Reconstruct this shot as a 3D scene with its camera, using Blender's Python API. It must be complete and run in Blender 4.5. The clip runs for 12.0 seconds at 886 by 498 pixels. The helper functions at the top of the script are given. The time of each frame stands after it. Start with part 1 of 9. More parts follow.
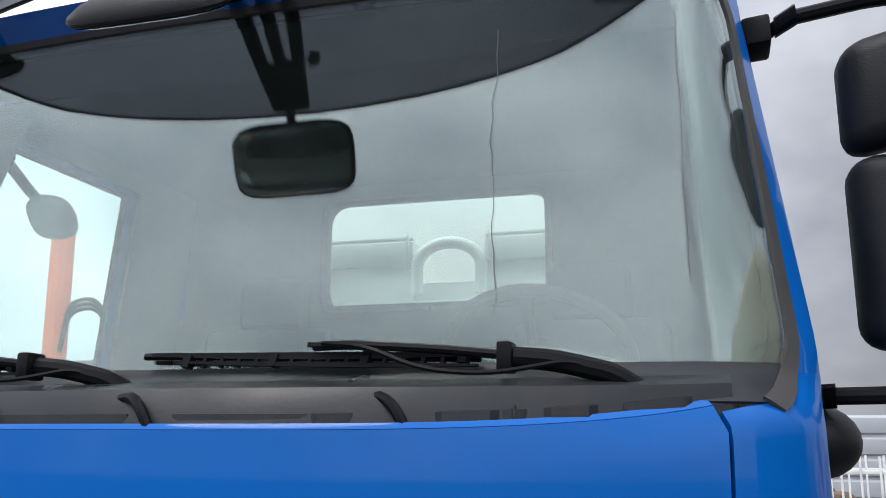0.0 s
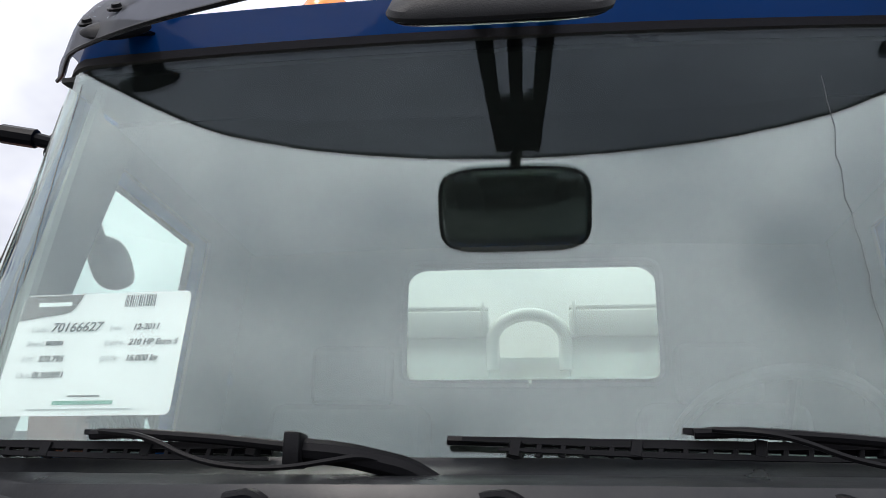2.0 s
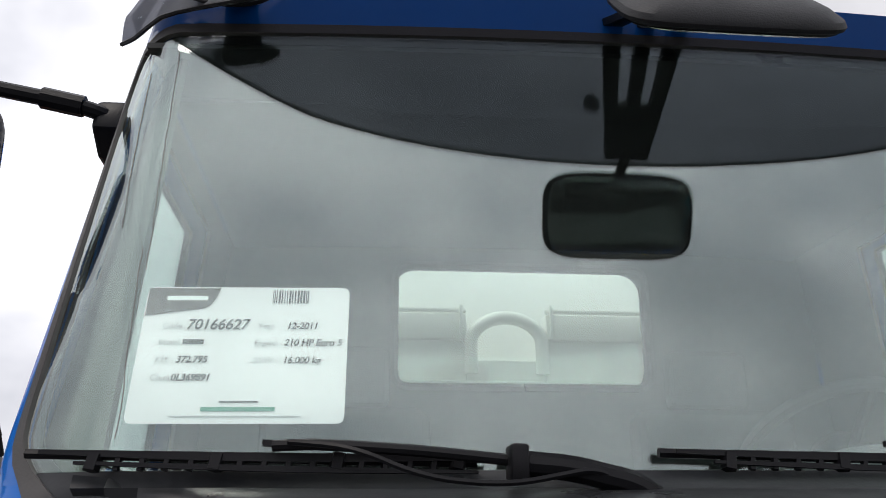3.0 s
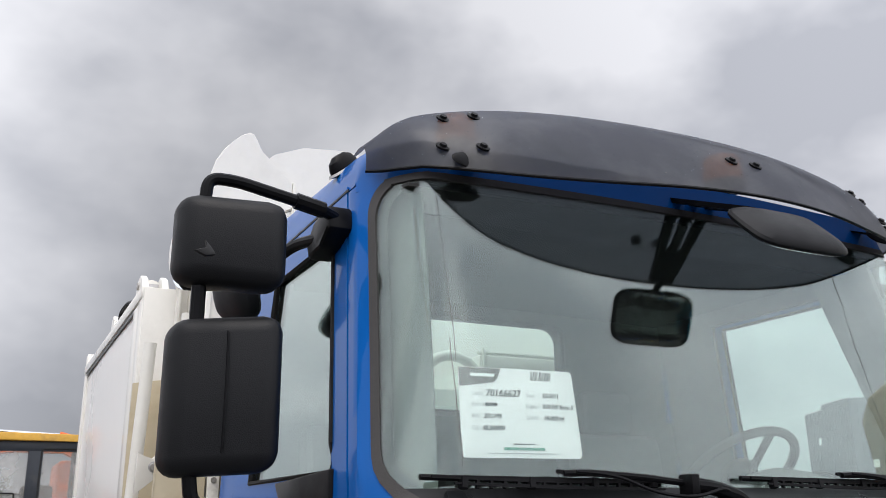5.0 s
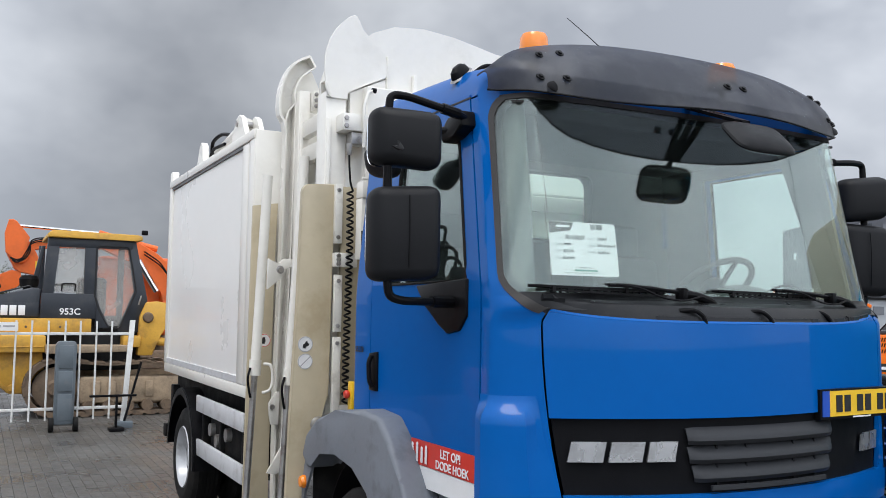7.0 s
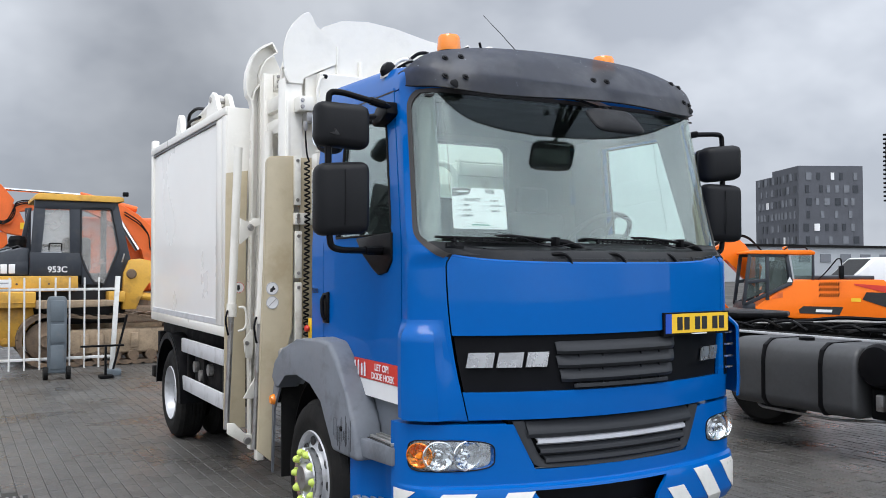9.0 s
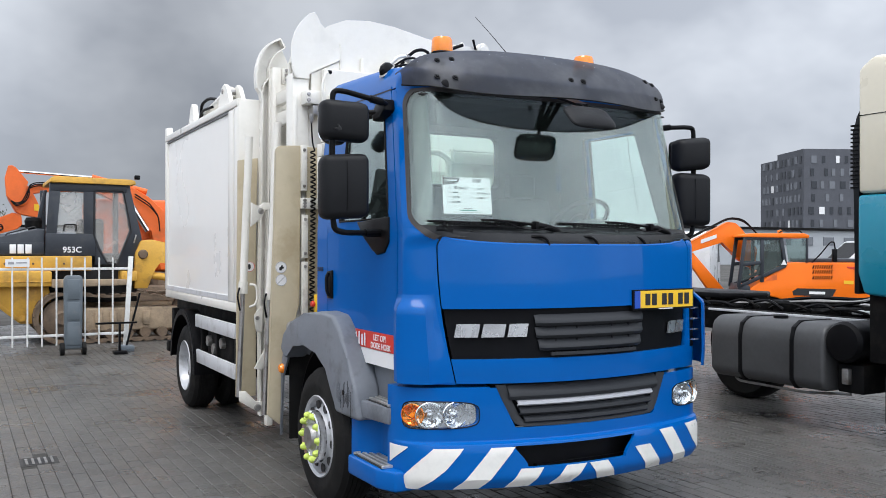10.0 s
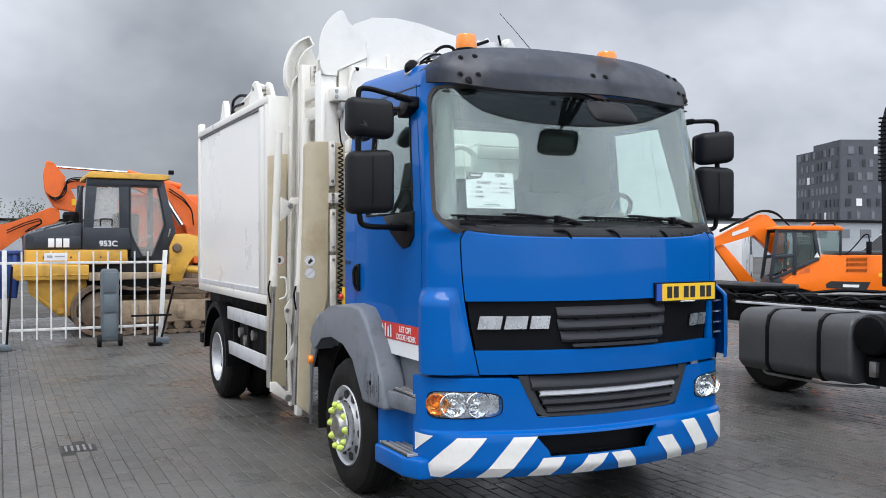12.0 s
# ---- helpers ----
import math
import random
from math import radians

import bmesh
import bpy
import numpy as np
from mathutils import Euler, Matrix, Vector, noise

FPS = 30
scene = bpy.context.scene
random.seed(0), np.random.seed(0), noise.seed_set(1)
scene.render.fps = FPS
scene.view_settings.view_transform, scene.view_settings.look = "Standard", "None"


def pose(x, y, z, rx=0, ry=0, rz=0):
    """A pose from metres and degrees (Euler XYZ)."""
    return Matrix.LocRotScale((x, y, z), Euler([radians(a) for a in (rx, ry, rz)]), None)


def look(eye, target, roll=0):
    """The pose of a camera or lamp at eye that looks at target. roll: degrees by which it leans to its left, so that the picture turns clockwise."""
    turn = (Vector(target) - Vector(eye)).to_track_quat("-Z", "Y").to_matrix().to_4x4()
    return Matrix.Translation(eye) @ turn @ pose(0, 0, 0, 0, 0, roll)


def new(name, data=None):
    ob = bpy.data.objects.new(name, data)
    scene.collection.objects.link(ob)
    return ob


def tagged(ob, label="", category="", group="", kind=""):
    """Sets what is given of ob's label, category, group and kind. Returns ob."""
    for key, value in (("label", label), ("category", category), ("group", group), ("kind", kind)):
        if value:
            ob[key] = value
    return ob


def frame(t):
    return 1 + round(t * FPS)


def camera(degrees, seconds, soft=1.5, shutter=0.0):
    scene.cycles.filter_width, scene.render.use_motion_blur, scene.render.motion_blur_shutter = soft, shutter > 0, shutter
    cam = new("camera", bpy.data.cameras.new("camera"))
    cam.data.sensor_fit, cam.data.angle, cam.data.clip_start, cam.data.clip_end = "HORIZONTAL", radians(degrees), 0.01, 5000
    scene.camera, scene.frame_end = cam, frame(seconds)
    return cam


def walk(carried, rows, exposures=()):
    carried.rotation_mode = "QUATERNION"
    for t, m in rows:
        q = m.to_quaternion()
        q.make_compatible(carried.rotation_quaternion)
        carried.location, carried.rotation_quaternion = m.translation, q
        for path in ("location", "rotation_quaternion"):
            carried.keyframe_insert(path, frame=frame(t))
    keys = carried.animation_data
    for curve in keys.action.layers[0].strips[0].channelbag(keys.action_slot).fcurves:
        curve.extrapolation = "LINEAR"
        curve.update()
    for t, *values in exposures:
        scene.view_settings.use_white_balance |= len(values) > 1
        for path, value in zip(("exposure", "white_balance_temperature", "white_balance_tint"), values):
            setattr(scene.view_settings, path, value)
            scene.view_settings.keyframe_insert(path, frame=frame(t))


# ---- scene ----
cam = camera(53.6, 12.0, soft=0.9)
PATH = [
    (0, (0.862, -1.26, 1.685), (0.331, 0.619, 2.118), 0.3),
    (0.5, (0.688, -1.178, 1.698), (0.368, 0.696, 2.318), -0.8),
    (1, (0.514, -1.145, 1.689), (0.236, 0.73, 2.325), -0.5),
    (1.5, (0.288, -1.168, 1.715), (0.029, 0.716, 2.334), 0.4),
    (2, (0.033, -1.135, 1.719), (-0.185, 0.759, 2.323), 0.7),
    (2.5, (-0.241, -1.078, 1.743), (-0.356, 0.825, 2.346), 0.5),
    (2.7, (-0.355, -1.082, 1.742), (-0.352, 0.826, 2.342), 0.1),
    (4.3, (-1.399, -1.241, 1.746), (-0.597, 0.491, 2.344), -0.7),
    (4.5, (-1.52, -1.311, 1.747), (-0.678, 0.404, 2.338), -0.9),
    (5, (-1.818, -1.554, 1.763), (-0.945, 0.15, 2.34), -0.8),
    (5.5, (-2.175, -1.716, 1.731), (-1.284, 0.008, 2.211), 0.1),
    (6, (-2.485, -1.851, 1.706), (-1.566, -0.115, 2.081), 0.7),
    (6.5, (-2.637, -2.196, 1.711), (-1.707, -0.446, 1.979), 0.8),
    (6.7, (-2.691, -2.345, 1.72), (-1.764, -0.585, 1.929), 0.8),
    (8.3, (-3.157, -3.205, 1.742), (-2.192, -1.455, 1.801), -0.0),
    (8.5, (-3.122, -3.319, 1.722), (-2.153, -1.571, 1.776), -0.0),
    (9, (-3.071, -3.603, 1.684), (-2.093, -1.859, 1.727), -0.1),
    (9.5, (-3.167, -3.888, 1.674), (-2.191, -2.143, 1.707), -0.1),
    (10, (-3.269, -4.112, 1.677), (-2.3, -2.362, 1.679), 0.1),
    (10.5, (-3.282, -4.182, 1.683), (-2.328, -2.424, 1.686), -0.1),
    (11, (-3.29, -4.208, 1.682), (-2.358, -2.439, 1.678), -0.0),
    (11.5, (-3.298, -4.228, 1.681), (-2.376, -2.453, 1.671), 0.0),
    (12, (-3.282, -4.227, 1.681), (-2.376, -2.444, 1.667), 0.0),
]
walk(cam, [(t, look(eye, target, roll)) for t, eye, target, roll in PATH],
     [(0, 0.12, 6450, 12), (0.5, -0.06, 6500, 12), (1.5, 0.03, 6600, 13), (2.7, -0.10, 6900, 14), (4.5, -0.02, 6850, 14), (5.5, -0.19, 6700, 11), (6.5, -0.14, 6550, 10), (8.5, 0.04, 6450, 10), (12, 0.08, 6450, 10)])

# ---- world and light ----
world = bpy.data.worlds.new("overcast_sky")
scene.world = world
world.use_nodes = True
wt = world.node_tree
wt.nodes.clear()
w_out = wt.nodes.new("ShaderNodeOutputWorld")
w_bg = wt.nodes.new("ShaderNodeBackground")
w_tc = wt.nodes.new("ShaderNodeTexCoord")
w_map = wt.nodes.new("ShaderNodeMapping")
w_map.inputs["Scale"].default_value = (1.0, 1.0, 1.5)
w_n1 = wt.nodes.new("ShaderNodeTexNoise")
w_n1.inputs["Scale"].default_value = 2.0
w_n1.inputs["Detail"].default_value = 5.0
w_n1.inputs["Roughness"].default_value = 0.46
w_n1.inputs["Distortion"].default_value = 0.5
w_ramp = wt.nodes.new("ShaderNodeValToRGB")
w_ramp.color_ramp.elements[0].position = 0.37
w_ramp.color_ramp.elements[0].color = (0.39, 0.42, 0.475, 1)
w_ramp.color_ramp.elements[1].position = 0.63
w_ramp.color_ramp.elements[1].color = (0.665, 0.70, 0.755, 1)
w_sky = wt.nodes.new("ShaderNodeTexSky")
w_sky.sky_type = "NISHITA"
w_sky.sun_disc = False
w_sky.sun_elevation = radians(65)
w_sky.sun_rotation = radians(228)
w_mul = wt.nodes.new("ShaderNodeVectorMath")
w_mul.operation = "SCALE"
w_mul.inputs["Scale"].default_value = 0.07
w_mix = wt.nodes.new("ShaderNodeMix")
w_mix.data_type = "RGBA"
w_mix.inputs["Factor"].default_value = 0.93
wt.links.new(w_tc.outputs["Generated"], w_map.inputs["Vector"])
wt.links.new(w_map.outputs["Vector"], w_n1.inputs["Vector"])
w_n2 = wt.nodes.new("ShaderNodeTexNoise")
w_n2.inputs["Scale"].default_value = 5.5
w_n2.inputs["Detail"].default_value = 4.0
w_n2.inputs["Roughness"].default_value = 0.5
wt.links.new(w_map.outputs["Vector"], w_n2.inputs["Vector"])
w_cl = wt.nodes.new("ShaderNodeMath")
w_cl.operation = "MULTIPLY_ADD"
w_cl.inputs[1].default_value = 0.55
w_off = wt.nodes.new("ShaderNodeMath")
w_off.operation = "SUBTRACT"
w_off.inputs[1].default_value = 0.275
wt.links.new(w_n2.outputs["Fac"], w_cl.inputs[0])
wt.links.new(w_n1.outputs["Fac"], w_cl.inputs[2])
wt.links.new(w_cl.outputs["Value"], w_off.inputs[0])
wt.links.new(w_off.outputs["Value"], w_ramp.inputs["Fac"])
wt.links.new(w_sky.outputs["Color"], w_mul.inputs[0])
wt.links.new(w_mul.outputs["Vector"], w_mix.inputs["A"])
wt.links.new(w_ramp.outputs["Color"], w_mix.inputs["B"])
w_sep = wt.nodes.new("ShaderNodeSeparateXYZ")
wt.links.new(w_tc.outputs["Generated"], w_sep.inputs["Vector"])
w_grad = wt.nodes.new("ShaderNodeMapRange")
w_grad.inputs["From Min"].default_value = 0.0
w_grad.inputs["From Max"].default_value = 1.0
w_grad.inputs["To Min"].default_value = 0.67
w_grad.inputs["To Max"].default_value = 2.1
w_sq = wt.nodes.new("ShaderNodeMath")
w_sq.operation = "POWER"
w_sq.use_clamp = True
w_sq.inputs[1].default_value = 1.8
wt.links.new(w_sep.outputs["Z"], w_sq.inputs[0])
wt.links.new(w_sq.outputs["Value"], w_grad.inputs["Value"])
w_dot = wt.nodes.new("ShaderNodeVectorMath")
w_dot.operation = "DOT_PRODUCT"
w_dot.inputs[1].default_value = Vector((0.05, -0.76, 0.65)).normalized()
wt.links.new(w_tc.outputs["Generated"], w_dot.inputs[0])
w_glow = wt.nodes.new("ShaderNodeMapRange")
w_glow.interpolation_type = "SMOOTHSTEP"
w_glow.inputs["From Min"].default_value = 0.0
w_glow.inputs["From Max"].default_value = 1.0
w_glow.inputs["To Min"].default_value = 0.0
w_glow.inputs["To Max"].default_value = 2.1
wt.links.new(w_dot.outputs["Value"], w_glow.inputs["Value"])
# the cloud is thinner low in the east
w_dot2 = wt.nodes.new("ShaderNodeVectorMath")
w_dot2.operation = "DOT_PRODUCT"
w_dot2.inputs[1].default_value = Vector((0.95, 0.30, 0.0)).normalized()
wt.links.new(w_tc.outputs["Generated"], w_dot2.inputs[0])
w_east = wt.nodes.new("ShaderNodeMapRange")
w_east.interpolation_type = "SMOOTHSTEP"
w_east.inputs["From Min"].default_value = 0.45
w_east.inputs["From Max"].default_value = 1.0
w_east.inputs["To Min"].default_value = 0.0
w_east.inputs["To Max"].default_value = 0.62
wt.links.new(w_dot2.outputs["Value"], w_east.inputs["Value"])
# and thinner still in the north-west
w_dot3 = wt.nodes.new("ShaderNodeVectorMath")
w_dot3.operation = "DOT_PRODUCT"
w_dot3.inputs[1].default_value = Vector((-0.75, 0.60, 0.35)).normalized()
wt.links.new(w_tc.outputs["Generated"], w_dot3.inputs[0])
w_west = wt.nodes.new("ShaderNodeMapRange")
w_west.interpolation_type = "SMOOTHSTEP"
w_west.inputs["From Min"].default_value = 0.45
w_west.inputs["From Max"].default_value = 1.0
w_west.inputs["To Min"].default_value = 0.0
w_west.inputs["To Max"].default_value = 0.9
wt.links.new(w_dot3.outputs["Value"], w_west.inputs["Value"])
# a pale strip low in the north
w_dot4 = wt.nodes.new("ShaderNodeVectorMath")
w_dot4.operation = "DOT_PRODUCT"
w_dot4.inputs[1].default_value = Vector((-0.30, 0.93, 0.08)).normalized()
wt.links.new(w_tc.outputs["Generated"], w_dot4.inputs[0])
w_north = wt.nodes.new("ShaderNodeMapRange")
w_north.interpolation_type = "SMOOTHSTEP"
w_north.inputs["From Min"].default_value = 0.86
w_north.inputs["From Max"].default_value = 1.0
w_north.inputs["To Min"].default_value = 0.0
w_north.inputs["To Max"].default_value = 0.34
wt.links.new(w_dot4.outputs["Value"], w_north.inputs["Value"])
w_addn = wt.nodes.new("ShaderNodeMath")
w_addn.operation = "ADD"
wt.links.new(w_north.outputs["Result"], w_addn.inputs[0])
wt.links.new(w_grad.outputs["Result"], w_addn.inputs[1])
w_addw = wt.nodes.new("ShaderNodeMath")
w_addw.operation = "ADD"
wt.links.new(w_east.outputs["Result"], w_addw.inputs[0])
wt.links.new(w_west.outputs["Result"], w_addw.inputs[1])
w_add0 = wt.nodes.new("ShaderNodeMath")
w_add0.operation = "ADD"
wt.links.new(w_addn.outputs["Value"], w_add0.inputs[0])
wt.links.new(w_addw.outputs["Value"], w_add0.inputs[1])
w_add = wt.nodes.new("ShaderNodeMath")
w_add.operation = "ADD"
wt.links.new(w_add0.outputs["Value"], w_add.inputs[0])
wt.links.new(w_glow.outputs["Result"], w_add.inputs[1])
w_sc = wt.nodes.new("ShaderNodeVectorMath")
w_sc.operation = "SCALE"
wt.links.new(w_mix.outputs["Result"], w_sc.inputs[0])
wt.links.new(w_add.outputs["Value"], w_sc.inputs["Scale"])
wt.links.new(w_sc.outputs["Vector"], w_bg.inputs["Color"])
w_bg.inputs["Strength"].default_value = 1.0
wt.links.new(w_bg.outputs["Background"], w_out.inputs["Surface"])

sun = new("sun", bpy.data.lights.new("sun", "SUN"))
sun.data.energy = 1.6
sun.data.angle = radians(25)
sun.data.color = (1.0, 0.97, 0.92)
sun.matrix_world = look((-6.2, -5.8, 18.0), (0, 0, 0))


# ---- materials ----
def material(name, color, rough=0.5, metal=0.0, var=0.12, scale=6.0, bump=0.0, bump_scale=60.0,
             coat=0.0, spots=None, spot_scale=3.0, spot_amount=0.5, rough_var=0.1, piece=0.0, spec=0.5, spot_from=0.52):
    """Principled surface with colour variation at two scales, worn or dirty spots, uneven gloss and fine relief."""
    m = bpy.data.materials.new(name)
    m.use_nodes = True
    nt = m.node_tree
    b = nt.nodes["Principled BSDF"]
    geo = nt.nodes.new("ShaderNodeNewGeometry")
    n1 = nt.nodes.new("ShaderNodeTexNoise")
    n1.inputs["Scale"].default_value = scale
    n1.inputs["Detail"].default_value = 6.0
    n2 = nt.nodes.new("ShaderNodeTexNoise")
    n2.inputs["Scale"].default_value = scale * 9.0
    n2.inputs["Detail"].default_value = 3.0
    for n in (n1, n2):
        nt.links.new(geo.outputs["Position"], n.inputs["Vector"])
    add = nt.nodes.new("ShaderNodeMath")
    add.operation = "MULTIPLY_ADD"
    nt.links.new(n2.outputs["Fac"], add.inputs[0])
    add.inputs[1].default_value = 0.4
    nt.links.new(n1.outputs["Fac"], add.inputs[2])
    rng = nt.nodes.new("ShaderNodeMapRange")
    rng.inputs["From Min"].default_value = 0.4
    rng.inputs["From Max"].default_value = 1.0
    rng.inputs["To Min"].default_value = 1.0 - var
    rng.inputs["To Max"].default_value = 1.0 + var
    nt.links.new(add.outputs[0], rng.inputs["Value"])
    sc = nt.nodes.new("ShaderNodeVectorMath")
    sc.operation = "SCALE"
    sc.inputs[0].default_value = color
    last = rng.outputs["Result"]
    if piece:
        oi = nt.nodes.new("ShaderNodeObjectInfo")
        gi = nt.nodes.new("ShaderNodeNewGeometry")
        s2 = nt.nodes.new("ShaderNodeMath")
        s2.operation = "ADD"
        nt.links.new(oi.outputs["Random"], s2.inputs[0])
        nt.links.new(gi.outputs["Random Per Island"], s2.inputs[1])
        fr = nt.nodes.new("ShaderNodeMath")
        fr.operation = "FRACT"
        nt.links.new(s2.outputs[0], fr.inputs[0])
        ma = nt.nodes.new("ShaderNodeMath")
        ma.operation = "MULTIPLY_ADD"
        nt.links.new(fr.outputs[0], ma.inputs[0])
        ma.inputs[1].default_value = 2 * piece
        ma.inputs[2].default_value = 1 - piece
        mm = nt.nodes.new("ShaderNodeMath")
        mm.operation = "MULTIPLY"
        nt.links.new(ma.outputs[0], mm.inputs[0])
        nt.links.new(last, mm.inputs[1])
        last = mm.outputs[0]
    nt.links.new(last, sc.inputs["Scale"])
    out = sc.outputs["Vector"]
    if spots:
        n3 = nt.nodes.new("ShaderNodeTexNoise")
        n3.inputs["Scale"].default_value = spot_scale
        n3.inputs["Detail"].default_value = 8.0
        n3.inputs["Roughness"].default_value = 0.65
        nt.links.new(geo.outputs["Position"], n3.inputs["Vector"])
        r3 = nt.nodes.new("ShaderNodeMapRange")
        r3.inputs["From Min"].default_value = spot_from
        r3.inputs["From Max"].default_value = spot_from + 0.16
        r3.inputs["To Max"].default_value = spot_amount
        nt.links.new(n3.outputs["Fac"], r3.inputs["Value"])
        mx = nt.nodes.new("ShaderNodeMix")
        mx.data_type = "RGBA"
        nt.links.new(r3.outputs["Result"], mx.inputs["Factor"])
        nt.links.new(out, mx.inputs["A"])
        mx.inputs["B"].default_value = (*spots, 1)
        out = mx.outputs["Result"]
    nt.links.new(out, b.inputs["Base Color"])
    rr = nt.nodes.new("ShaderNodeMapRange")
    rr.inputs["From Min"].default_value = 0.3
    rr.inputs["From Max"].default_value = 0.7
    rr.inputs["To Min"].default_value = max(0.02, rough - rough_var)
    rr.inputs["To Max"].default_value = min(1.0, rough + rough_var)
    nt.links.new(n1.outputs["Fac"], rr.inputs["Value"])
    nt.links.new(rr.outputs["Result"], b.inputs["Roughness"])
    b.inputs["Metallic"].default_value = metal
    b.inputs["Specular IOR Level"].default_value = spec
    if coat:
        b.inputs["Coat Weight"].default_value = coat
        b.inputs["Coat Roughness"].default_value = 0.04
    if bump:
        nb = nt.nodes.new("ShaderNodeTexNoise")
        nb.inputs["Scale"].default_value = bump_scale
        nb.inputs["Detail"].default_value = 4.0
        nt.links.new(geo.outputs["Position"], nb.inputs["Vector"])
        bp = nt.nodes.new("ShaderNodeBump")
        bp.inputs["Strength"].default_value = bump
        bp.inputs["Distance"].default_value = 0.01
        nt.links.new(nb.outputs["Fac"], bp.inputs["Height"])
        nt.links.new(bp.outputs["Normal"], b.inputs["Normal"])
    return m


def glass_material(name, tint, ior=1.55, haze=0.0, haze_color=(0.5, 0.5, 0.5)):
    """A pane: clear tinted body, Fresnel gloss, and a thin film of dust."""
    m = bpy.data.materials.new(name)
    m.use_nodes = True
    nt = m.node_tree
    nt.nodes.clear()
    o = nt.nodes.new("ShaderNodeOutputMaterial")
    tr = nt.nodes.new("ShaderNodeBsdfTransparent")
    tr.inputs["Color"].default_value = (*tint, 1)
    gl = nt.nodes.new("ShaderNodeBsdfGlossy")
    gl.inputs["Roughness"].default_value = 0.0
    gl.inputs["Color"].default_value = (0.93, 1.0, 0.98, 1)
    lw = nt.nodes.new("ShaderNodeLayerWeight")
    lw.inputs["Blend"].default_value = 0.5
    pw = nt.nodes.new("ShaderNodeMath")
    pw.operation = "POWER"
    nt.links.new(lw.outputs["Facing"], pw.inputs[0])
    pw.inputs[1].default_value = 3.0
    r0 = ((ior - 1) / (ior + 1)) ** 2
    fr = nt.nodes.new("ShaderNodeMath")
    fr.operation = "MULTIPLY_ADD"
    nt.links.new(pw.outputs[0], fr.inputs[0])
    fr.inputs[1].default_value = 0.8 - r0
    fr.inputs[2].default_value = r0
    mx = nt.nodes.new("ShaderNodeMixShader")
    nt.links.new(fr.outputs[0], mx.inputs[0])
    nt.links.new(tr.outputs[0], mx.inputs[1])
    nt.links.new(gl.outputs[0], mx.inputs[2])
    last = mx.outputs[0]
    if haze:
        df = nt.nodes.new("ShaderNodeBsdfDiffuse")
        df.inputs["Color"].default_value = (*haze_color, 1)
        geo = nt.nodes.new("ShaderNodeNewGeometry")
        nz = nt.nodes.new("ShaderNodeTexNoise")
        nz.inputs["Scale"].default_value = 3.0
        nz.inputs["Detail"].default_value = 7.0
        nt.links.new(geo.outputs["Position"], nz.inputs["Vector"])
        rg = nt.nodes.new("ShaderNodeMapRange")
        rg.inputs["From Min"].default_value = 0.3
        rg.inputs["From Max"].default_value = 0.8
        rg.inputs["To Min"].default_value = haze * 0.5
        rg.inputs["To Max"].default_value = haze * 1.5
        nt.links.new(nz.outputs["Fac"], rg.inputs["Value"])
        m2 = nt.nodes.new("ShaderNodeMixShader")
        nt.links.new(rg.outputs["Result"], m2.inputs[0])
        nt.links.new(last, m2.inputs[1])
        nt.links.new(df.outputs[0], m2.inputs[2])
        last = m2.outputs[0]
    nt.links.new(last, o.inputs["Surface"])
    return m


BLUE = material("blue_paint", (0.0, 0.099, 0.385), 0.38, 0.0, 0.05, 2.0, 0.004, 12, coat=0.4, rough_var=0.05, spec=0.04)
WHITE = material("white_paint", (0.79, 0.77, 0.715), 0.35, 0.0, 0.05, 2.5, 0.03, 20, coat=0.3,
                 spots=(0.50, 0.48, 0.43), spot_scale=2.2, spot_amount=0.25)
PANEL_WHITE = material("white_panel", (0.86, 0.845, 0.81), 0.30, 0.0, 0.03, 0.8, 0.02, 1.5, coat=0.2, rough_var=0.06, spec=0.4)
WORN_WHITE = material("worn_white_paint", (0.74, 0.72, 0.66), 0.5, 0.0, 0.08, 6, 0.08, 50,
                      spots=(0.16, 0.12, 0.09), spot_scale=7.0, spot_amount=0.35)
TAN = material("tan_cover", (0.50, 0.43, 0.30), 0.55, 0.0, 0.12, 1.6, 0.04, 40,
               spots=(0.32, 0.24, 0.13), spot_scale=2.4, spot_amount=0.5)
BLACK = material("black_plastic", (0.0075, 0.008, 0.0095), 0.5, 0.0, 0.2, 8, 0.12, 350, rough_var=0.1, spec=0.22)
SATIN = material("satin_black", (0.006, 0.006, 0.007), 0.38, 0.0, 0.2, 8, 0.05, 300, spec=0.10)
GRILLE_BLACK = material("grille_black", (0.006, 0.0063, 0.0075), 0.55, 0.0, 0.2, 8, 0.12, 350, spec=0.07)
TRIM_BAR = material("trim_bar", (0.40, 0.41, 0.44), 0.4, 0.15, 0.08, 9, 0.03, 150)
COWL = material("cowl_plastic", (0.017, 0.018, 0.020), 0.36, 0.0, 0.25, 5, 0.04, 120, spec=0.25,
                spots=(0.034, 0.033, 0.032), spot_scale=7, spot_amount=0.5)
GREY = material("grey_plastic", (0.155, 0.17, 0.195), 0.5, 0.0, 0.12, 4, 0.1, 220,
                spots=(0.04, 0.04, 0.045), spot_scale=5, spot_amount=0.45)
RUBBER = material("rubber", (0.008, 0.0078, 0.0076), 0.75, 0.0, 0.25, 12, 0.2, 120, spec=0.2,
                  spots=(0.03, 0.028, 0.025), spot_scale=6, spot_amount=0.5)
CHASSIS = material("dark_chassis", (0.006, 0.006, 0.0065), 0.65, 0.0, 0.3, 7, 0.15, 90, spec=0.1,
                   spots=(0.030, 0.026, 0.022), spot_scale=5, spot_amount=0.5)
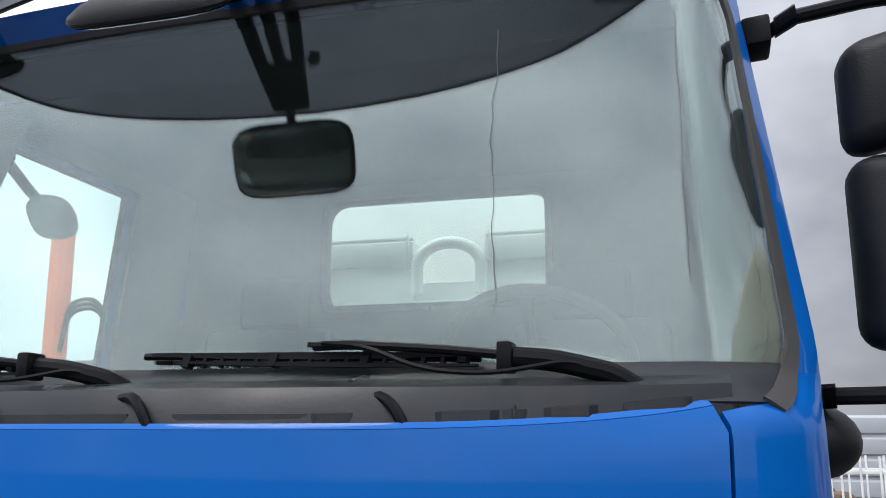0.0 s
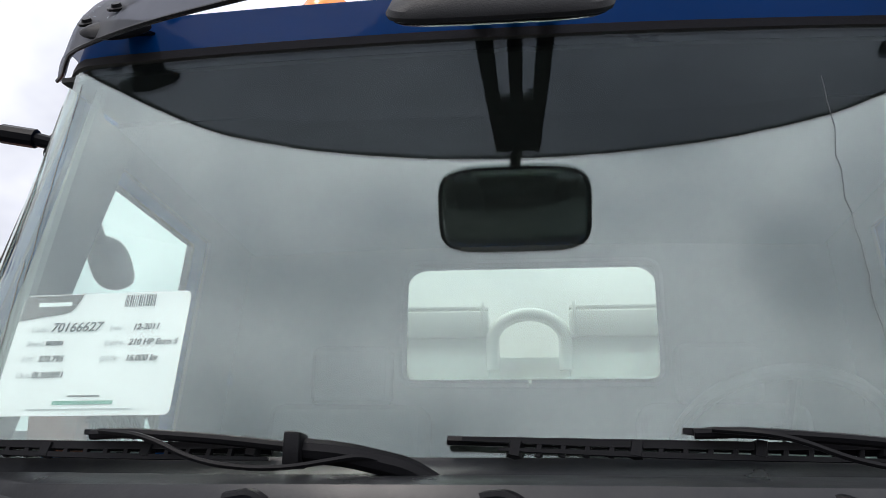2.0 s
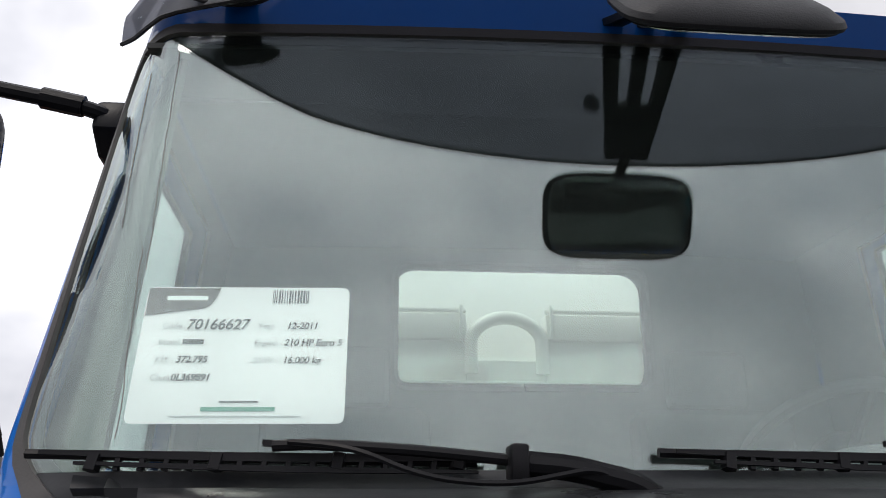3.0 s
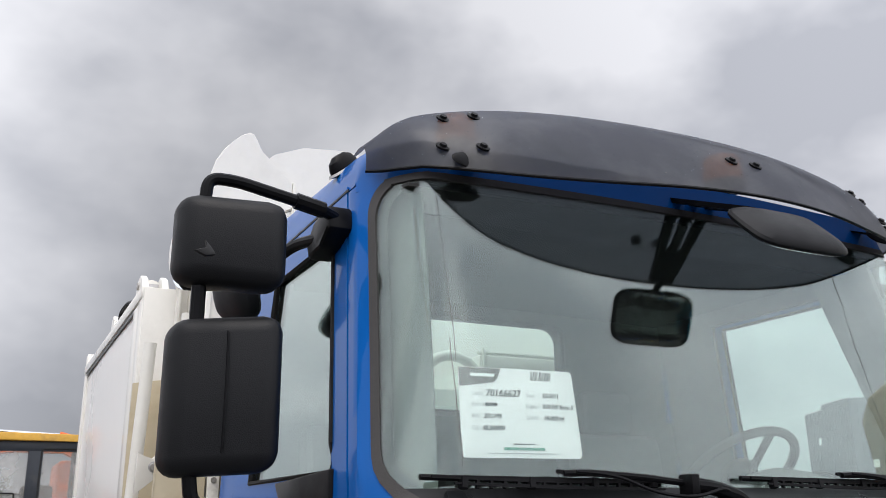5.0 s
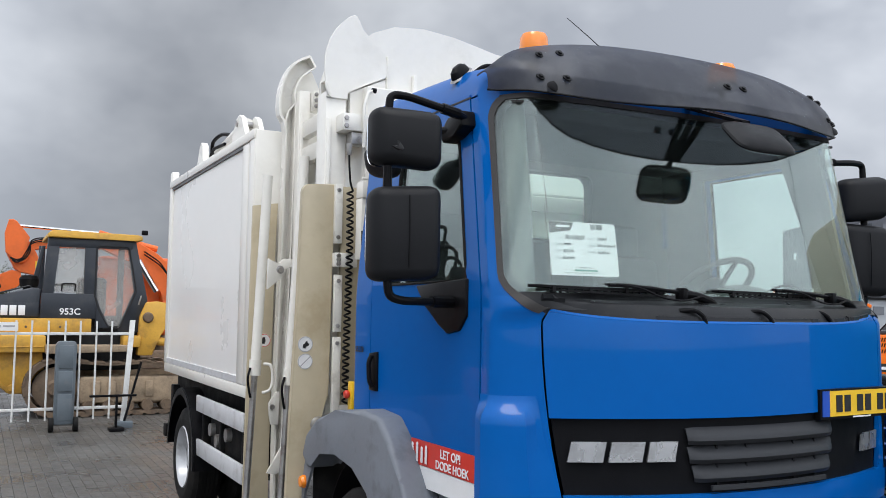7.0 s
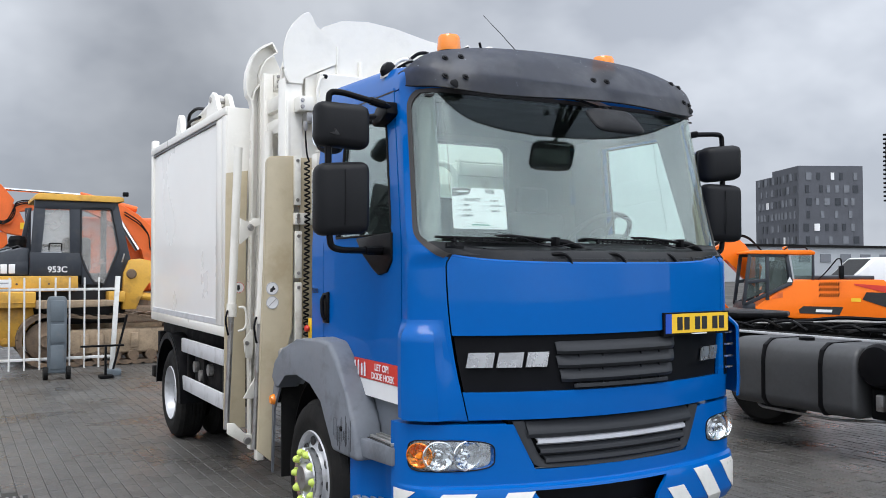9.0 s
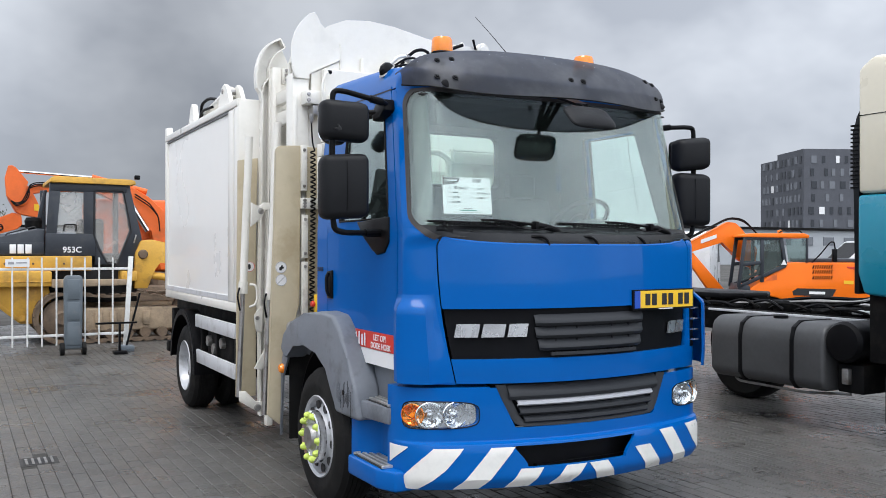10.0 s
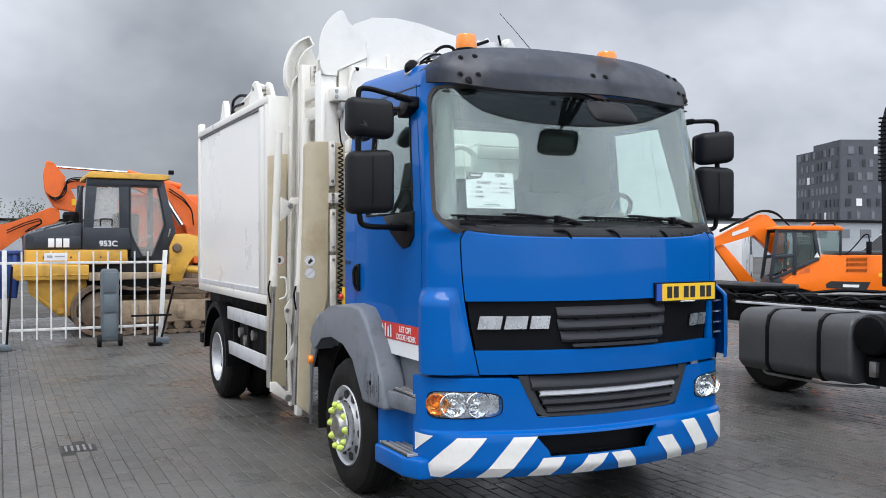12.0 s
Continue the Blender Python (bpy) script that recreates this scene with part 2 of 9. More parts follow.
ALU = material("aluminium", (0.66, 0.67, 0.69), 0.42, 0.25, 0.1, 9, 0.05, 150, spots=(0.35, 0.34, 0.33), spot_scale=6)
STEEL = material("bare_steel", (0.40, 0.39, 0.38), 0.45, 0.9, 0.2, 10, 0.08, 120, spots=(0.14, 0.10, 0.07),
                 spot_scale=9, spot_amount=0.6)
CHROME = material("chrome", (0.80, 0.80, 0.80), 0.1, 1.0, 0.03, 5)
MIRROR = material("mirror_glass", (0.75, 0.77, 0.78), 0.02, 1.0, 0.01, 3, rough_var=0.0)
RIM = material("rim_paint", (0.50, 0.51, 0.53), 0.4, 0.3, 0.1, 9, 0.05, 90, spots=(0.2, 0.19, 0.18), spot_scale=7)
ORANGE_LENS = material("orange_lens", (0.90, 0.24, 0.008), 0.12, 0.0, 0.08, 30, coat=0.6)
NUT_GREEN = material("nut_indicator", (0.55, 0.68, 0.12), 0.5, 0.0, 0.15, 30)
YELLOW_PLATE = material("plate_yellow", (0.85, 0.52, 0.02), 0.4, 0.0, 0.04, 10, coat=0.3)
PLATE_BLUE = material("plate_blue", (0.01, 0.07, 0.42), 0.4, 0.0, 0.05, 10)
# print black, also the colour of the painted shade under the loader cab
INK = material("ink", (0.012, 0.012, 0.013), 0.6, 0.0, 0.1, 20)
INK_GREY = material("ink_grey", (0.36, 0.36, 0.37), 0.6, 0.0, 0.1, 20)
INK_GREEN = material("ink_green", (0.04, 0.22, 0.15), 0.6, 0.0, 0.1, 20)
PAPER = material("paper", (0.74, 0.71, 0.72), 0.6, 0.0, 0.02, 12)
PAPER_BROWN = material("print_brown", (0.06, 0.045, 0.04), 0.6, 0.0, 0.08, 20)
RED_STICKER = material("red_sticker", (0.62, 0.035, 0.02), 0.4, 0.0, 0.05, 8, coat=0.2)
STICKER_WHITE = material("sticker_white", (0.80, 0.80, 0.80), 0.4, 0.0, 0.04, 12)
STRIPE_WHITE = material("stripe_white", (0.74, 0.725, 0.685), 0.32, 0.0, 0.05, 6, coat=0.2,
                        spots=(0.5, 0.5, 0.48), spot_scale=6, spot_amount=0.35)
SILVER = material("silver_badge", (0.62, 0.63, 0.65), 0.25, 0.8, 0.05, 10)
LAMP_GLASS = glass_material("lamp_glass", (0.95, 0.96, 0.97), 1.45)
WINDSCREEN = glass_material("windscreen_glass", (0.93, 0.99, 0.965), 1.82, 0.004, (0.55, 0.6, 0.58))
SIDE_GLASS = glass_material("side_glass", (0.90, 0.97, 0.94), 1.5, 0.006, (0.5, 0.55, 0.53))
CAB_GLASS = glass_material("machine_glass", (0.85, 0.86, 0.86), 1.5, 0.30, (0.62, 0.60, 0.57))
INTERIOR = material("interior_trim", (0.030, 0.032, 0.032), 0.8, 0.0, 0.15, 5, 0.05, 200)
HEADLINER = material("headliner", (0.035, 0.036, 0.036), 0.9, 0.0, 0.08, 6, 0.05, 250)
PILLAR_TRIM = material("pillar_trim", (0.11, 0.125, 0.115), 0.7, 0.0, 0.1, 5, 0.05, 200)
DASH = material("dashboard", (0.15, 0.16, 0.155), 0.7, 0.0, 0.15, 5, 0.06, 250)
SEAT = material("seat_fabric", (0.045, 0.048, 0.05), 0.95, 0.0, 0.2, 15, 0.2, 200)
LOADER_YELLOW = material("machine_yellow", (0.62, 0.34, 0.045), 0.55, 0.0, 0.15, 3, 0.05, 40,
                      spots=(0.16, 0.09, 0.045), spot_scale=2.5, spot_amount=0.6)
MACHINE_DARK = material("machine_dark", (0.022, 0.027, 0.036), 0.45, 0.0, 0.2, 4, 0.04, 60,
                        spots=(0.06, 0.055, 0.05), spot_scale=4, spot_amount=0.4)
ORANGE = material("machine_orange", (0.78, 0.14, 0.018), 0.42, 0.0, 0.12, 2.5, 0.04, 30,
                  spots=(0.30, 0.08, 0.03), spot_scale=2.0, spot_amount=0.45)
ORANGE_NEW = material("bright_orange", (0.90, 0.175, 0.006), 0.4, 0.0, 0.05, 2.5, 0.02, 30, coat=0.1, spec=0.25)
TANK_BLACK = material("tank_plastic", (0.060, 0.061, 0.064), 0.42, 0.0, 0.2, 3, 0.06, 120,
                      spots=(0.035, 0.034, 0.034), spot_scale=3, spot_amount=0.5)
GRILLE_GREY = material("grille_plastic", (0.028, 0.030, 0.034), 0.5, 0.0, 0.15, 6, 0.08, 300, spec=0.22)
TREAD = material("worn_aluminium", (0.46, 0.46, 0.45), 0.38, 0.7, 0.2, 12, 0.1, 120, spots=(0.10, 0.09, 0.08), spot_scale=8, spot_amount=0.5)
IRON = material("cast_iron", (0.034, 0.032, 0.030), 0.6, 0.0, 0.25, 10, 0.2, 90, spots=(0.075, 0.07, 0.062), spot_scale=6, spot_amount=0.6)
LAMP_SILVER = material("lamp_reflector", (0.74, 0.75, 0.76), 0.28, 0.9, 0.1, 30, 0.15, 60)
ORANGE_METAL = material("orange_reflector", (0.85, 0.30, 0.05), 0.22, 0.85, 0.1, 30)
EXC_GLASS = glass_material("machine_pane", (0.66, 0.74, 0.72), 1.5, 0.10, (0.30, 0.36, 0.35))
SEAL_GREY = material("aged_seal", (0.050, 0.047, 0.046), 0.6, 0.0, 0.15, 10, 0.1, 200, spec=0.3)
WATER_RUN = material("water_run", (0.16, 0.17, 0.165), 0.4, 0.0, 0.1, 10)
BARK = material("bark", (0.09, 0.075, 0.06), 0.9, 0.0, 0.3, 6, 0.3, 40)
LEAF = material("leaf", (0.075, 0.085, 0.035), 0.7, 0.0, 0.3, 4, piece=0.35)
SKIP_BLUE = material("skip_blue", (0.02, 0.06, 0.26), 0.5, 0.0, 0.2, 3, 0.05, 30, spots=(0.10, 0.05, 0.03), spot_scale=6, spot_amount=0.3)
DUSTY = material("dry_mud", (0.30, 0.225, 0.15), 0.9, 0.0, 0.35, 6, 0.5, 25, spots=(0.10, 0.08, 0.06), spot_scale=5, spot_amount=0.6)
MUD = material("muddy_track", (0.15, 0.105, 0.07), 0.85, 0.1, 0.35, 5, 0.5, 25, spots=(0.05, 0.04, 0.035),
               spot_scale=6, spot_amount=0.7)
FENCE_WHITE = material("fence_white", (0.74, 0.74, 0.72), 0.45, 0.0, 0.06, 5, 0.03, 60,
                       spots=(0.35, 0.27, 0.19), spot_scale=8, spot_amount=0.3)
BIN_GREY = material("bin_grey", (0.12, 0.145, 0.165), 0.5, 0.0, 0.12, 5, 0.05, 120, spots=(0.2, 0.2, 0.2), spot_scale=4)
CREAM = material("cream_paint", (0.74, 0.68, 0.54), 0.3, 0.0, 0.04, 2, coat=0.5)
TEAL = material("teal_paint", (0.008, 0.25, 0.37), 0.3, 0.0, 0.04, 2, coat=0.5)
DARK_BRICK = material("dark_brick", (0.085, 0.09, 0.105), 0.8, 0.0, 0.2, 0.5, 0.1, 3)
FAR_GLASS = material("far_window", (0.14, 0.15, 0.17), 0.15, 0.0, 0.15, 0.3)
VAN_WHITE = material("van_white", (0.72, 0.73, 0.74), 0.3, 0.0, 0.05, 1.0, coat=0.4)
FAR_GREY = material("shed_cladding", (0.36, 0.38, 0.40), 0.6, 0.0, 0.1, 0.3)
PAVER = material("concrete_paver", (0.080, 0.076, 0.071), 0.36, 0.0, 0.22, 1.1, 0.25, 130,
                 spots=(0.100, 0.096, 0.089), spot_scale=0.45, spot_amount=0.9, spot_from=0.43, rough_var=0.2, piece=0.16)
JOINT = material("joint_sand", (0.040, 0.038, 0.034), 0.9, 0.0, 0.3, 8, 0.3, 80, spots=(0.090, 0.086, 0.079), spot_scale=0.45, spot_amount=0.9, spot_from=0.45)


def visor_material():
    m = bpy.data.materials.new("smoked_acrylic")
    m.use_nodes = True
    nt = m.node_tree
    nt.nodes.clear()
    o = nt.nodes.new("ShaderNodeOutputMaterial")
    tr = nt.nodes.new("ShaderNodeBsdfTransparent")
    tr.inputs["Color"].default_value = (0.48, 0.49, 0.53, 1)
    df = nt.nodes.new("ShaderNodeBsdfPrincipled")
    df.inputs["Roughness"].default_value = 0.28
    geo = nt.nodes.new("ShaderNodeNewGeometry")
    nz = nt.nodes.new("ShaderNodeTexNoise")
    nz.inputs["Scale"].default_value = 3.0
    nz.inputs["Detail"].default_value = 9.0
    nz.inputs["Roughness"].default_value = 0.6
    nt.links.new(geo.outputs["Position"], nz.inputs["Vector"])
    rg = nt.nodes.new("ShaderNodeMapRange")
    rg.inputs["To Min"].default_value = 0.34
    rg.inputs["To Max"].default_value = 0.60
    nt.links.new(nz.outputs["Fac"], rg.inputs["Value"])
    # film of dried water
    film = nt.nodes.new("ShaderNodeValToRGB")
    film.color_ramp.elements[0].position = 0.42
    film.color_ramp.elements[0].color = (0.115, 0.118, 0.130, 1)
    film.color_ramp.elements[1].position = 0.66
    film.color_ramp.elements[1].color = (0.31, 0.315, 0.325, 1)
    nt.links.new(nz.outputs["Fac"], film.inputs["Fac"])
    nt.links.new(film.outputs["Color"], df.inputs["Base Color"])
    mx = nt.nodes.new("ShaderNodeMixShader")
    nt.links.new(rg.outputs["Result"], mx.inputs[0])
    nt.links.new(tr.outputs[0], mx.inputs[1])
    tl = nt.nodes.new("ShaderNodeBsdfTranslucent")
    tl.inputs["Color"].default_value = (0.34, 0.35, 0.38, 1)
    m2 = nt.nodes.new("ShaderNodeMixShader")
    m2.inputs[0].default_value = 0.55
    nt.links.new(df.outputs[0], m2.inputs[1])
    nt.links.new(tl.outputs[0], m2.inputs[2])
    nt.links.new(m2.outputs[0], mx.inputs[2])
    nt.links.new(mx.outputs[0], o.inputs["Surface"])
    return m


VISOR = visor_material()


# ---- mesh helpers ----
def finish(name, bm, mat, smooth=True):
    bmesh.ops.recalc_face_normals(bm, faces=bm.faces)
    me = bpy.data.meshes.new(name)
    bm.to_mesh(me)
    bm.free()
    me.materials.append(mat)
    if smooth:
        me.shade_smooth()
        me.set_sharp_from_angle(angle=radians(28))
    return me


def thing(name, loc, label, category, group="", kind=""):
    ob = new(name)
    ob.location = loc
    ob.empty_display_size = 0.2
    return tagged(ob, label, category, group, kind)


def hang(ob, parent):
    ob.parent = parent
    if parent.type == "EMPTY":
        ob.matrix_parent_inverse = Matrix.Translation(parent.location).inverted()
    return ob


def part(name, bm, mat, parent, label="", smooth=True):
    """One mesh object, in world coordinates, under a thing or a part."""
    ob = new(name, finish(name, bm, mat, smooth))
    hang(ob, parent)
    return tagged(ob, label)


def solid(name, bm, mat, label, category, kind="", group="", smooth=True):
    return tagged(new(name, finish(name, bm, mat, smooth)), label, category, group, kind)


def BM():
    return bmesh.new()


def box(bm, x0, x1, y0, y1, z0, z1, bevel=0.0, m=None, seg=2):
    vs = [bm.verts.new((x, y, z)) for x in (x0, x1) for y in (y0, y1) for z in (z0, z1)]
    fs = [bm.faces.new([vs[i] for i in q]) for q in
          ((0, 1, 3, 2), (4, 6, 7, 5), (0, 4, 5, 1), (2, 3, 7, 6), (0, 2, 6, 4), (1, 5, 7, 3))]
    if bevel:
        r = bmesh.ops.bevel(bm, geom=list({e for f in fs for e in f.edges}), offset=bevel, segments=seg,
                            profile=0.5, affect="EDGES")
        vs = list({v for f in r["faces"] for v in f.verts} | {v for v in vs if v.is_valid})
    if m is not None:
        bmesh.ops.transform(bm, matrix=m, verts=vs)
    return bm


def prism(bm, pts, axis, a0, a1, bevel=0.0, seg=2, m=None):
    """A polygon, given in the other two axes in order, drawn out along axis from a0 to a1."""
    def at(p, a):
        return {"x": (a, p[0], p[1]), "y": (p[0], a, p[1]), "z": (p[0], p[1], a)}[axis]
    lo = [bm.verts.new(at(p, a0)) for p in pts]
    hi = [bm.verts.new(at(p, a1)) for p in pts]
    n = len(pts)
    fs = [bm.faces.new(lo), bm.faces.new(hi[::-1])]
    fs += [bm.faces.new((lo[i], lo[(i + 1) % n], hi[(i + 1) % n], hi[i])) for i in range(n)]
    vs = lo + hi
    if bevel:
        r = bmesh.ops.bevel(bm, geom=list({e for f in fs for e in f.edges}), offset=bevel, segments=seg,
                            profile=0.5, affect="EDGES")
        vs = list({v for f in r["faces"] for v in f.verts} | {v for v in vs if v.is_valid})
    if m is not None:
        bmesh.ops.transform(bm, matrix=m, verts=vs)
    return bm


def tube(bm, pts, r, n=14, closed=False, r1=None):
    """A round bar along a polyline."""
    pts = [Vector(p) for p in pts]
    rings = []
    up = None
    for i, p in enumerate(pts):
        a = pts[i - 1] if i > 0 or closed else p
        b = pts[(i + 1) % len(pts)] if i < len(pts) - 1 or closed else p
        d = (b - a).normalized()
        if up is None:
            up = Vector((0, 0, 1)) if abs(d.z) < 0.9 else Vector((1, 0, 0))
        s = d.cross(up).normalized()
        up = s.cross(d).normalized()
        rr = r if r1 is None else r + (r1 - r) * i / max(1, len(pts) - 1)
        rings.append([bm.verts.new(p + rr * (math.cos(2 * math.pi * k / n) * s + math.sin(2 * math.pi * k / n) * up))
                      for k in range(n)])
    m = len(rings)
    for i in range(m if closed else m - 1):
        a, b = rings[i], rings[(i + 1) % m]
        for k in range(n):
            bm.faces.new((a[k], a[(k + 1) % n], b[(k + 1) % n], b[k]))
    if not closed:
        bm.faces.new(rings[0])
        bm.faces.new(rings[-1][::-1])
    return bm


def arc_pts(pts, n=6, r=0.05):
    """A polyline whose inner corners are rounded."""
    pts = [Vector(p) for p in pts]
    out = [pts[0]]
    for a, b, c in zip(pts, pts[1:], pts[2:]):
        u, v = (a - b), (c - b)
        k = min(r, u.length * 0.45, v.length * 0.45)
        p, q = b + u.normalized() * k, b + v.normalized() * k
        for i in range(n + 1):
            t = i / n
            out.append((1 - t) ** 2 * p + 2 * t * (1 - t) * b + t * t * q)
    out.append(pts[-1])
    return out


def lathe(bm, prof, centre, axis="x", n=32, closed=False):
    """Turns a profile of (radius, offset along the axis) round the axis through centre."""
    c = Vector(centre)
    e = {"x": (Vector((1, 0, 0)), Vector((0, 1, 0)), Vector((0, 0, 1))),
         "y": (Vector((0, 1, 0)), Vector((1, 0, 0)), Vector((0, 0, 1))),
         "z": (Vector((0, 0, 1)), Vector((1, 0, 0)), Vector((0, 1, 0)))}[axis]
    rings = []
    for r, h in prof:
        if r < 1e-6:
            rings.append([bm.verts.new(c + h * e[0])])
        else:
            rings.append([bm.verts.new(c + h * e[0] + r * (math.cos(2 * math.pi * k / n) * e[1] + math.sin(2 * math.pi * k / n) * e[2]))
                          for k in range(n)])
    pairs = list(zip(rings, rings[1:])) + ([(rings[-1], rings[0])] if closed else [])
    for a, b in pairs:
        for k in range(n):
            k2 = (k + 1) % n
            if len(a) == 1 and len(b) == 1:
                continue
            if len(a) == 1:
                bm.faces.new((a[0], b[k], b[k2]))
            elif len(b) == 1:
                bm.faces.new((a[k], a[k2], b[0]))
            else:
                bm.faces.new((a[k], a[k2], b[k2], b[k]))
    return bm


def sheet(bm, fn, us, vs, thick, flip=False):
    """A curved panel fn(u, v) with thickness, laid to its inner side."""
    nu, nv = len(us), len(vs)
    P = [[Vector(fn(u, v)) for v in vs] for u in us]
    top = [[bm.verts.new(p) for p in row] for row in P]
    low = []
    for i in range(nu):
        row = []
        for j in range(nv):
            du = P[min(i + 1, nu - 1)][j] - P[max(i - 1, 0)][j]
            dv = P[i][min(j + 1, nv - 1)] - P[i][max(j - 1, 0)]
            n = du.cross(dv).normalized() * (-1 if flip else 1)
            row.append(bm.verts.new(P[i][j] - thick * n))
        low.append(row)
    for i in range(nu - 1):
        for j in range(nv - 1):
            bm.faces.new((top[i][j], top[i + 1][j], top[i + 1][j + 1], top[i][j + 1]))
            bm.faces.new((low[i][j], low[i][j + 1], low[i + 1][j + 1], low[i + 1][j]))
    for i in range(nu - 1):
        bm.faces.new((top[i][0], low[i][0], low[i + 1][0], top[i + 1][0]))
        bm.faces.new((top[i][-1], top[i + 1][-1], low[i + 1][-1], low[i][-1]))
    for j in range(nv - 1):
        bm.faces.new((top[0][j], top[0][j + 1], low[0][j + 1], low[0][j]))
        bm.faces.new((top[-1][j], low[-1][j], low[-1][j + 1], top[-1][j + 1]))
    return bm


def lin(a, b, n):
    return [a + (b - a) * i / (n - 1) for i in range(n)]


def text(name, body, size, m, mat, parent, label="", shear=0.0, bold=0.0, extrude=0.0006, align="LEFT"):
    """Writing as a mesh, in the plane of the pose m."""
    cu = bpy.data.curves.new(name, "FONT")
    cu.body, cu.size, cu.shear, cu.offset, cu.extrude, cu.align_x = body, size, shear, bold, extrude, align
    tmp = bpy.data.objects.new(name, cu)
    scene.collection.objects.link(tmp)
    me = bpy.data.meshes.new_from_object(tmp.evaluated_get(bpy.context.evaluated_depsgraph_get()))
    bpy.data.objects.remove(tmp)
    bpy.data.curves.remove(cu)
    me.name = name
    me.transform(m)
    me.materials.clear()
    me.materials.append(mat)
    return tagged(hang(new(name, me), parent), label)


def smooth01(a, b, x):
    t = min(1.0, max(0.0, (x - a) / (b - a)))
    return t * t * (3 - 2 * t)


# ---- ground ----
def ground():
    bm = BM()
    box(bm, -900, 900, -900, 900, -0.5, -0.012)
    solid("ground", bm, JOINT, "dark wet yard ground reaching the horizon", "ground", "structure", smooth=False)


ground()


# ---- truck: cab skin ----
def glass_y(x, z):
    d = z - 1.88
    return 0.175 + 0.053 * x * x - 0.008 * x ** 4 + 0.154 * d + 0.061 * d * d


def half_w(z):
    return 1.07 - 0.094 * max(0.0, z - 1.85) - 0.03 * max(0.0, 1.05 - z)


def seam_y(z):
    return 0.40 + 0.29 * max(0.0, z - 1.83)


def skin(s, z):
    """The cab's outer skin: |s| up to 1 the front, to 2 the corner, beyond it the side (1 m of side per unit)."""
    sg = -1 if s < 0 else 1
    s = abs(s)
    b = smooth01(1.70, 1.82, z)
    xc, w = 0.93 - 0.07 * b, half_w(z)
    k = (0.31 if sg < 0 else 0.22) * (1 - b) + 0.05 * b
    lo = -0.055 + 0.02 * (z - 1.2) + 0.10 * max(0.0, 1.02 - z)
    yf = lo * (1 - b) + glass_y(0, max(z, 1.70)) * b

    def front(x):
        return yf + k * x * x
    yc = seam_y(z) - 0.06
    if s <= 1:
        return Vector((sg * s * xc, front(s * xc), z))
    y0 = front(xc)
    if s <= 2:
        # a cubic round the corner: boxy below, swept back with the glass above
        t = s - 1
        cy = min(y0 + 2 * k * xc * (w - xc), yc - 0.02)
        x1 = (xc + 2 / 3 * (w - xc)) * (1 - b) + (xc + 0.06) * b
        y1 = (y0 + 2 / 3 * (cy - y0)) * (1 - b) + (y0 + 0.005) * b
        x2 = w - 0.035 * b
        y2 = (yc + 2 / 3 * (cy - yc)) * (1 - b) + (y0 + 0.57 * (yc - y0)) * b
        c0, c1, c2, c3 = (1 - t) ** 3, 3 * t * (1 - t) ** 2, 3 * t * t * (1 - t), t ** 3
        return Vector((sg * (c0 * xc + c1 * x1 + c2 * x2 + c3 * w), c0 * y0 + c1 * y1 + c2 * y2 + c3 * yc, z))
    return Vector((sg * w, yc + (s - 2), z))


def out(s, z, d):
    """A point d metres outside the skin."""
    e = 0.004
    n = (skin(s + e, z) - skin(s - e, z)).cross(skin(s, z + e) - skin(s, z - e)).normalized()
    return skin(s, z) + d * n


def skin_sheet(bm, s0, s1, z0, z1, ns, nz, thick=0.012, off=0.0):
    """A panel on the skin; the limits may depend on height."""
    f0 = s0 if callable(s0) else (lambda z: s0)
    f1 = s1 if callable(s1) else (lambda z: s1)

    if f0(0.5 * (z0 + z1)) > f1(0.5 * (z0 + z1)):
        f0, f1 = f1, f0

    def fn(u, v):
        z = z0 + (z1 - z0) * v
        s = f0(z) + (f1(z) - f0(z)) * u
        return out(s, z, off) if off else skin(s, z)
    return sheet(bm, fn, lin(0, 1, ns), lin(0, 1, nz), thick)


def side_s(y, z):
    return 2 + y - (seam_y(z) - 0.06)


def side_sheet(bm, sg, y0, y1, z0, z1, ny=6, nz=8, thick=0.014, off=0.0):
    f0 = y0 if callable(y0) else (lambda z: y0)
    f1 = y1 if callable(y1) else (lambda z: y1)

    def fn(u, v):
        z = z0 + (z1 - z0) * v
        return Vector((sg * (half_w(z) + off), f0(z) + (f1(z) - f0(z)) * u, z))
    return sheet(bm, fn, lin(0, 1, ny), lin(0, 1, nz), thick, flip=sg < 0)


truck = thing("garbage_truck", (0, 3.0, 0), "blue and white side-loading garbage truck parked on wet pavers", "truck")
WX, WX_R, WZ0, WZ1 = 1.82, 1.76, 1.745, 2.605

# windscreen with its dark printed rim and rubber seal
def ws_edge(z, sg=-1):
    """Half extent of the windscreen with its seal; wide round corners at the foot, tight ones at the head."""
    wx = WX if sg < 0 else WX_R
    e = wx
    if z > WZ1 - 0.10:
        e -= 3.0 * (0.10 - math.sqrt(max(0.0, 0.01 - (z - (WZ1 - 0.10)) ** 2)))
    if z < 1.93:
        e -= (wx - 1.0) * ((1.93 - z) / (1.93 - WZ0)) ** 3.5 if sg < 0 else (wx - 1.3) * ((1.93 - z) / (1.93 - WZ0)) ** 4.5
    return e


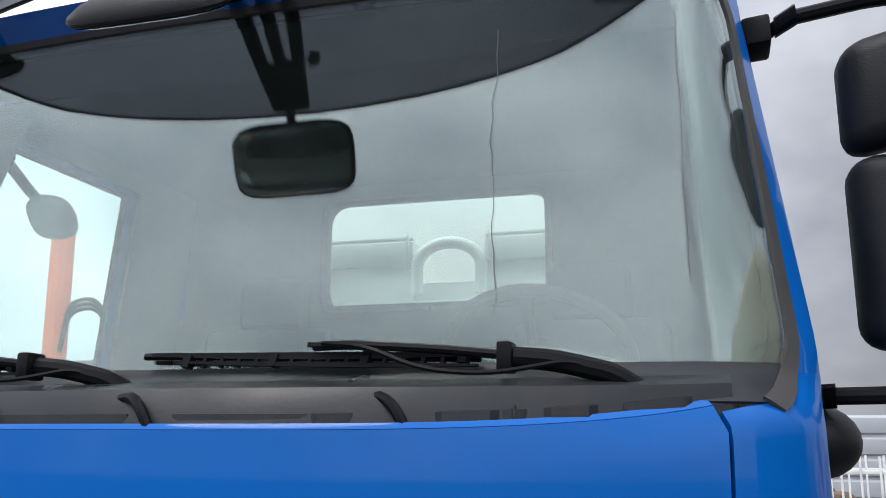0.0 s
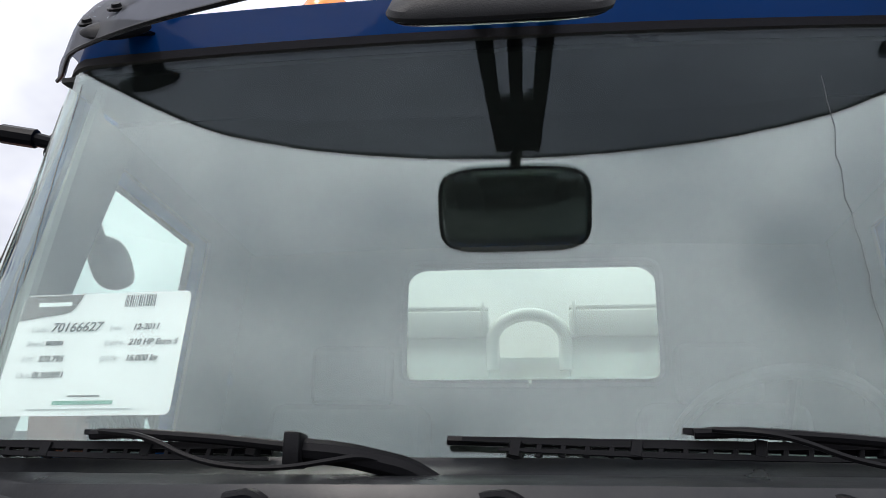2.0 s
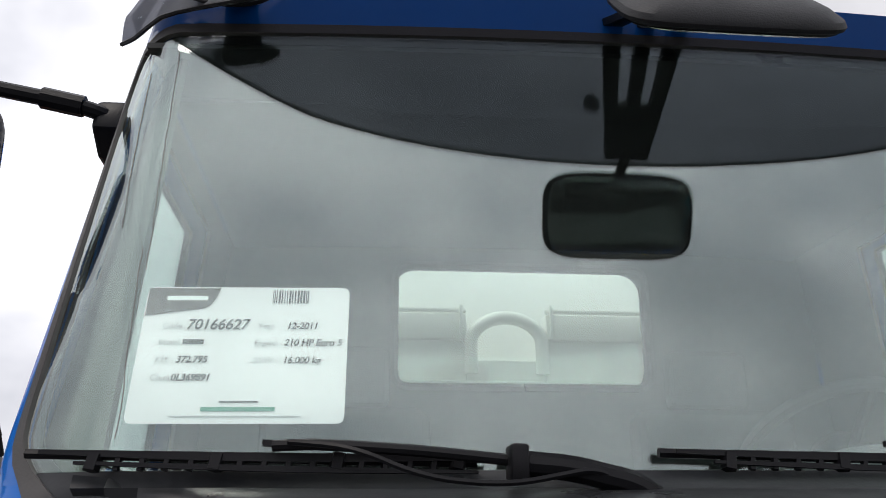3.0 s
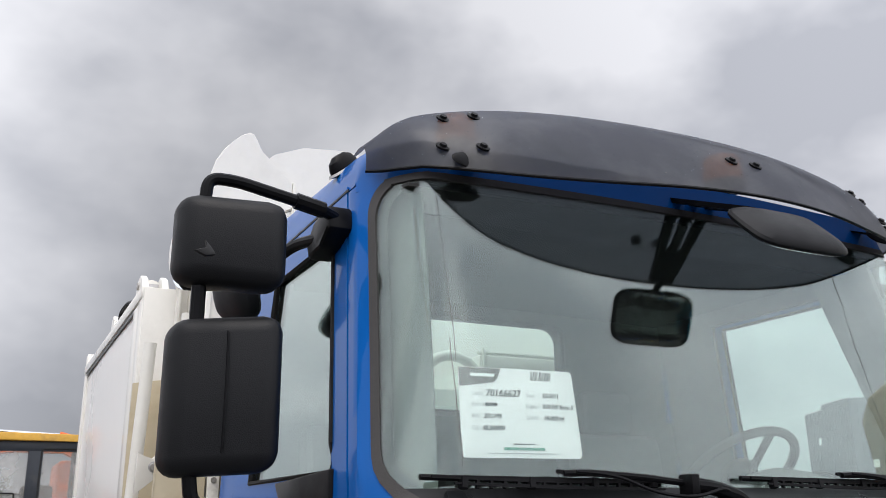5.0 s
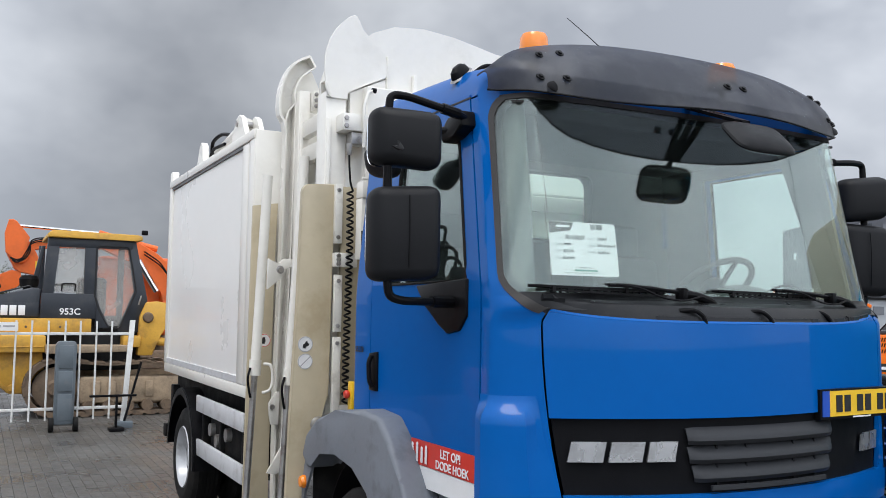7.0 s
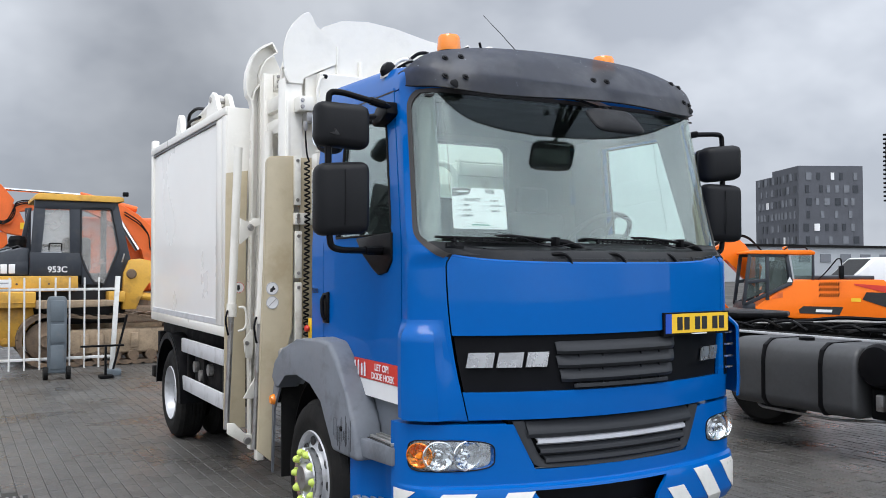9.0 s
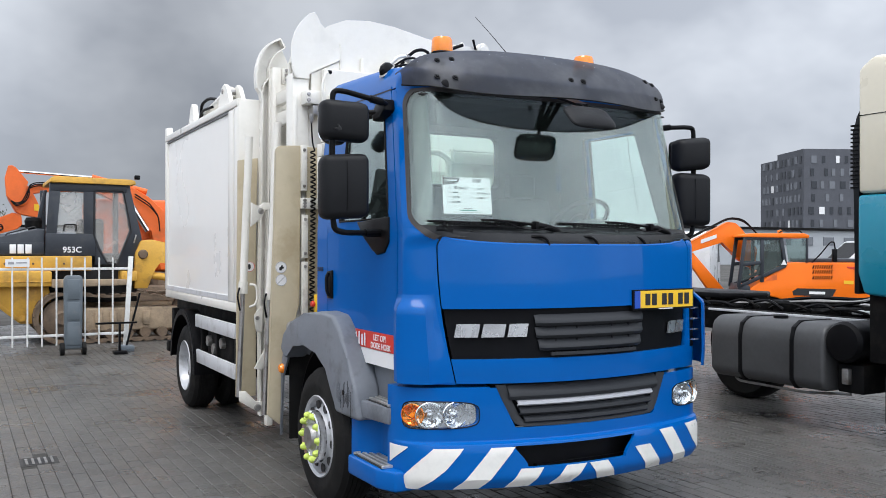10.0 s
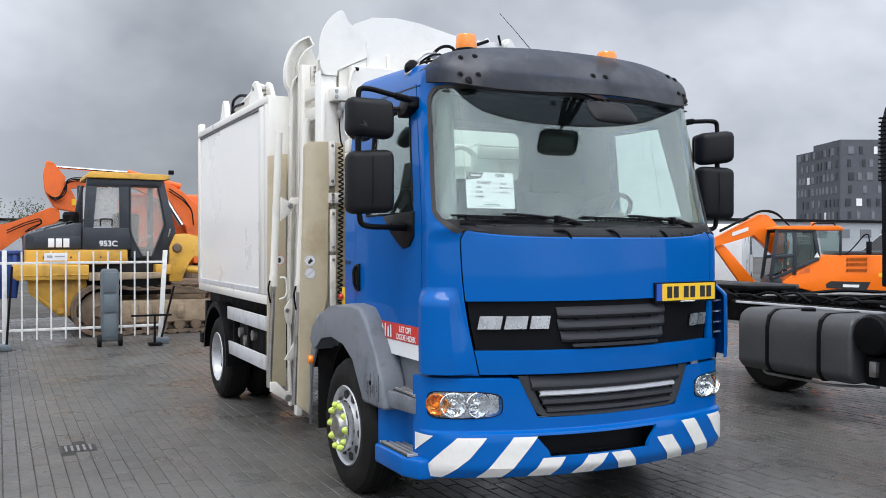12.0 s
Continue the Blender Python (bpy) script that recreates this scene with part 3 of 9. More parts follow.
def ws_grid(z0, z1, inner, ns=49, nz=25, off=0.0, thick=0.005):
    bm = BM()

    def fn(u, v):
        z = z0 + (z1 - z0) * v
        a, b = -ws_edge(z, -1) + inner, ws_edge(z, 1) - inner
        return out(a + (b - a) * u, z, off)
    return sheet(bm, fn, lin(0, 1, ns), lin(0, 1, nz), thick)


windscreen = part("windscreen", ws_grid(1.816, WZ1, 0.0), WINDSCREEN, truck, "curved greenish windscreen reflecting the cloudy sky")
windscreen.visible_shadow = False
part("printed_band", ws_grid(1.750, 1.815, 0.0, 49, 8), COWL, windscreen, "black printed band along the foot of the glass")


def ws_rim(d0, d1, off, thick, mat, name, label):
    """A band along the windscreen's edge, from d0 to d1 (across, up) inside it."""
    zs = [1.747, 1.749, 1.752, 1.756, 1.761, 1.767, 1.774, 1.782, 1.791, 1.80] + lin(1.81, 2.50, 26) + [2.515, 2.53, 2.545, 2.56, 2.573, 2.584, 2.593, 2.60]
    loop = [(ws_edge(z, 1), z) for z in zs]
    top = ws_edge(2.60, 1)
    loop += [(top - (top + ws_edge(2.60, -1)) * i / 24, WZ1) for i in range(25)]
    loop += [(-ws_edge(z, -1), z) for z in zs[::-1]]
    zc, hz = 2.176, 0.429

    def fn(u, v):
        s, z = loop[int(round(u))]
        ds, dz = d0[0] + (d1[0] - d0[0]) * v, d0[1] + (d1[1] - d0[1]) * v
        return out(s * (1 - ds / (WX if s < 0 else WX_R)), zc + (z - zc) * (1 - dz / hz), off)
    bm = BM()
    sheet(bm, fn, list(range(len(loop))), lin(0, 1, 5), thick)
    return part(name, bm, mat, windscreen, label)


ws_rim((0.06, 0.004), (0.165, 0.024), -0.011, 0.002, COWL, "printed_rim", "black printed band along the glass edge")
ws_rim((-0.015, -0.012), (0.07, 0.009), 0.004, 0.010, SEAL_GREY, "seal", "broad grey rubber windscreen seal")

# rain streaks on the glass
for k, (sx, z0, z1) in enumerate(((-1.33, 2.52, 2.20), (-1.02, 2.55, 2.12), (-1.08, 2.16, 1.86), (0.62, 2.48, 1.90), (1.05, 2.50, 1.95))):
    bm = BM()
    rnd = random.Random(k)
    pts = []
    x = sx
    for i in range(22):
        z = z0 + (z1 - z0) * i / 21
        x += rnd.uniform(-0.006, 0.007)
        pts.append(out(x, z, 0.0008))
    tube(bm, pts, 0.0009, 4)
    part("rain_streak", bm, WATER_RUN, windscreen, "thin dark run of rainwater")

# lower front: bonnet, grille, lip, corner panels
def front_seam(z):
    """Half width of the front panel, which narrows towards its foot."""
    return 0.979 - 0.166 * max(0.0, 1.70 - z) ** 2
def bonnet_top(s):
    """Height of the bonnet's upper edge, which rises towards its ends."""
    return 1.703 + 0.040 * abs(s) ** 4


bm = BM()
sheet(bm, lambda u, v: skin(u * front_seam(1.345 + 0.35 * v), 1.345 + (bonnet_top(u) - 1.345) * v), lin(-1, 1, 45), lin(0, 1, 11), 0.02)
sheet(bm, lambda u, v: skin(u * 0.979, bonnet_top(u) + 0.001 + 0.009 * v), lin(-1, 1, 45), lin(0, 1, 3), 0.035)
bonnet = part("bonnet", bm, BLUE, truck, "glossy blue front panel")
bm = BM()
skin_sheet(bm, lambda z: -front_seam(z), front_seam, 0.925, 1.062, 41, 6, 0.03, 0.004)
part("lower_lip", bm, BLUE, bonnet)
bm = BM()
skin_sheet(bm, lambda z: 0.008 - front_seam(z), lambda z: front_seam(z) - 0.008, 1.058, 1.35, 41, 6, 0.03, -0.02)
grille = part("grille", bm, GRILLE_BLACK, truck, "matt black plastic front grille")
for i, z in enumerate((1.305, 1.235, 1.165, 1.095)):
    bm = BM()
    e = (0.43, 0.425, 0.405, 0.33)[i]
    if i < 3:
        sheet(bm, lambda u, v: out(u * (1 - 0.03 * v), z - 0.056 * v, (-0.026 + 0.034 * min(1.0, v / 0.72) - 0.016 * max(0.0, v - 0.72) / 0.28) * (1 - 0.7 * smooth01(0.9, 1.0, abs(u) / e)) - 0.010 * smooth01(0.9, 1.0, abs(u) / e)), lin(-e, e, 41), lin(0, 1, 9), 0.008)
    else:
        sheet(bm, lambda u, v: out(u, z - 0.018 * v, 0.006), lin(-e, e, 25), lin(0, 1, 3), 0.012)
    part("slat", bm, GRILLE_GREY, grille)
for sg in (-1, 1):
    for x in (0.14, 0.29):
        part("slat_web", sheet(BM(), lambda u, v: out(sg * x + 0.008 * u, 1.08 + 0.21 * v, -0.008), lin(0, 1, 2), lin(0, 1, 4), 0.008), BLACK, grille)
# badges: plain bright shapes
bm = BM()
for a, b2 in ((-0.895, -0.765), (-0.745, -0.615), (-0.595, -0.48)):
    sheet(bm, lambda u, v: out(u + 0.012 * v, 1.185 + 0.062 * v, 0.0), lin(a, b2, 5), lin(0, 1.2, 3), 0.012)
part("badge", bm, SILVER, grille, "row of three bright silver badge shapes")
bm = BM()
for a, b2 in ((0.70, 0.785), (0.80, 0.89)):
    sheet(bm, lambda u, v: out(u + 0.02 * v, 1.155 + 0.075 * v, 0.0), lin(a, b2, 4), lin(0, 1, 3), 0.01)
part("badge", bm, SILVER, grille, "two slanted silver badge shapes")
for sg in (-1, 1):
    bm = BM()
    skin_sheet(bm, lambda z: sg * (front_seam(z) + 0.006 if z < 1.745 else ws_edge(z, sg) + 0.012), lambda z: sg * (side_s(seam_y(z) - 0.006, z)), 0.92, 1.80, 16, 41, 0.02)
    part("corner_panel", bm, BLUE, truck, "blue cab corner panel")
    # air deflector standing proud of the corner
    z_top = 1.425
    def edge_in(z):
        return front_seam(z) + 0.011 + 0.02 * smooth01(1.05, 1.34, z)
    def vane(u, v):
        z = 0.93 + (z_top - 0.93) * v
        a = edge_in(z) if sg < 0 else 1.13
        b2 = abs(side_s(seam_y(z) - 0.006, z))
        d = (0.045 if sg < 0 else 0.075) * (1 - smooth01(0.80, 1.0, v)) * (1.0 if sg > 0 else smooth01(0.0, 0.16, u)) * (1 - 0.5 * smooth01(0.85, 1.0, u))
        return out(sg * (a + (b2 - a) * u), z, d + 0.002)
    part("air_deflector", sheet(BM(), vane, [0, 0.03, 0.07, 0.15, 0.3, 0.45, 0.6, 0.75, 0.88, 0.95, 1.0], lin(0, 0.74, 9) + [0.78, 0.82, 0.86, 0.90, 0.94, 0.97, 1.0], 0.012, flip=sg < 0), BLUE, truck, "blue air deflector on the cab corner")
    if sg > 0:
        # black sheet over the corner panel paints the shade in the deflector's slot
        bm = sheet(BM(), lambda u, v: out(1.0 + 0.22 * u, 1.05 + 0.28 * v, 0.003), lin(0, 1, 5), lin(0, 1, 8), 0.004)
        part("deflector_gap_shade", bm, SATIN, truck, "black sheet standing in for the shade behind the air deflector")
        for z in (1.295, 1.225, 1.155, 1.09):
            bm = sheet(BM(), lambda u, v: out(u, z + 0.010 * v, 0.02 + 0.02 * smooth01(1.0, 1.2, u)), lin(1.0, 1.2, 6), lin(0, 1, 2), 0.014)
            part("air_fin", bm, SILVER, truck, "small bright air deflector fin")
    # windscreen pillar
    bm = BM()
    skin_sheet(bm, lambda z: sg * (ws_edge(min(z, WZ1), sg) + 0.012), lambda z: sg * side_s(seam_y(z) - 0.006, z), 1.80, 2.63, 9, 24, 0.03)
    part("windscreen_pillar", bm, BLUE, truck)

# roof
RY1 = 1.70
def roof_pt(u, v):
    """u across from -1 to 1, v up the header and then back to the rear."""
    e = abs(u)
    hh = 0.105 - 0.075 * e ** 14
    t = min(1.0, v / 0.15)
    z = 2.61 + hh * t
    f = skin(u * 2.0, z)
    if v <= 0.15:
        return f
    q = (v - 0.15) / 0.85
    rise = q ** 0.35
    w = half_w(z)
    x = f.x + (math.copysign(e ** 0.8 * w, u) - f.x) * min(1.0, q * 2.5)
    low = 0.115 * (1 - (1 - min(1.0, q / 0.55)) ** 2.4)
    h = (low + (0.20 * rise - low) * e ** 5) * (1 - e ** 20) ** 0.7
    return Vector((x * (1 - 0.015 * rise), f.y + (RY1 - f.y) * q, z + h))


bm = BM()
sheet(bm, roof_pt, [-1, -0.992, -0.982, -0.97, -0.955, -0.935, -0.91] + lin(-0.88, 0.88, 37) + [0.91, 0.935, 0.955, 0.97, 0.982, 0.992, 1], [0, 0.05, 0.1, 0.15, 0.165, 0.19, 0.23, 0.28, 0.35, 0.45, 0.6, 0.75, 0.88, 0.96, 1.0], 0.02)
part("roof", bm, BLUE, truck, "domed blue cab roof")
bm = sheet(BM(), lambda u, v: Vector((roof_pt(u, 1.0).x, RY1 + 0.001, 2.62 + (roof_pt(u, 1.0).z - 2.63) * v)), lin(-1, 1, 41), [0, 1], 0.01)
part("roof_back", bm, BLUE, truck)
bm = BM()
sheet(bm, lambda u, v: Vector((u * 0.93, 0.62 + 1.02 * v, 2.60 + 0.02 * (1 - u * u))), lin(-1, 1, 9), lin(0, 1, 5), 0.01)
part("headlining", bm, HEADLINER, truck, "grey cab headlining")
bm = BM()
sheet(bm, lambda u, v: Vector((u * 0.93, glass_y(u * 0.93, 2.59) + 0.018 + (0.64 - glass_y(u * 0.93, 2.59)) * v, 2.585 + 0.03 * v)), lin(-1, 1, 21), lin(0, 1, 5), 0.01)
part("header_trim", bm, HEADLINER, truck, "dark trim above the windscreen")

# cab sides: doors with windows, rear quarter
DY1 = 1.47
def win_front(z):
    return seam_y(z) + 0.11
WB, WT, WR = 1.86, 2.515, 1.265
for sg in (-1, 1):
    bm = BM()
    side_sheet(bm, sg, lambda z: seam_y(z) + 0.006, DY1, 1.08, WB, 12, 14)
    side_sheet(bm, sg, lambda z: seam_y(z) + 0.006, DY1, WT, 2.655, 10, 5)
    side_sheet(bm, sg, lambda z: seam_y(z) + 0.006, win_front, WB, WT, 4, 12)
    side_sheet(bm, sg, WR, DY1, WB, WT, 4, 10)
    door = part("door", bm, BLUE, truck, "closed blue cab door")
    bm = BM()
    side_sheet(bm, sg, lambda z: win_front(z) + 0.004, WR - 0.004, WB + 0.004, WT - 0.004, 6, 10, 0.005, -0.012)
    pane = part("window_pane", bm, SIDE_GLASS, door, "greenish door window glass")
    pane.visible_shadow = False
    bm = BM()
    loop = [(win_front(z) + 0.0, z) for z in lin(WB, WT, 10)] + [(WR, WT), (WR, WB)]
    tube(bm, [(sg * (half_w(z) - 0.004), y, z) for y, z in loop], 0.011, 6, closed=True)
    part("window_seal", bm, RUBBER, door)
    bm = BM()
    pts = [(0.50, 1.87), (0.96, 1.85), (0.86, 1.76), (0.74, 1.68), (0.66, 1.645), (0.56, 1.66), (0.50, 1.72)]
    prism(bm, pts, "x", sg * 1.055, sg * 1.082, 0.008)
    part("mirror_foot_panel", bm, SATIN, door, "glossy black panel under the window")
    bm = BM()
    prism(bm, [(1.37, 1.35), (1.455, 1.35), (1.46, 1.53), (1.37, 1.54)], "x", sg * 1.068, sg * 1.085, 0.006)
    tube(bm, arc_pts([(sg * 1.09, 1.395, 1.37), (sg * 1.105, 1.40, 1.40), (sg * 1.105, 1.41, 1.49), (sg * 1.09, 1.41, 1.52)], 4, 0.02), 0.012, 8)
    part("handle", bm, SATIN, door, "black door handle in a recess")
    bm = BM()
    side_sheet(bm, sg, DY1 + 0.006, 1.66, 1.08, 2.655, 4, 14)
    def rear_corner(u, v):
        z = 1.08 + 1.575 * v
        a = u * math.pi / 2
        return Vector((sg * (half_w(z) - 0.06 + 0.06 * math.cos(a)), 1.66 + 0.06 * math.sin(a), z))
    sheet(bm, rear_corner, lin(0, 1, 7), lin(0, 1, 14), 0.02, flip=sg < 0)
    part("rear_quarter", bm, BLUE, truck)
    gap = BM()
    side_sheet(gap, sg, 0.63, DY1, 2.634, 2.642, 10, 2, 0.003, 0.002)
    part("door_gap", gap, INK, door, "dark gap above the door")
    # sill with its light strip
    bm = BM()
    side_sheet(bm, sg, 0.42, 1.50, 0.985, 1.075, 10, 3, 0.02, 0.004)
    part("sill", bm, STICKER_WHITE if sg < 0 else BLUE, truck, "light grey door sill strip" if sg < 0 else "blue door sill")

# rear wall with window
RX, RZ0, RZ1 = 0.415, 2.155, 2.552
bm = BM()
for x0, x1, z0, z1 in ((-1.03, 1.03, 1.08, RZ0), (-0.98, 0.98, RZ1, 2.66), (-0.99, -RX, RZ0, RZ1), (RX, 0.99, RZ0, RZ1)):
    box(bm, x0, x1, 1.66, 1.72, z0, z1)
rear_wall = part("rear_wall", bm, INTERIOR, truck, "grey cab rear wall")
for sx in (-1, 1):
    for zc, sz in ((RZ0, 1), (RZ1, -1)):
        arc = [(sx * (RX - 0.07 + 0.07 * math.cos(a)), zc + sz * (0.07 - 0.07 * math.sin(a))) for a in lin(0, math.pi / 2, 7)]
        part("window_corner", prism(BM(), [(sx * (RX + 0.002), zc - sz * 0.002)] + arc, "y", 1.66, 1.72), INTERIOR, rear_wall)
bm = BM()
box(bm, -RX + 0.002, RX - 0.002, 1.685, 1.690, RZ0 + 0.002, RZ1 - 0.002)
pane = part("rear_window_pane", bm, SIDE_GLASS, rear_wall)
pane.visible_shadow = False
bm = BM()
tube(bm, arc_pts([(0, 1.655, RZ0), (RX, 1.655, RZ0), (RX, 1.655, RZ1), (-RX, 1.655, RZ1), (-RX, 1.655, RZ0), (-0.01, 1.655, RZ0)], 5, 0.05), 0.014, 6)
part("rear_window_seal", bm, RUBBER, rear_wall)

# inner trim
for sg in (-1, 1):
    bm = BM()
    skin_sheet(bm, lambda z: sg * min(1.30, ws_edge(max(z, 1.80), sg) - 0.10), lambda z: sg * side_s(seam_y(z) + 0.10, z), 1.76, 2.60, 9, 24, 0.012, -0.05)
    part("pillar_trim", bm, PILLAR_TRIM, truck, "grey inner pillar trim")
    bm = BM()
    side_sheet(bm, sg, lambda z: seam_y(z), DY1 + 0.15, 1.10, WB - 0.02, 6, 6, 0.012, -0.05)
    side_sheet(bm, sg, lambda z: seam_y(z), DY1 + 0.15, WT + 0.01, 2.60, 6, 3, 0.012, -0.05)
    side_sheet(bm, sg, WR + 0.01, DY1 + 0.15, WB - 0.02, WT + 0.01, 4, 6, 0.012, -0.05)
    part("door_trim", bm, INTERIOR, truck, "grey inner door trim")

# floor and interior
bm = BM()
box(bm, -0.96, 0.96, 0.45, 1.66, 1.04, 1.07)
part("cab_floor", bm, CHASSIS, truck)
bm = BM()
def dash_pt(u, v):
    x = u * 0.97
    hump = 0.10 * math.exp(-((x - 0.52) / 0.30) ** 2)
    y0 = glass_y(x, 1.76) + 0.03 + 0.10 * smooth01(0.88, 0.96, abs(x))
    if v < 0.6:
        t = v / 0.6
        return Vector((x, y0 + 0.42 * t, 1.755 + 0.05 * math.sin(t * 2.4) + hump * smooth01(0.35, 1.0, t)))
    t = (v - 0.6) / 0.4
    return Vector((x, y0 + 0.42 + 0.05 * math.sin(t * math.pi), 1.755 + 0.05 * math.sin(2.4) + hump - 0.65 * t))
sheet(bm, dash_pt, lin(-1, 1, 33), lin(0, 1, 17), 0.02)
part("dashboard", bm, DASH, truck, "dusty grey dashboard with a raised instrument hood")
def steering():
    c = Vector((0.52, 0.78, 1.88))
    rot = Euler((radians(-38), 0, 0)).to_matrix()
    bm = BM()
    pts = [c + rot @ Vector((0.215 * math.cos(a), 0.215 * math.sin(a), 0)) for a in [2 * math.pi * i / 40 for i in range(40)]]
    tube(bm, pts, 0.016, 10, closed=True)
    for a in (0.5, math.pi - 0.5, -math.pi / 2):
        tube(bm, [c + rot @ Vector((0.21 * math.cos(a), 0.21 * math.sin(a), 0)), c + rot @ Vector((0.05 * math.cos(a), 0.05 * math.sin(a), -0.03))], 0.013, 8)
    wheel = part("steering_wheel", bm, INTERIOR, truck, "dark grey steering wheel")
    bm = BM()
    lathe(bm, [(0, 0.03), (0.05, 0.028), (0.07, 0.0), (0.05, -0.04), (0, -0.05)], (0, 0, 0), "z", 20)
    bmesh.ops.transform(bm, matrix=Matrix.Translation(c) @ rot.to_4x4(), verts=bm.verts)
    part("hub", bm, BLACK, wheel)
    bm = BM()
    tube(bm, [c, (0.52, 0.50, 1.45)], 0.035, 10)
    part("column", bm, BLACK, wheel)
steering()
def seat(x):
    bm = BM()
    box(bm, x - 0.26, x + 0.26, 0.98, 1.46, 1.42, 1.56, 0.05, seg=3)
    s = part("seat_cushion", bm, SEAT, truck, "dark cloth cab seat")
    bm = BM()
    box(bm, x - 0.25, x + 0.25, 1.42, 1.56, 1.50, 2.08, 0.05, seg=3, m=Matrix.Translation((x, 1.48, 1.5)) @ Matrix.Rotation(radians(-8), 4, "X") @ Matrix.Translation((-x, -1.48, -1.5)))
    part("backrest", bm, SEAT, s)
    bm = BM()
    box(bm, x - 0.13, x + 0.13, 1.53, 1.61, 2.07, 2.26, 0.035, seg=3)
    part("headrest", bm, SEAT, s)
    bm = BM()
    box(bm, x - 0.2, x + 0.2, 1.02, 1.42, 1.07, 1.42, 0.02)
    part("pedestal", bm, CHASSIS, s)
seat(-0.56)
seat(0.56)

# cowl below the windscreen and the wipers
bm = BM()
sheet(bm, lambda u, v: Vector((u, skin(u / 0.93, bonnet_top(u / 0.93)).y + 0.016 + (glass_y(u, 1.80) - 0.012 - skin(u / 0.93, bonnet_top(u / 0.93)).y - 0.016) * v ** 1.6, bonnet_top(u / 0.93) - 0.011 + (0.100 - 0.040 * abs(u / 0.93) ** 4) * (0.66 * smooth01(0.0, 0.4, v) + 0.34 * v))), lin(-0.92, 0.92, 41), lin(0, 1, 9), 0.02)
cowl = part("cowl", bm, COWL, truck, "grimy black plastic cowl under the wipers")
# upright covers along the cowl, one beside the other
def cover_pt(x, v, proud):
    y = skin(x / 0.93, 1.70).y + 0.022 - proud
    return Vector((x, y + 0.008 * v + 0.055 * max(0.0, v - 0.8) / 0.2, bonnet_top(x / 0.93) - 0.04 + 0.066 * min(1.0, v / 0.8) + 0.006 * max(0.0, v - 0.8) / 0.2))


for x0, x1, proud in ((-0.86, -0.52, 0.003), (-0.50, -0.31, 0.009), (-0.30, -0.015, 0.005), (0.066, 0.290, 0.002), (0.297, 0.361, 0.008),
                      (0.486, 0.580, 0.012), (0.584, 0.620, 0.008), (0.645, 0.723, 0.014), (0.76, 0.86, 0.006)):
    bm = sheet(BM(), lambda u, v: cover_pt(u, v, proud * (1 - 0.8 * max(0.0, 1 - min(u - x0, x1 - u) / 0.012))), [x0, x0 + 0.005, x0 + 0.012] + lin(x0 + 0.02, x1 - 0.02, 6) + [x1 - 0.012, x1 - 0.005, x1], [0, 0.3, 0.6, 0.74, 0.79, 0.82, 0.88, 1.0], 0.006)
    part("cowl_cover", bm, COWL, cowl)
for k, (xa, xb) in enumerate(((-0.01, 0.055), (0.40, 0.46), (-0.34, -0.29))):
    ya = skin(xb / 0.93, 1.70).y
    part("cowl_hose", tube(BM(), arc_pts([(xa - 0.05, ya + 0.06, 1.752), (xa, ya + 0.03, 1.757), (xa + 0.03, ya + 0.012, 1.735), (xb, ya + 0.010, 1.67)], 5, 0.02), 0.009, 8), SATIN, cowl)


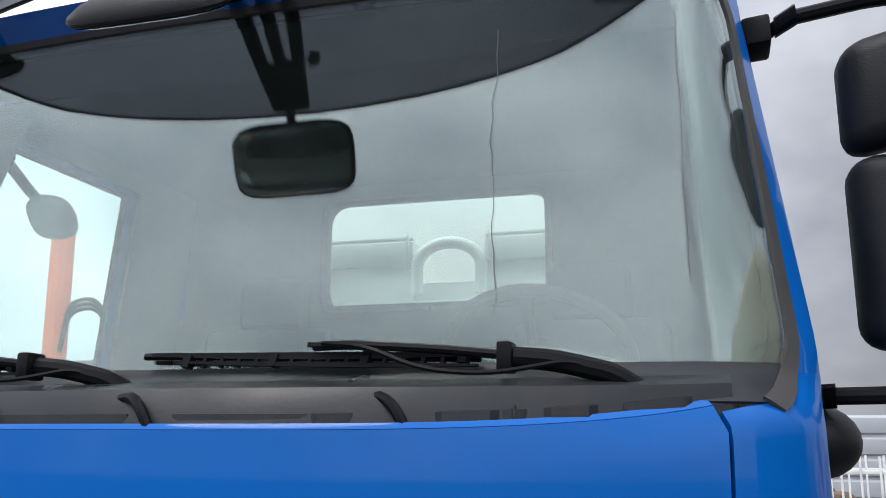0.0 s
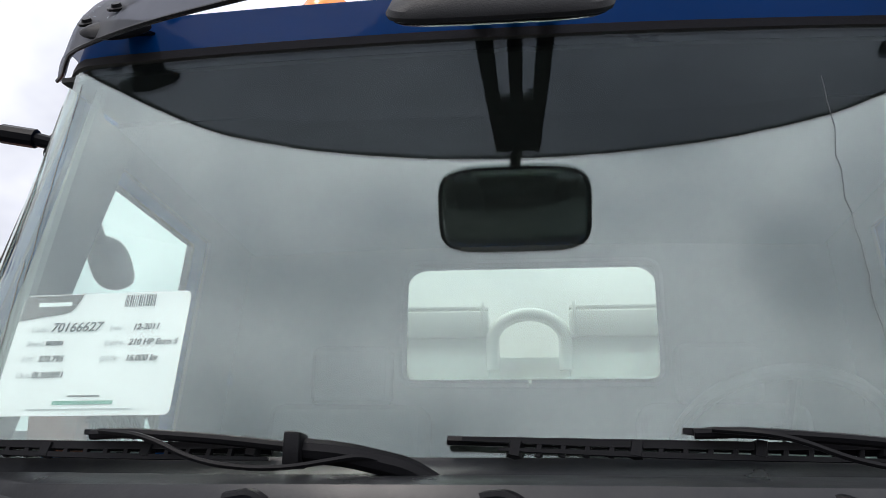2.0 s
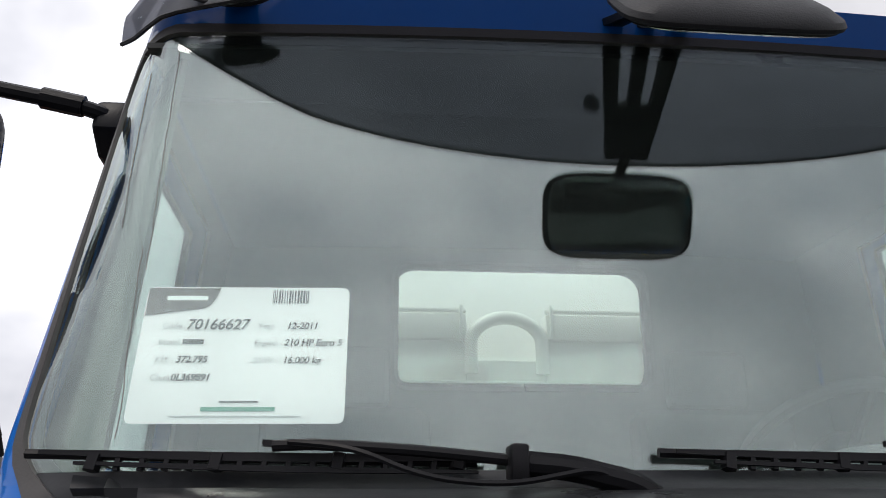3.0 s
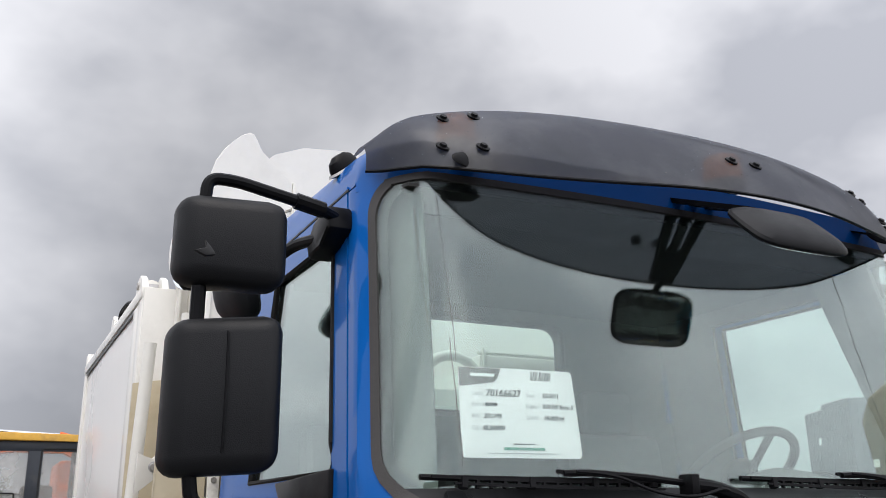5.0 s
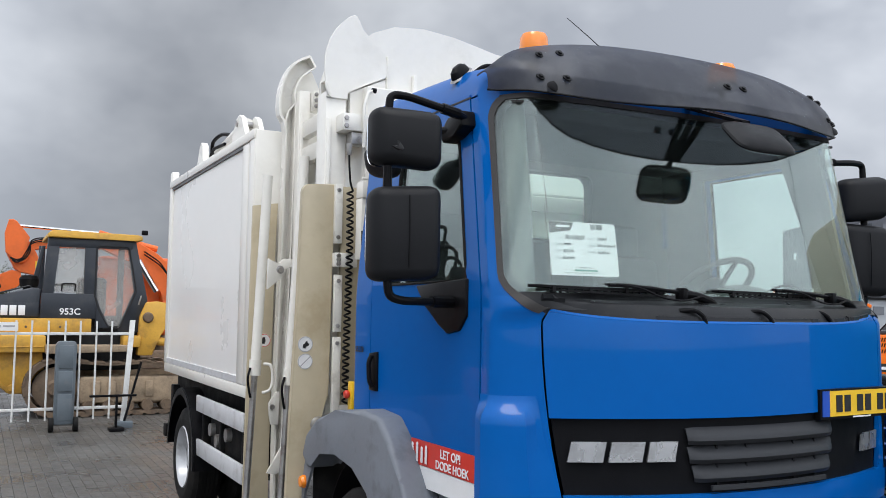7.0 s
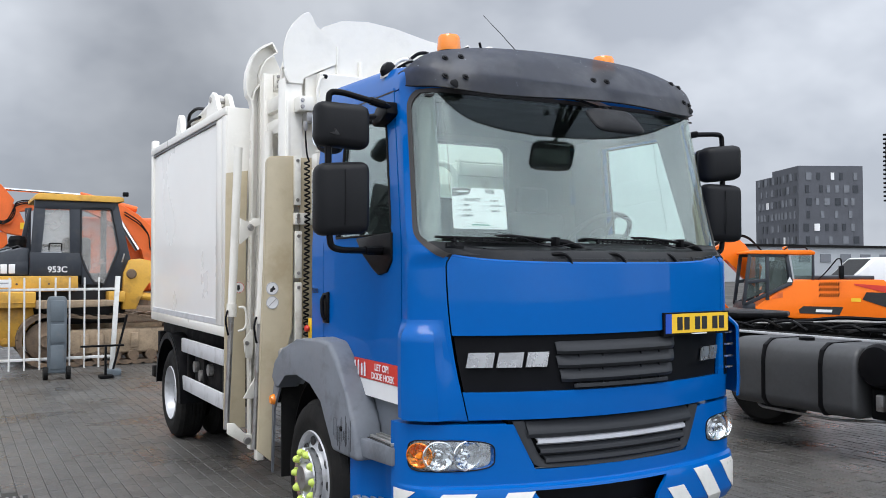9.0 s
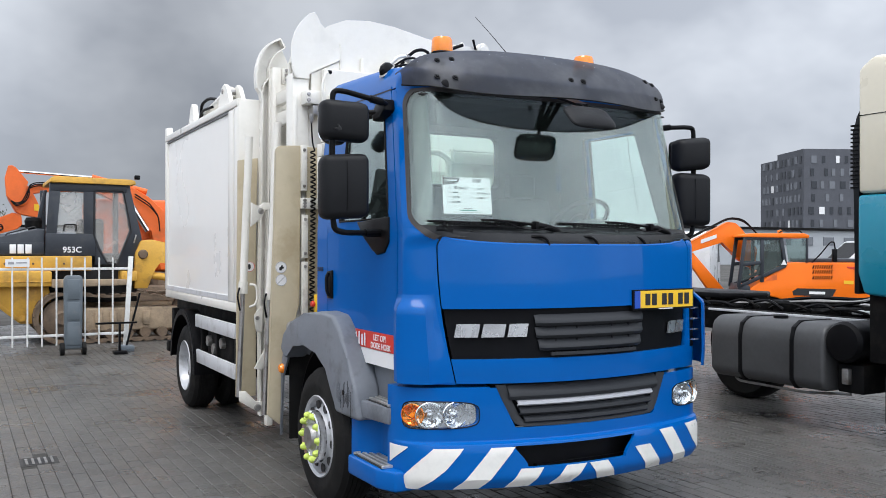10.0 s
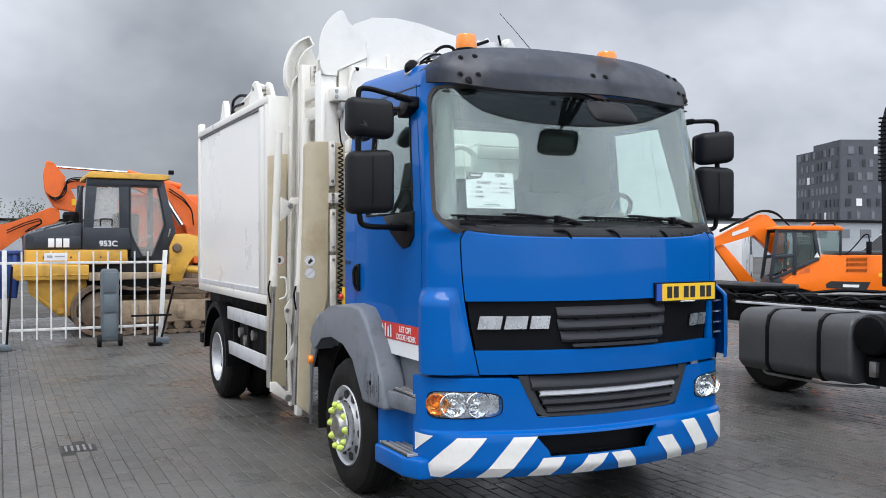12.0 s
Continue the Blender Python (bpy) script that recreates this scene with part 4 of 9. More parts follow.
def wiper(tip_x, elbow_x, sg):
    """Blade parked along the glass edge, arm folded back to a spindle in the cowl."""
    L = elbow_x - tip_x
    def g(x, z, d):
        return Vector((x, glass_y(x, z) - d, z))
    bm = BM()
    n = 20
    pts = [g(tip_x + 0.86 * L * i / n, 1.838 - 0.014 * i / n, 0.016) for i in range(n + 1)]
    tube(bm, pts, 0.0075, 6)
    blade = part("wiper", bm, SATIN, cowl, "black windscreen wiper with water beads")
    bm = BM()
    def ribbon(a, b2, za, zb, ha, hb, d):
        return sheet(BM(), lambda u, v: g(tip_x + L * u, za + (zb - za) * (u - a) / (b2 - a) - (ha + (hb - ha) * math.sin(math.pi * (u - a) / (b2 - a))) * v, d), lin(a, b2, 21), lin(0, 1, 3), 0.006)
    part("vane", ribbon(0.03, 0.88, 1.842, 1.832, 0.006, 0.012, 0.026), SATIN, blade)
    part("lower_vane", ribbon(0.10, 0.86, 1.826, 1.812, 0.004, 0.008, 0.030), SATIN, blade)
    part("clip", ribbon(0.45, 0.53, 1.854, 1.852, 0.008, 0.010, 0.034), SATIN, blade)
    bm = BM()
    for i in range(16):
        k = 0.13 + 0.046 * i
        x = tip_x + L * k
        tube(bm, [g(x, 1.814, 0.028), g(x + 0.004, 1.836, 0.026)], 0.0055 if i % 5 else 0.012, 5)
    tagged(part("yoke", bm, SATIN, blade), "", "", "", "stuff")
    bm = BM()
    ps = [g(tip_x + L * 0.47, 1.846, 0.042), g(tip_x + L * 0.55, 1.848, 0.048), g(tip_x + L * 0.75, 1.838, 0.055), g(elbow_x - 0.05, 1.824, 0.058), g(elbow_x + 0.02, 1.815, 0.058)]
    tube(bm, arc_pts(ps, 4, 0.05), 0.008, 8)
    part("arm_rod", bm, SATIN, blade)
    bm = BM()
    xe = elbow_x + 0.02
    ps = [g(xe - 0.06, 1.82, 0.058), g(xe, 1.815, 0.058), g(xe + 0.09, 1.795, 0.045), g(xe + 0.13, 1.770, 0.03)]
    tube(bm, arc_pts(ps, 5, 0.06), 0.018, 10)
    part("arm", bm, SATIN, blade)
    bm = BM()
    box(bm, xe - 0.085, xe - 0.06, glass_y(xe, 1.8) - 0.085, glass_y(xe, 1.8) - 0.035, 1.795, 1.845, 0.005)
    part("arm_stop", bm, SATIN, blade)
    bm = BM()
    ps = [g(tip_x + L * 0.5, 1.85, 0.06), g(tip_x + L * 0.62, 1.84, 0.09), g(tip_x + L * 0.75, 1.80, 0.10), g(tip_x + L * 0.9, 1.79, 0.10), g(xe + 0.04, 1.815, 0.07), g(xe + 0.1, 1.772, 0.04)]
    tube(bm, arc_pts(ps, 6, 0.08), 0.0045, 6)
    part("washer_hose", bm, SATIN, blade)


wiper(-0.985, -0.265, 1)
wiper(-0.105, 0.63, 1)


# sun visor, bolts and brackets
def visor_pt(u, v):
    tip = smooth01(0.88, 1.0, abs(u))
    m = 0.8 * smooth01(0.62, 1.0, abs(u))
    x = u * (0.985 + 0.026 * m)
    y0 = 0.031 + 0.328 * x * x - 0.032 * x ** 4 + 0.036 * x ** 6 + 0.06 * tip + 0.062 * m
    z0 = 2.568 - 0.042 * x * x + 0.07 * x ** 4 + 0.014 * smooth01(0.4, 0.85, abs(x)) - 0.005 * tip + 0.040 * m
    y1, z1 = 0.36 + 0.16 * x * x, 2.885 - 0.10 * x ** 4
    e = max(0.0, (abs(u) - 0.82) / 0.18) ** 3.2
    y1, z1 = y1 * (1 - e) + (y0 + 0.09) * e, z1 * (1 - e) + (z0 + 0.08) * e
    b = 4 * v * (1 - v)
    return Vector((x, y0 + (y1 - y0) * v - 0.03 * b, z0 + (z1 - z0) * v + 0.035 * b))


bm = BM()
sheet(bm, visor_pt, [-1, -0.993, -0.985, -0.975, -0.963, -0.95, -0.935] + lin(-0.915, 0.915, 57) + [0.935, 0.95, 0.963, 0.975, 0.985, 0.993, 1], lin(0, 1, 15), 0.006)
visor = part("sun_visor", bm, VISOR, truck, "smoked acrylic sun visor with raindrops")
bm = BM()
tube(bm, [visor_pt(u, 0.0) for u in lin(-1, 1, 61)], 0.0045, 6)
part("rim", bm, SATIN, visor)
def on_visor(x, z):
    best = min(((visor_pt(x / 0.985, v / 60)) for v in range(61)), key=lambda p: abs(p.z - z))
    return best
for x, z in ((-0.845, 2.672), (-0.762, 2.668), (-0.82, 2.778), (-0.745, 2.788), (-0.06, 2.693), (0.03, 2.693),
             (0.73, 2.668), (0.811, 2.668), (0.71, 2.788), (0.785, 2.778)):
    p = on_visor(x, z)
    bm = BM()
    lathe(bm, [(0, 0.012), (0.009, 0.012), (0.011, 0.006), (0.019, 0.005), (0.019, 0.0), (0.0, 0.0)], (0, 0, 0), "z", 12)
    bmesh.ops.transform(bm, matrix=Matrix.Translation(p) @ Euler((radians(48), 0, 0)).to_matrix().to_4x4(), verts=bm.verts)
    part("bolt", bm, SATIN, visor)
for x in (-0.77, 0.77):
    foot = Vector((x * 0.98, 0.468, 2.712))
    nrm = Vector((0, -0.72, 0.69))
    bm = BM()
    lathe(bm, [(0, 0.034), (0.035, 0.032), (0.062, 0.018), (0.078, 0.006), (0.080, -0.006), (0, -0.006)], (0, 0, 0), "z", 24)
    bmesh.ops.transform(bm, matrix=Matrix.Translation(foot) @ nrm.to_track_quat("Z", "Y").to_matrix().to_4x4() @ Matrix.Diagonal((1.0, 0.52, 1.0, 1.0)), verts=bm.verts)
    bracket = part("bracket", bm, SATIN, visor, "black visor bracket foot on the cab header")
    pa, pb = on_visor(x, 2.625), on_visor(x, 2.655)
    along = (pb - pa).normalized()
    inward = Vector((0, along.z, -along.y))
    pc = (pa + pb) * 0.5 + inward * 0.024
    turn = Matrix((Vector((1, 0, 0)), along, Vector((1, 0, 0)).cross(along))).transposed().to_4x4()
    pad = BM()
    bmesh.ops.create_uvsphere(pad, u_segments=20, v_segments=8, radius=1.0, matrix=Matrix.Translation(pc) @ turn @ Matrix.Diagonal((0.074, 0.030, 0.008, 1.0)))
    part("pad", pad, SATIN, bracket, "black oval pad under the visor")
    for dx in (-0.018, 0.018):
        p = pc + Vector((dx, 0, 0))
        a = foot + nrm * 0.025 + Vector((dx * 0.35, 0, 0))
        b2 = p
        mid = a.lerp(b2, 0.5) + Vector((dx * 0.1, 0, -0.012))
        bm = sheet(BM(), lambda u, v: (a.lerp(mid, v * 2) if v < 0.5 else mid.lerp(b2, v * 2 - 1)) + Vector((u * (0.014 + 0.012 * abs(v - 0.4)), 0, 0)), lin(-1, 1, 3), lin(0, 1, 9), 0.006)
        part("strap", bm, SATIN, bracket)
# drops of rain lying on the visor
bm = BM()
rnd = random.Random(5)
for i in range(420):
    u, v = rnd.uniform(-0.97, 0.97), rnd.uniform(0.08, 0.95)
    p = visor_pt(u, v)
    r = rnd.uniform(0.0015, 0.0042)
    bmesh.ops.create_icosphere(bm, subdivisions=1, radius=r, matrix=Matrix.Translation(p + Vector((0, -0.0005, 0.0005))) @ Matrix.Diagonal((1, 1, 0.6, 1)))
tagged(part("raindrops", bm, LAMP_GLASS, visor), "", "", "", "stuff")

# front mirror hanging under the visor
bm = BM()
F0, F1 = Vector((-0.016, 0.055, 2.520)), Vector((-0.016, -0.082, 2.383))
fdir = (F1 - F0).normalized()
fn_out = Vector((0, -0.70, 0.715))
def fm(u, v, d):
    """u across, v from top to bottom of the glass, d out of the back."""
    return F0 + Vector((0.165 * u, 0, 0)) + (F1 - F0) * v + fn_out * d
def fm_edge(i, k):
    """The outline: a rectangle with well rounded corners."""
    a = 2 * math.pi * i / 40
    c, s = math.cos(a), math.sin(a)
    return math.copysign(abs(c) ** 0.45, c) * k, 0.5 + 0.5 * math.copysign(abs(s) ** 0.45, s) * k
rows = []
for d, k in ((-0.004, 0.93), (0.0, 0.985), (0.006, 1.0), (0.014, 0.97), (0.026, 0.84), (0.036, 0.62), (0.042, 0.36), (0.044, 0.12)):
    ring = []
    for i in range(40):
        ring.append(bm.verts.new(fm(*fm_edge(i, k), d)))
    rows.append(ring)
for a, b2 in zip(rows, rows[1:]):
    for i in range(40):
        bm.faces.new((a[i], a[(i + 1) % 40], b2[(i + 1) % 40], b2[i]))
bm.faces.new(rows[0])
bm.faces.new(rows[-1][::-1])
front_mirror = part("front_mirror", bm, BLACK, truck, "black front view mirror on an arm under the visor")
bm = BM()
rows = [[bm.verts.new(fm(*fm_edge(i, k), d)) for i in range(40)] for d, k in ((-0.005, 0.94), (-0.008, 0.90), (-0.013, 0.66), (-0.016, 0.36), (-0.0168, 0.1))]
for a, b2 in zip(rows, rows[1:]):
    for i in range(40):
        bm.faces.new((a[i], b2[i], b2[(i + 1) % 40], a[(i + 1) % 40]))
bm.faces.new(rows[0])
bm.faces.new(rows[-1][::-1])
part("mirror_glass", bm, MIRROR, front_mirror, "mirror glass")
# its slotted arm
bm = BM()
A0, A1 = Vector((-0.005, 0.075, 2.545)), Vector((-0.005, 0.395, 2.675))
def arm_box(u0, u1, t0, t1):
    w0, w1 = 0.045, 0.092
    vs = []
    for t in (t0, t1):
        p = A0 + (A1 - A0) * t
        w = w0 + (w1 - w0) * t
        for u in (u0, u1):
            for h in (-0.008, 0.008):
                vs.append(bm.verts.new(p + Vector((u * w, 0, h))))
    for q in ((0, 1, 3, 2), (4, 6, 7, 5), (0, 4, 5, 1), (2, 3, 7, 6), (0, 2, 6, 4), (1, 5, 7, 3)):
        bm.faces.new([vs[i] for i in q])
arm_box(-1, 1, 0.0, 0.34)
part("arm_blade", bm, SATIN, front_mirror, "flat black mirror arm blade")
bm = BM()
arm_box(-1, -0.55, 0.34, 1.0)
part("arm_blade", bm, SATIN, front_mirror, "flat black mirror arm blade")
bm = BM()
arm_box(-0.20, 0.20, 0.34, 1.0)
part("arm_blade", bm, SATIN, front_mirror, "flat black mirror arm blade")
bm = BM()
arm_box(0.55, 1, 0.34, 1.0)
part("arm_blade", bm, SATIN, front_mirror, "flat black mirror arm blade")
bm = BM()
box(bm, -0.11, 0.10, 0.37, 0.46, 2.655, 2.695, 0.012)
part("arm_foot", bm, SATIN, front_mirror)
bm = BM()
tube(bm, [A0 + Vector((0, 0.01, 0)), F0 + Vector((0, -0.02, 0.0))], 0.012, 8)
part("arm_stub", bm, SATIN, front_mirror)


# side mirrors
def drawn_in(bm, sg):
    """The driver's mirrors sit closer to the cab and further ahead."""
    if sg > 0:
        for v in bm.verts:
            w = smooth01(1.02, 1.20, v.co.x)
            v.co.x -= 0.072 * w
            v.co.y -= 0.055 * w
    return bm


def side_mirror(sg):
    x0, x1 = (1.215, 1.468) if sg < 0 else (1.243, 1.478)
    toe = 0.05 if sg < 0 else -0.045
    def housing(z0, z1, name, label, wedge):
        bm = BM()
        box(bm, x0, x1, 0.485, 0.605, z0, z1, 0.046, seg=5)
        for v in bm.verts:
            cx = (v.co.x - (x0 + x1) / 2) / ((x1 - x0) / 2)
            front = (0.605 - v.co.y) / 0.12
            cz = (v.co.z - (z0 + z1) / 2) / ((z1 - z0) / 2)
            v.co.y += toe * cx - 0.012 * front * (1 - cx * cx) * (1 - cz * cz)
            v.co.z += 0.012 * cx * wedge
            v.co.x *= sg
        h = part(name, drawn_in(bm, sg), BLACK, truck, label)
        bm = BM()
        vs = []
        for i in range(48):
            a = 2 * math.pi * i / 48
            c, s = math.cos(a), math.sin(a)
            cx, cz = math.copysign(abs(c) ** 0.32, c), math.copysign(abs(s) ** 0.32, s)
            vs.append((sg * ((x0 + x1) / 2 + (x1 - x0) / 2 * cx * 0.88), 0.608 + toe * cx, (z0 + z1) / 2 + (z1 - z0) / 2 * cz * 0.90))
        a = [bm.verts.new(v) for v in vs]
        b2 = [bm.verts.new((v[0], v[1] + 0.003, v[2])) for v in vs]
        bm.faces.new(a)
        bm.faces.new(b2[::-1])
        for i in range(48):
            bm.faces.new((a[i], a[(i + 1) % 48], b2[(i + 1) % 48], b2[i]))
        part("mirror_glass", drawn_in(bm, sg), MIRROR, h)
        return h
    dz = 0.0 if sg < 0 else -0.035
    up = housing(*((2.295, 2.525) if sg < 0 else (2.243, 2.472)), "upper_mirror", "scuffed black wide-angle mirror housing", 1)
    if sg < 0:
        bm = prism(BM(), [(-1.447, 2.352), (-1.418, 2.358), (-1.424, 2.378), (-1.405, 2.357), (-1.398, 2.345), (-1.420, 2.340)], "y", 0.420, 0.436, 0.002)
        part("dent", bm, INK, up, "dark gouge in the mirror housing")
    low = housing(1.852, 2.222, "main_mirror", "black main mirror housing with a centre crease", -0.5)
    bm = BM()
    tube(bm, [(sg * 1.345, 0.474 + 0.011 * ((z - 2.04) / 0.185) ** 2, z) for z in lin(1.90, 2.18, 9)], 0.0025, 5)
    part("crease", drawn_in(bm, sg), SATIN, low)
    bm = BM()
    tube(bm, arc_pts([(sg * 1.405, 0.56, 2.50 + dz), (sg * 1.40, 0.56, 2.585 + dz), (sg * 1.33, 0.555, 2.585 + dz), (sg * 1.10, 0.56, 2.545 + 0.3 * dz), (sg * 1.02, 0.60, 2.53)], 6, 0.06), 0.016, 10)
    part("collar", drawn_in(tube(BM(), [(sg * 1.17, 0.558, 2.557 + 0.5 * dz), (sg * 1.09, 0.563, 2.543 + 0.3 * dz)], 0.022, 10), sg), SATIN, up)
    part("link", drawn_in(tube(BM(), [(sg * 1.405, 0.56, 2.30), (sg * 1.405, 0.56, 2.215)], 0.018, 10), sg), SATIN, up)
    part("mirror_arm", drawn_in(bm, sg), SATIN, up, "black tubular mirror arm")
    bm = BM()
    tube(bm, arc_pts([(sg * 1.40, 0.56, 1.87), (sg * 1.39, 0.56, 1.79), (sg * 1.33, 0.56, 1.775), (sg * 1.12, 0.60, 1.775), (sg * 1.06, 0.66, 1.77)], 6, 0.05), 0.017, 10)
    part("collar", drawn_in(tube(BM(), [(sg * 1.19, 0.585, 1.775), (sg * 1.08, 0.61, 1.775)], 0.024, 10), sg), SATIN, low)
    part("mirror_arm", drawn_in(bm, sg), SATIN, low, "black lower mirror arm")
    bm = BM()
    if sg < 0:
        prism(bm, [(0.56, 2.50), (0.64, 2.47), (0.74, 2.45), (0.76, 2.50), (0.70, 2.555), (0.58, 2.57)], "x", sg * 1.0, sg * 1.075, 0.014)
    else:
        prism(bm, [(0.54, 2.50), (0.62, 2.49), (0.66, 2.52), (0.64, 2.565), (0.55, 2.57)], "x", sg * 1.0, sg * 1.075, 0.012)
    part("mirror_bracket", drawn_in(bm, sg), SATIN, up, "black mirror bracket on the pillar")
    if sg > 0:
        bm = BM()
        bmesh.ops.create_uvsphere(bm, u_segments=20, v_segments=12, radius=1.0)
        for v in bm.verts:
            v.co = Vector((1.085 + v.co.x * 0.085, 0.62 + v.co.y * 0.12, 1.692 + v.co.z * 0.072))
        part("arm_cover", bm, BLACK, low, "rounded black cover at the arm's foot")
    # kerb mirror on its stalk
    if sg < 0:
        bm = BM()
        bmesh.ops.create_uvsphere(bm, u_segments=24, v_segments=14, radius=1.0)
        for v in bm.verts:
            for k in range(3):
                v.co[k] = math.copysign(abs(v.co[k]) ** 0.7, v.co[k])
            v.co = Vector((v.co.x * 0.045, v.co.y * 0.12, v.co.z * 0.075))
        bmesh.ops.transform(bm, matrix=Matrix.Translation((-1.175, 1.13, 2.42)) @ Euler((radians(12), radians(-20), radians(8))).to_matrix().to_4x4(), verts=bm.verts)
        kerb = part("kerb_mirror", drawn_in(bm, sg), BLACK, truck, "small rounded black kerb mirror")
        bm = tube(BM(), arc_pts([(-1.05, 0.66, 2.50), (-1.09, 0.80, 2.515), (-1.15, 0.98, 2.47), (-1.17, 1.10, 2.43)], 5, 0.05), 0.017, 10)
        part("stalk", bm, SATIN, kerb, "black mirror stalk")


side_mirror(-1)
side_mirror(1)


# ---- truck: bumper, lamps, steps ----
def bskin(s, z, d=0.0):
    """The bumper's skin, a little wider than the cab."""
    sg = -1 if s < 0 else 1
    a = abs(s)
    xc, w = 0.90, 1.10 + d
    lo = 0.75 * smooth01(0.603, 0.588, z) + 0.25 * smooth01(0.59, 0.55, z)
    yf = -0.035 - 0.042 * lo + 0.05 * smooth01(0.40, 0.32, z) - d
    k = 0.26 if s < 0 else 0.19
    if a <= 1:
        return Vector((sg * a * xc, yf + k * (a * xc) ** 2, z))
    y0, yc = yf + k * xc * xc, 0.44
    t = min(1.0, a - 1)
    cy = y0 + 2 * k * xc * (w - xc)
    x = (1 - t) ** 2 * xc + 2 * t * (1 - t) * w + t * t * w
    y = (1 - t) ** 2 * y0 + 2 * t * (1 - t) * cy + t * t * yc
    return Vector((sg * x, y + max(0.0, a - 2), z))


def bsheet(bm, s0, s1, z0, z1, ns, nz, thick=0.02, d=0.0):
    f0 = s0 if callable(s0) else (lambda z: s0)
    f1 = s1 if callable(s1) else (lambda z: s1)

    if f0(0.5 * (z0 + z1)) > f1(0.5 * (z0 + z1)):
        f0, f1 = f1, f0

    def fn(u, v):
        z = z0 + (z1 - z0) * v
        return bskin(f0(z) + (f1(z) - f0(z)) * u, z, d)
    return sheet(bm, fn, lin(0, 1, ns), lin(0, 1, nz), thick)


LG0, LG1 = 0.672, 0.925
LAMP_S, LAMP_W, LAMP_Z, LAMP_H = 1.205, 0.42, 0.752, 0.076
def lamp_at(sg, r, a, d):
    """The rounded outline of a headlamp on the bumper's skin."""
    c, q = math.cos(a), math.sin(a)
    return bskin(sg * (LAMP_S + r * LAMP_W * math.copysign(abs(c) ** 0.45, c)), LAMP_Z + r * LAMP_H * math.copysign(abs(q) ** 0.45, q), d)


def lamp_ring(sg, i, a):
    """From the bottom of the lamp's recess out to the square panel round it."""
    if i < 2:
        return lamp_at(sg, 1.0, a, -0.035 if i == 0 else 0.0)
    c, q = math.cos(a), math.sin(a)
    c, q = math.copysign(abs(c) ** 0.45, c), math.copysign(abs(q) ** 0.45, q)
    k = 1 / max(abs(c), abs(q))
    return bskin(sg * (LAMP_S + 0.44 * c * k), LAMP_Z + (0.148 if q > 0 else 0.080) * q * k, 0.0)


def lg_edge(z):
    return 0.56 + 0.13 * (z - LG0) / (LG1 - LG0)


bm = BM()
for sg in (-1, 1):
    # upper wings with the lamp opening left free
    bsheet(bm, lambda z: sg * lg_edge(z), sg * 0.765, LG0, 0.90, 6, 8)
    bsheet(bm, sg * 1.645, sg * 2.02, LG0, 0.90, 10, 8)
    sheet(bm, lambda i, a: lamp_ring(sg, i, a * sg), [0, 1, 2], lin(0, 2 * math.pi, 65), 0.006)
    bsheet(bm, (lambda z: -(0.50 + 0.10 * smooth01(0.45, 0.60, z))) if sg < 0 else (lambda z: 0.24 + 0.10 * smooth01(0.45, 0.60, z)), sg * 2.02, 0.355, 0.575, 24, 10)
bsheet(bm, -2.02, 2.02, 0.575, LG0, 61, 20)
bsheet(bm, -0.61, 0.35, 0.355, 0.452, 21, 5)
bsheet(bm, -2.02, 2.02, 0.335, 0.355, 61, 2, 0.06)
bsheet(bm, -2.02, -0.72, 0.895, 0.905, 21, 2, 0.2)
bsheet(bm, 0.72, 2.02, 0.895, 0.905, 21, 2, 0.2)
bumper = part("bumper", bm, BLUE, truck, "blue front bumper with white hazard stripes")
# lower grille
bm = BM()
sheet(bm, lambda u, v: bskin(u * (lg_edge(LG0 + (LG1 - LG0) * v) + 0.01), LG0 + (LG1 - LG0) * v, -0.035), lin(-1, 1, 31), lin(0, 1, 6), 0.02)
low_grille = part("lower_grille", bm, GRILLE_BLACK, bumper, "black slatted lower grille")
for z, h, mat, e in ((0.905, 0.072, GRILLE_GREY, 0.60), (0.826, 0.026, TRIM_BAR, 0.545), (0.782, 0.034, GRILLE_GREY, 0.53), (0.732, 0.030, GRILLE_GREY, 0.50)):
    bm = BM()
    sheet(bm, lambda u, v: bskin(u, z - h * v, -0.034 + 0.036 * min(1.0, v / 0.7) - 0.014 * max(0.0, v - 0.7) / 0.3), lin(-e, e, 31), lin(0, 1, 9), 0.010)
    part("slat", bm, mat, low_grille, "light grey trim bar" if mat is TRIM_BAR else "")
for x in (-0.30, 0.0, 0.30):
    part("slat_web", sheet(BM(), lambda u, v: bskin(x + 0.010 * u, 0.70 + 0.13 * v, -0.020), lin(0, 1, 2), lin(0, 1, 4), 0.008), GRILLE_BLACK, low_grille)
# the surround runs down both sides and under the slats with round corners
g_out = [(-0.688, 0.915), (-0.64, 0.82), (-0.59, 0.73), (-0.565, 0.697), (-0.53, 0.681), (-0.48, 0.676), (-0.25, 0.674), (0.0, 0.673)]
g_in = [(-0.615, 0.915), (-0.572, 0.82), (-0.535, 0.75), (-0.515, 0.722), (-0.49, 0.708), (-0.46, 0.703), (-0.25, 0.701), (0.0, 0.700)]
g_out, g_in = g_out + [(-x, z) for x, z in g_out[-2::-1]], g_in + [(-x, z) for x, z in g_in[-2::-1]]
bm = sheet(BM(), lambda i, v: bskin(g_out[i][0] + (g_in[i][0] - g_out[i][0]) * v, g_out[i][1] + (g_in[i][1] - g_out[i][1]) * v, 0.003 - 0.018 * v * v), list(range(len(g_out))), lin(0, 1, 5), 0.012)
part("grille_frame", bm, GRILLE_GREY, low_grille)
bm = BM()
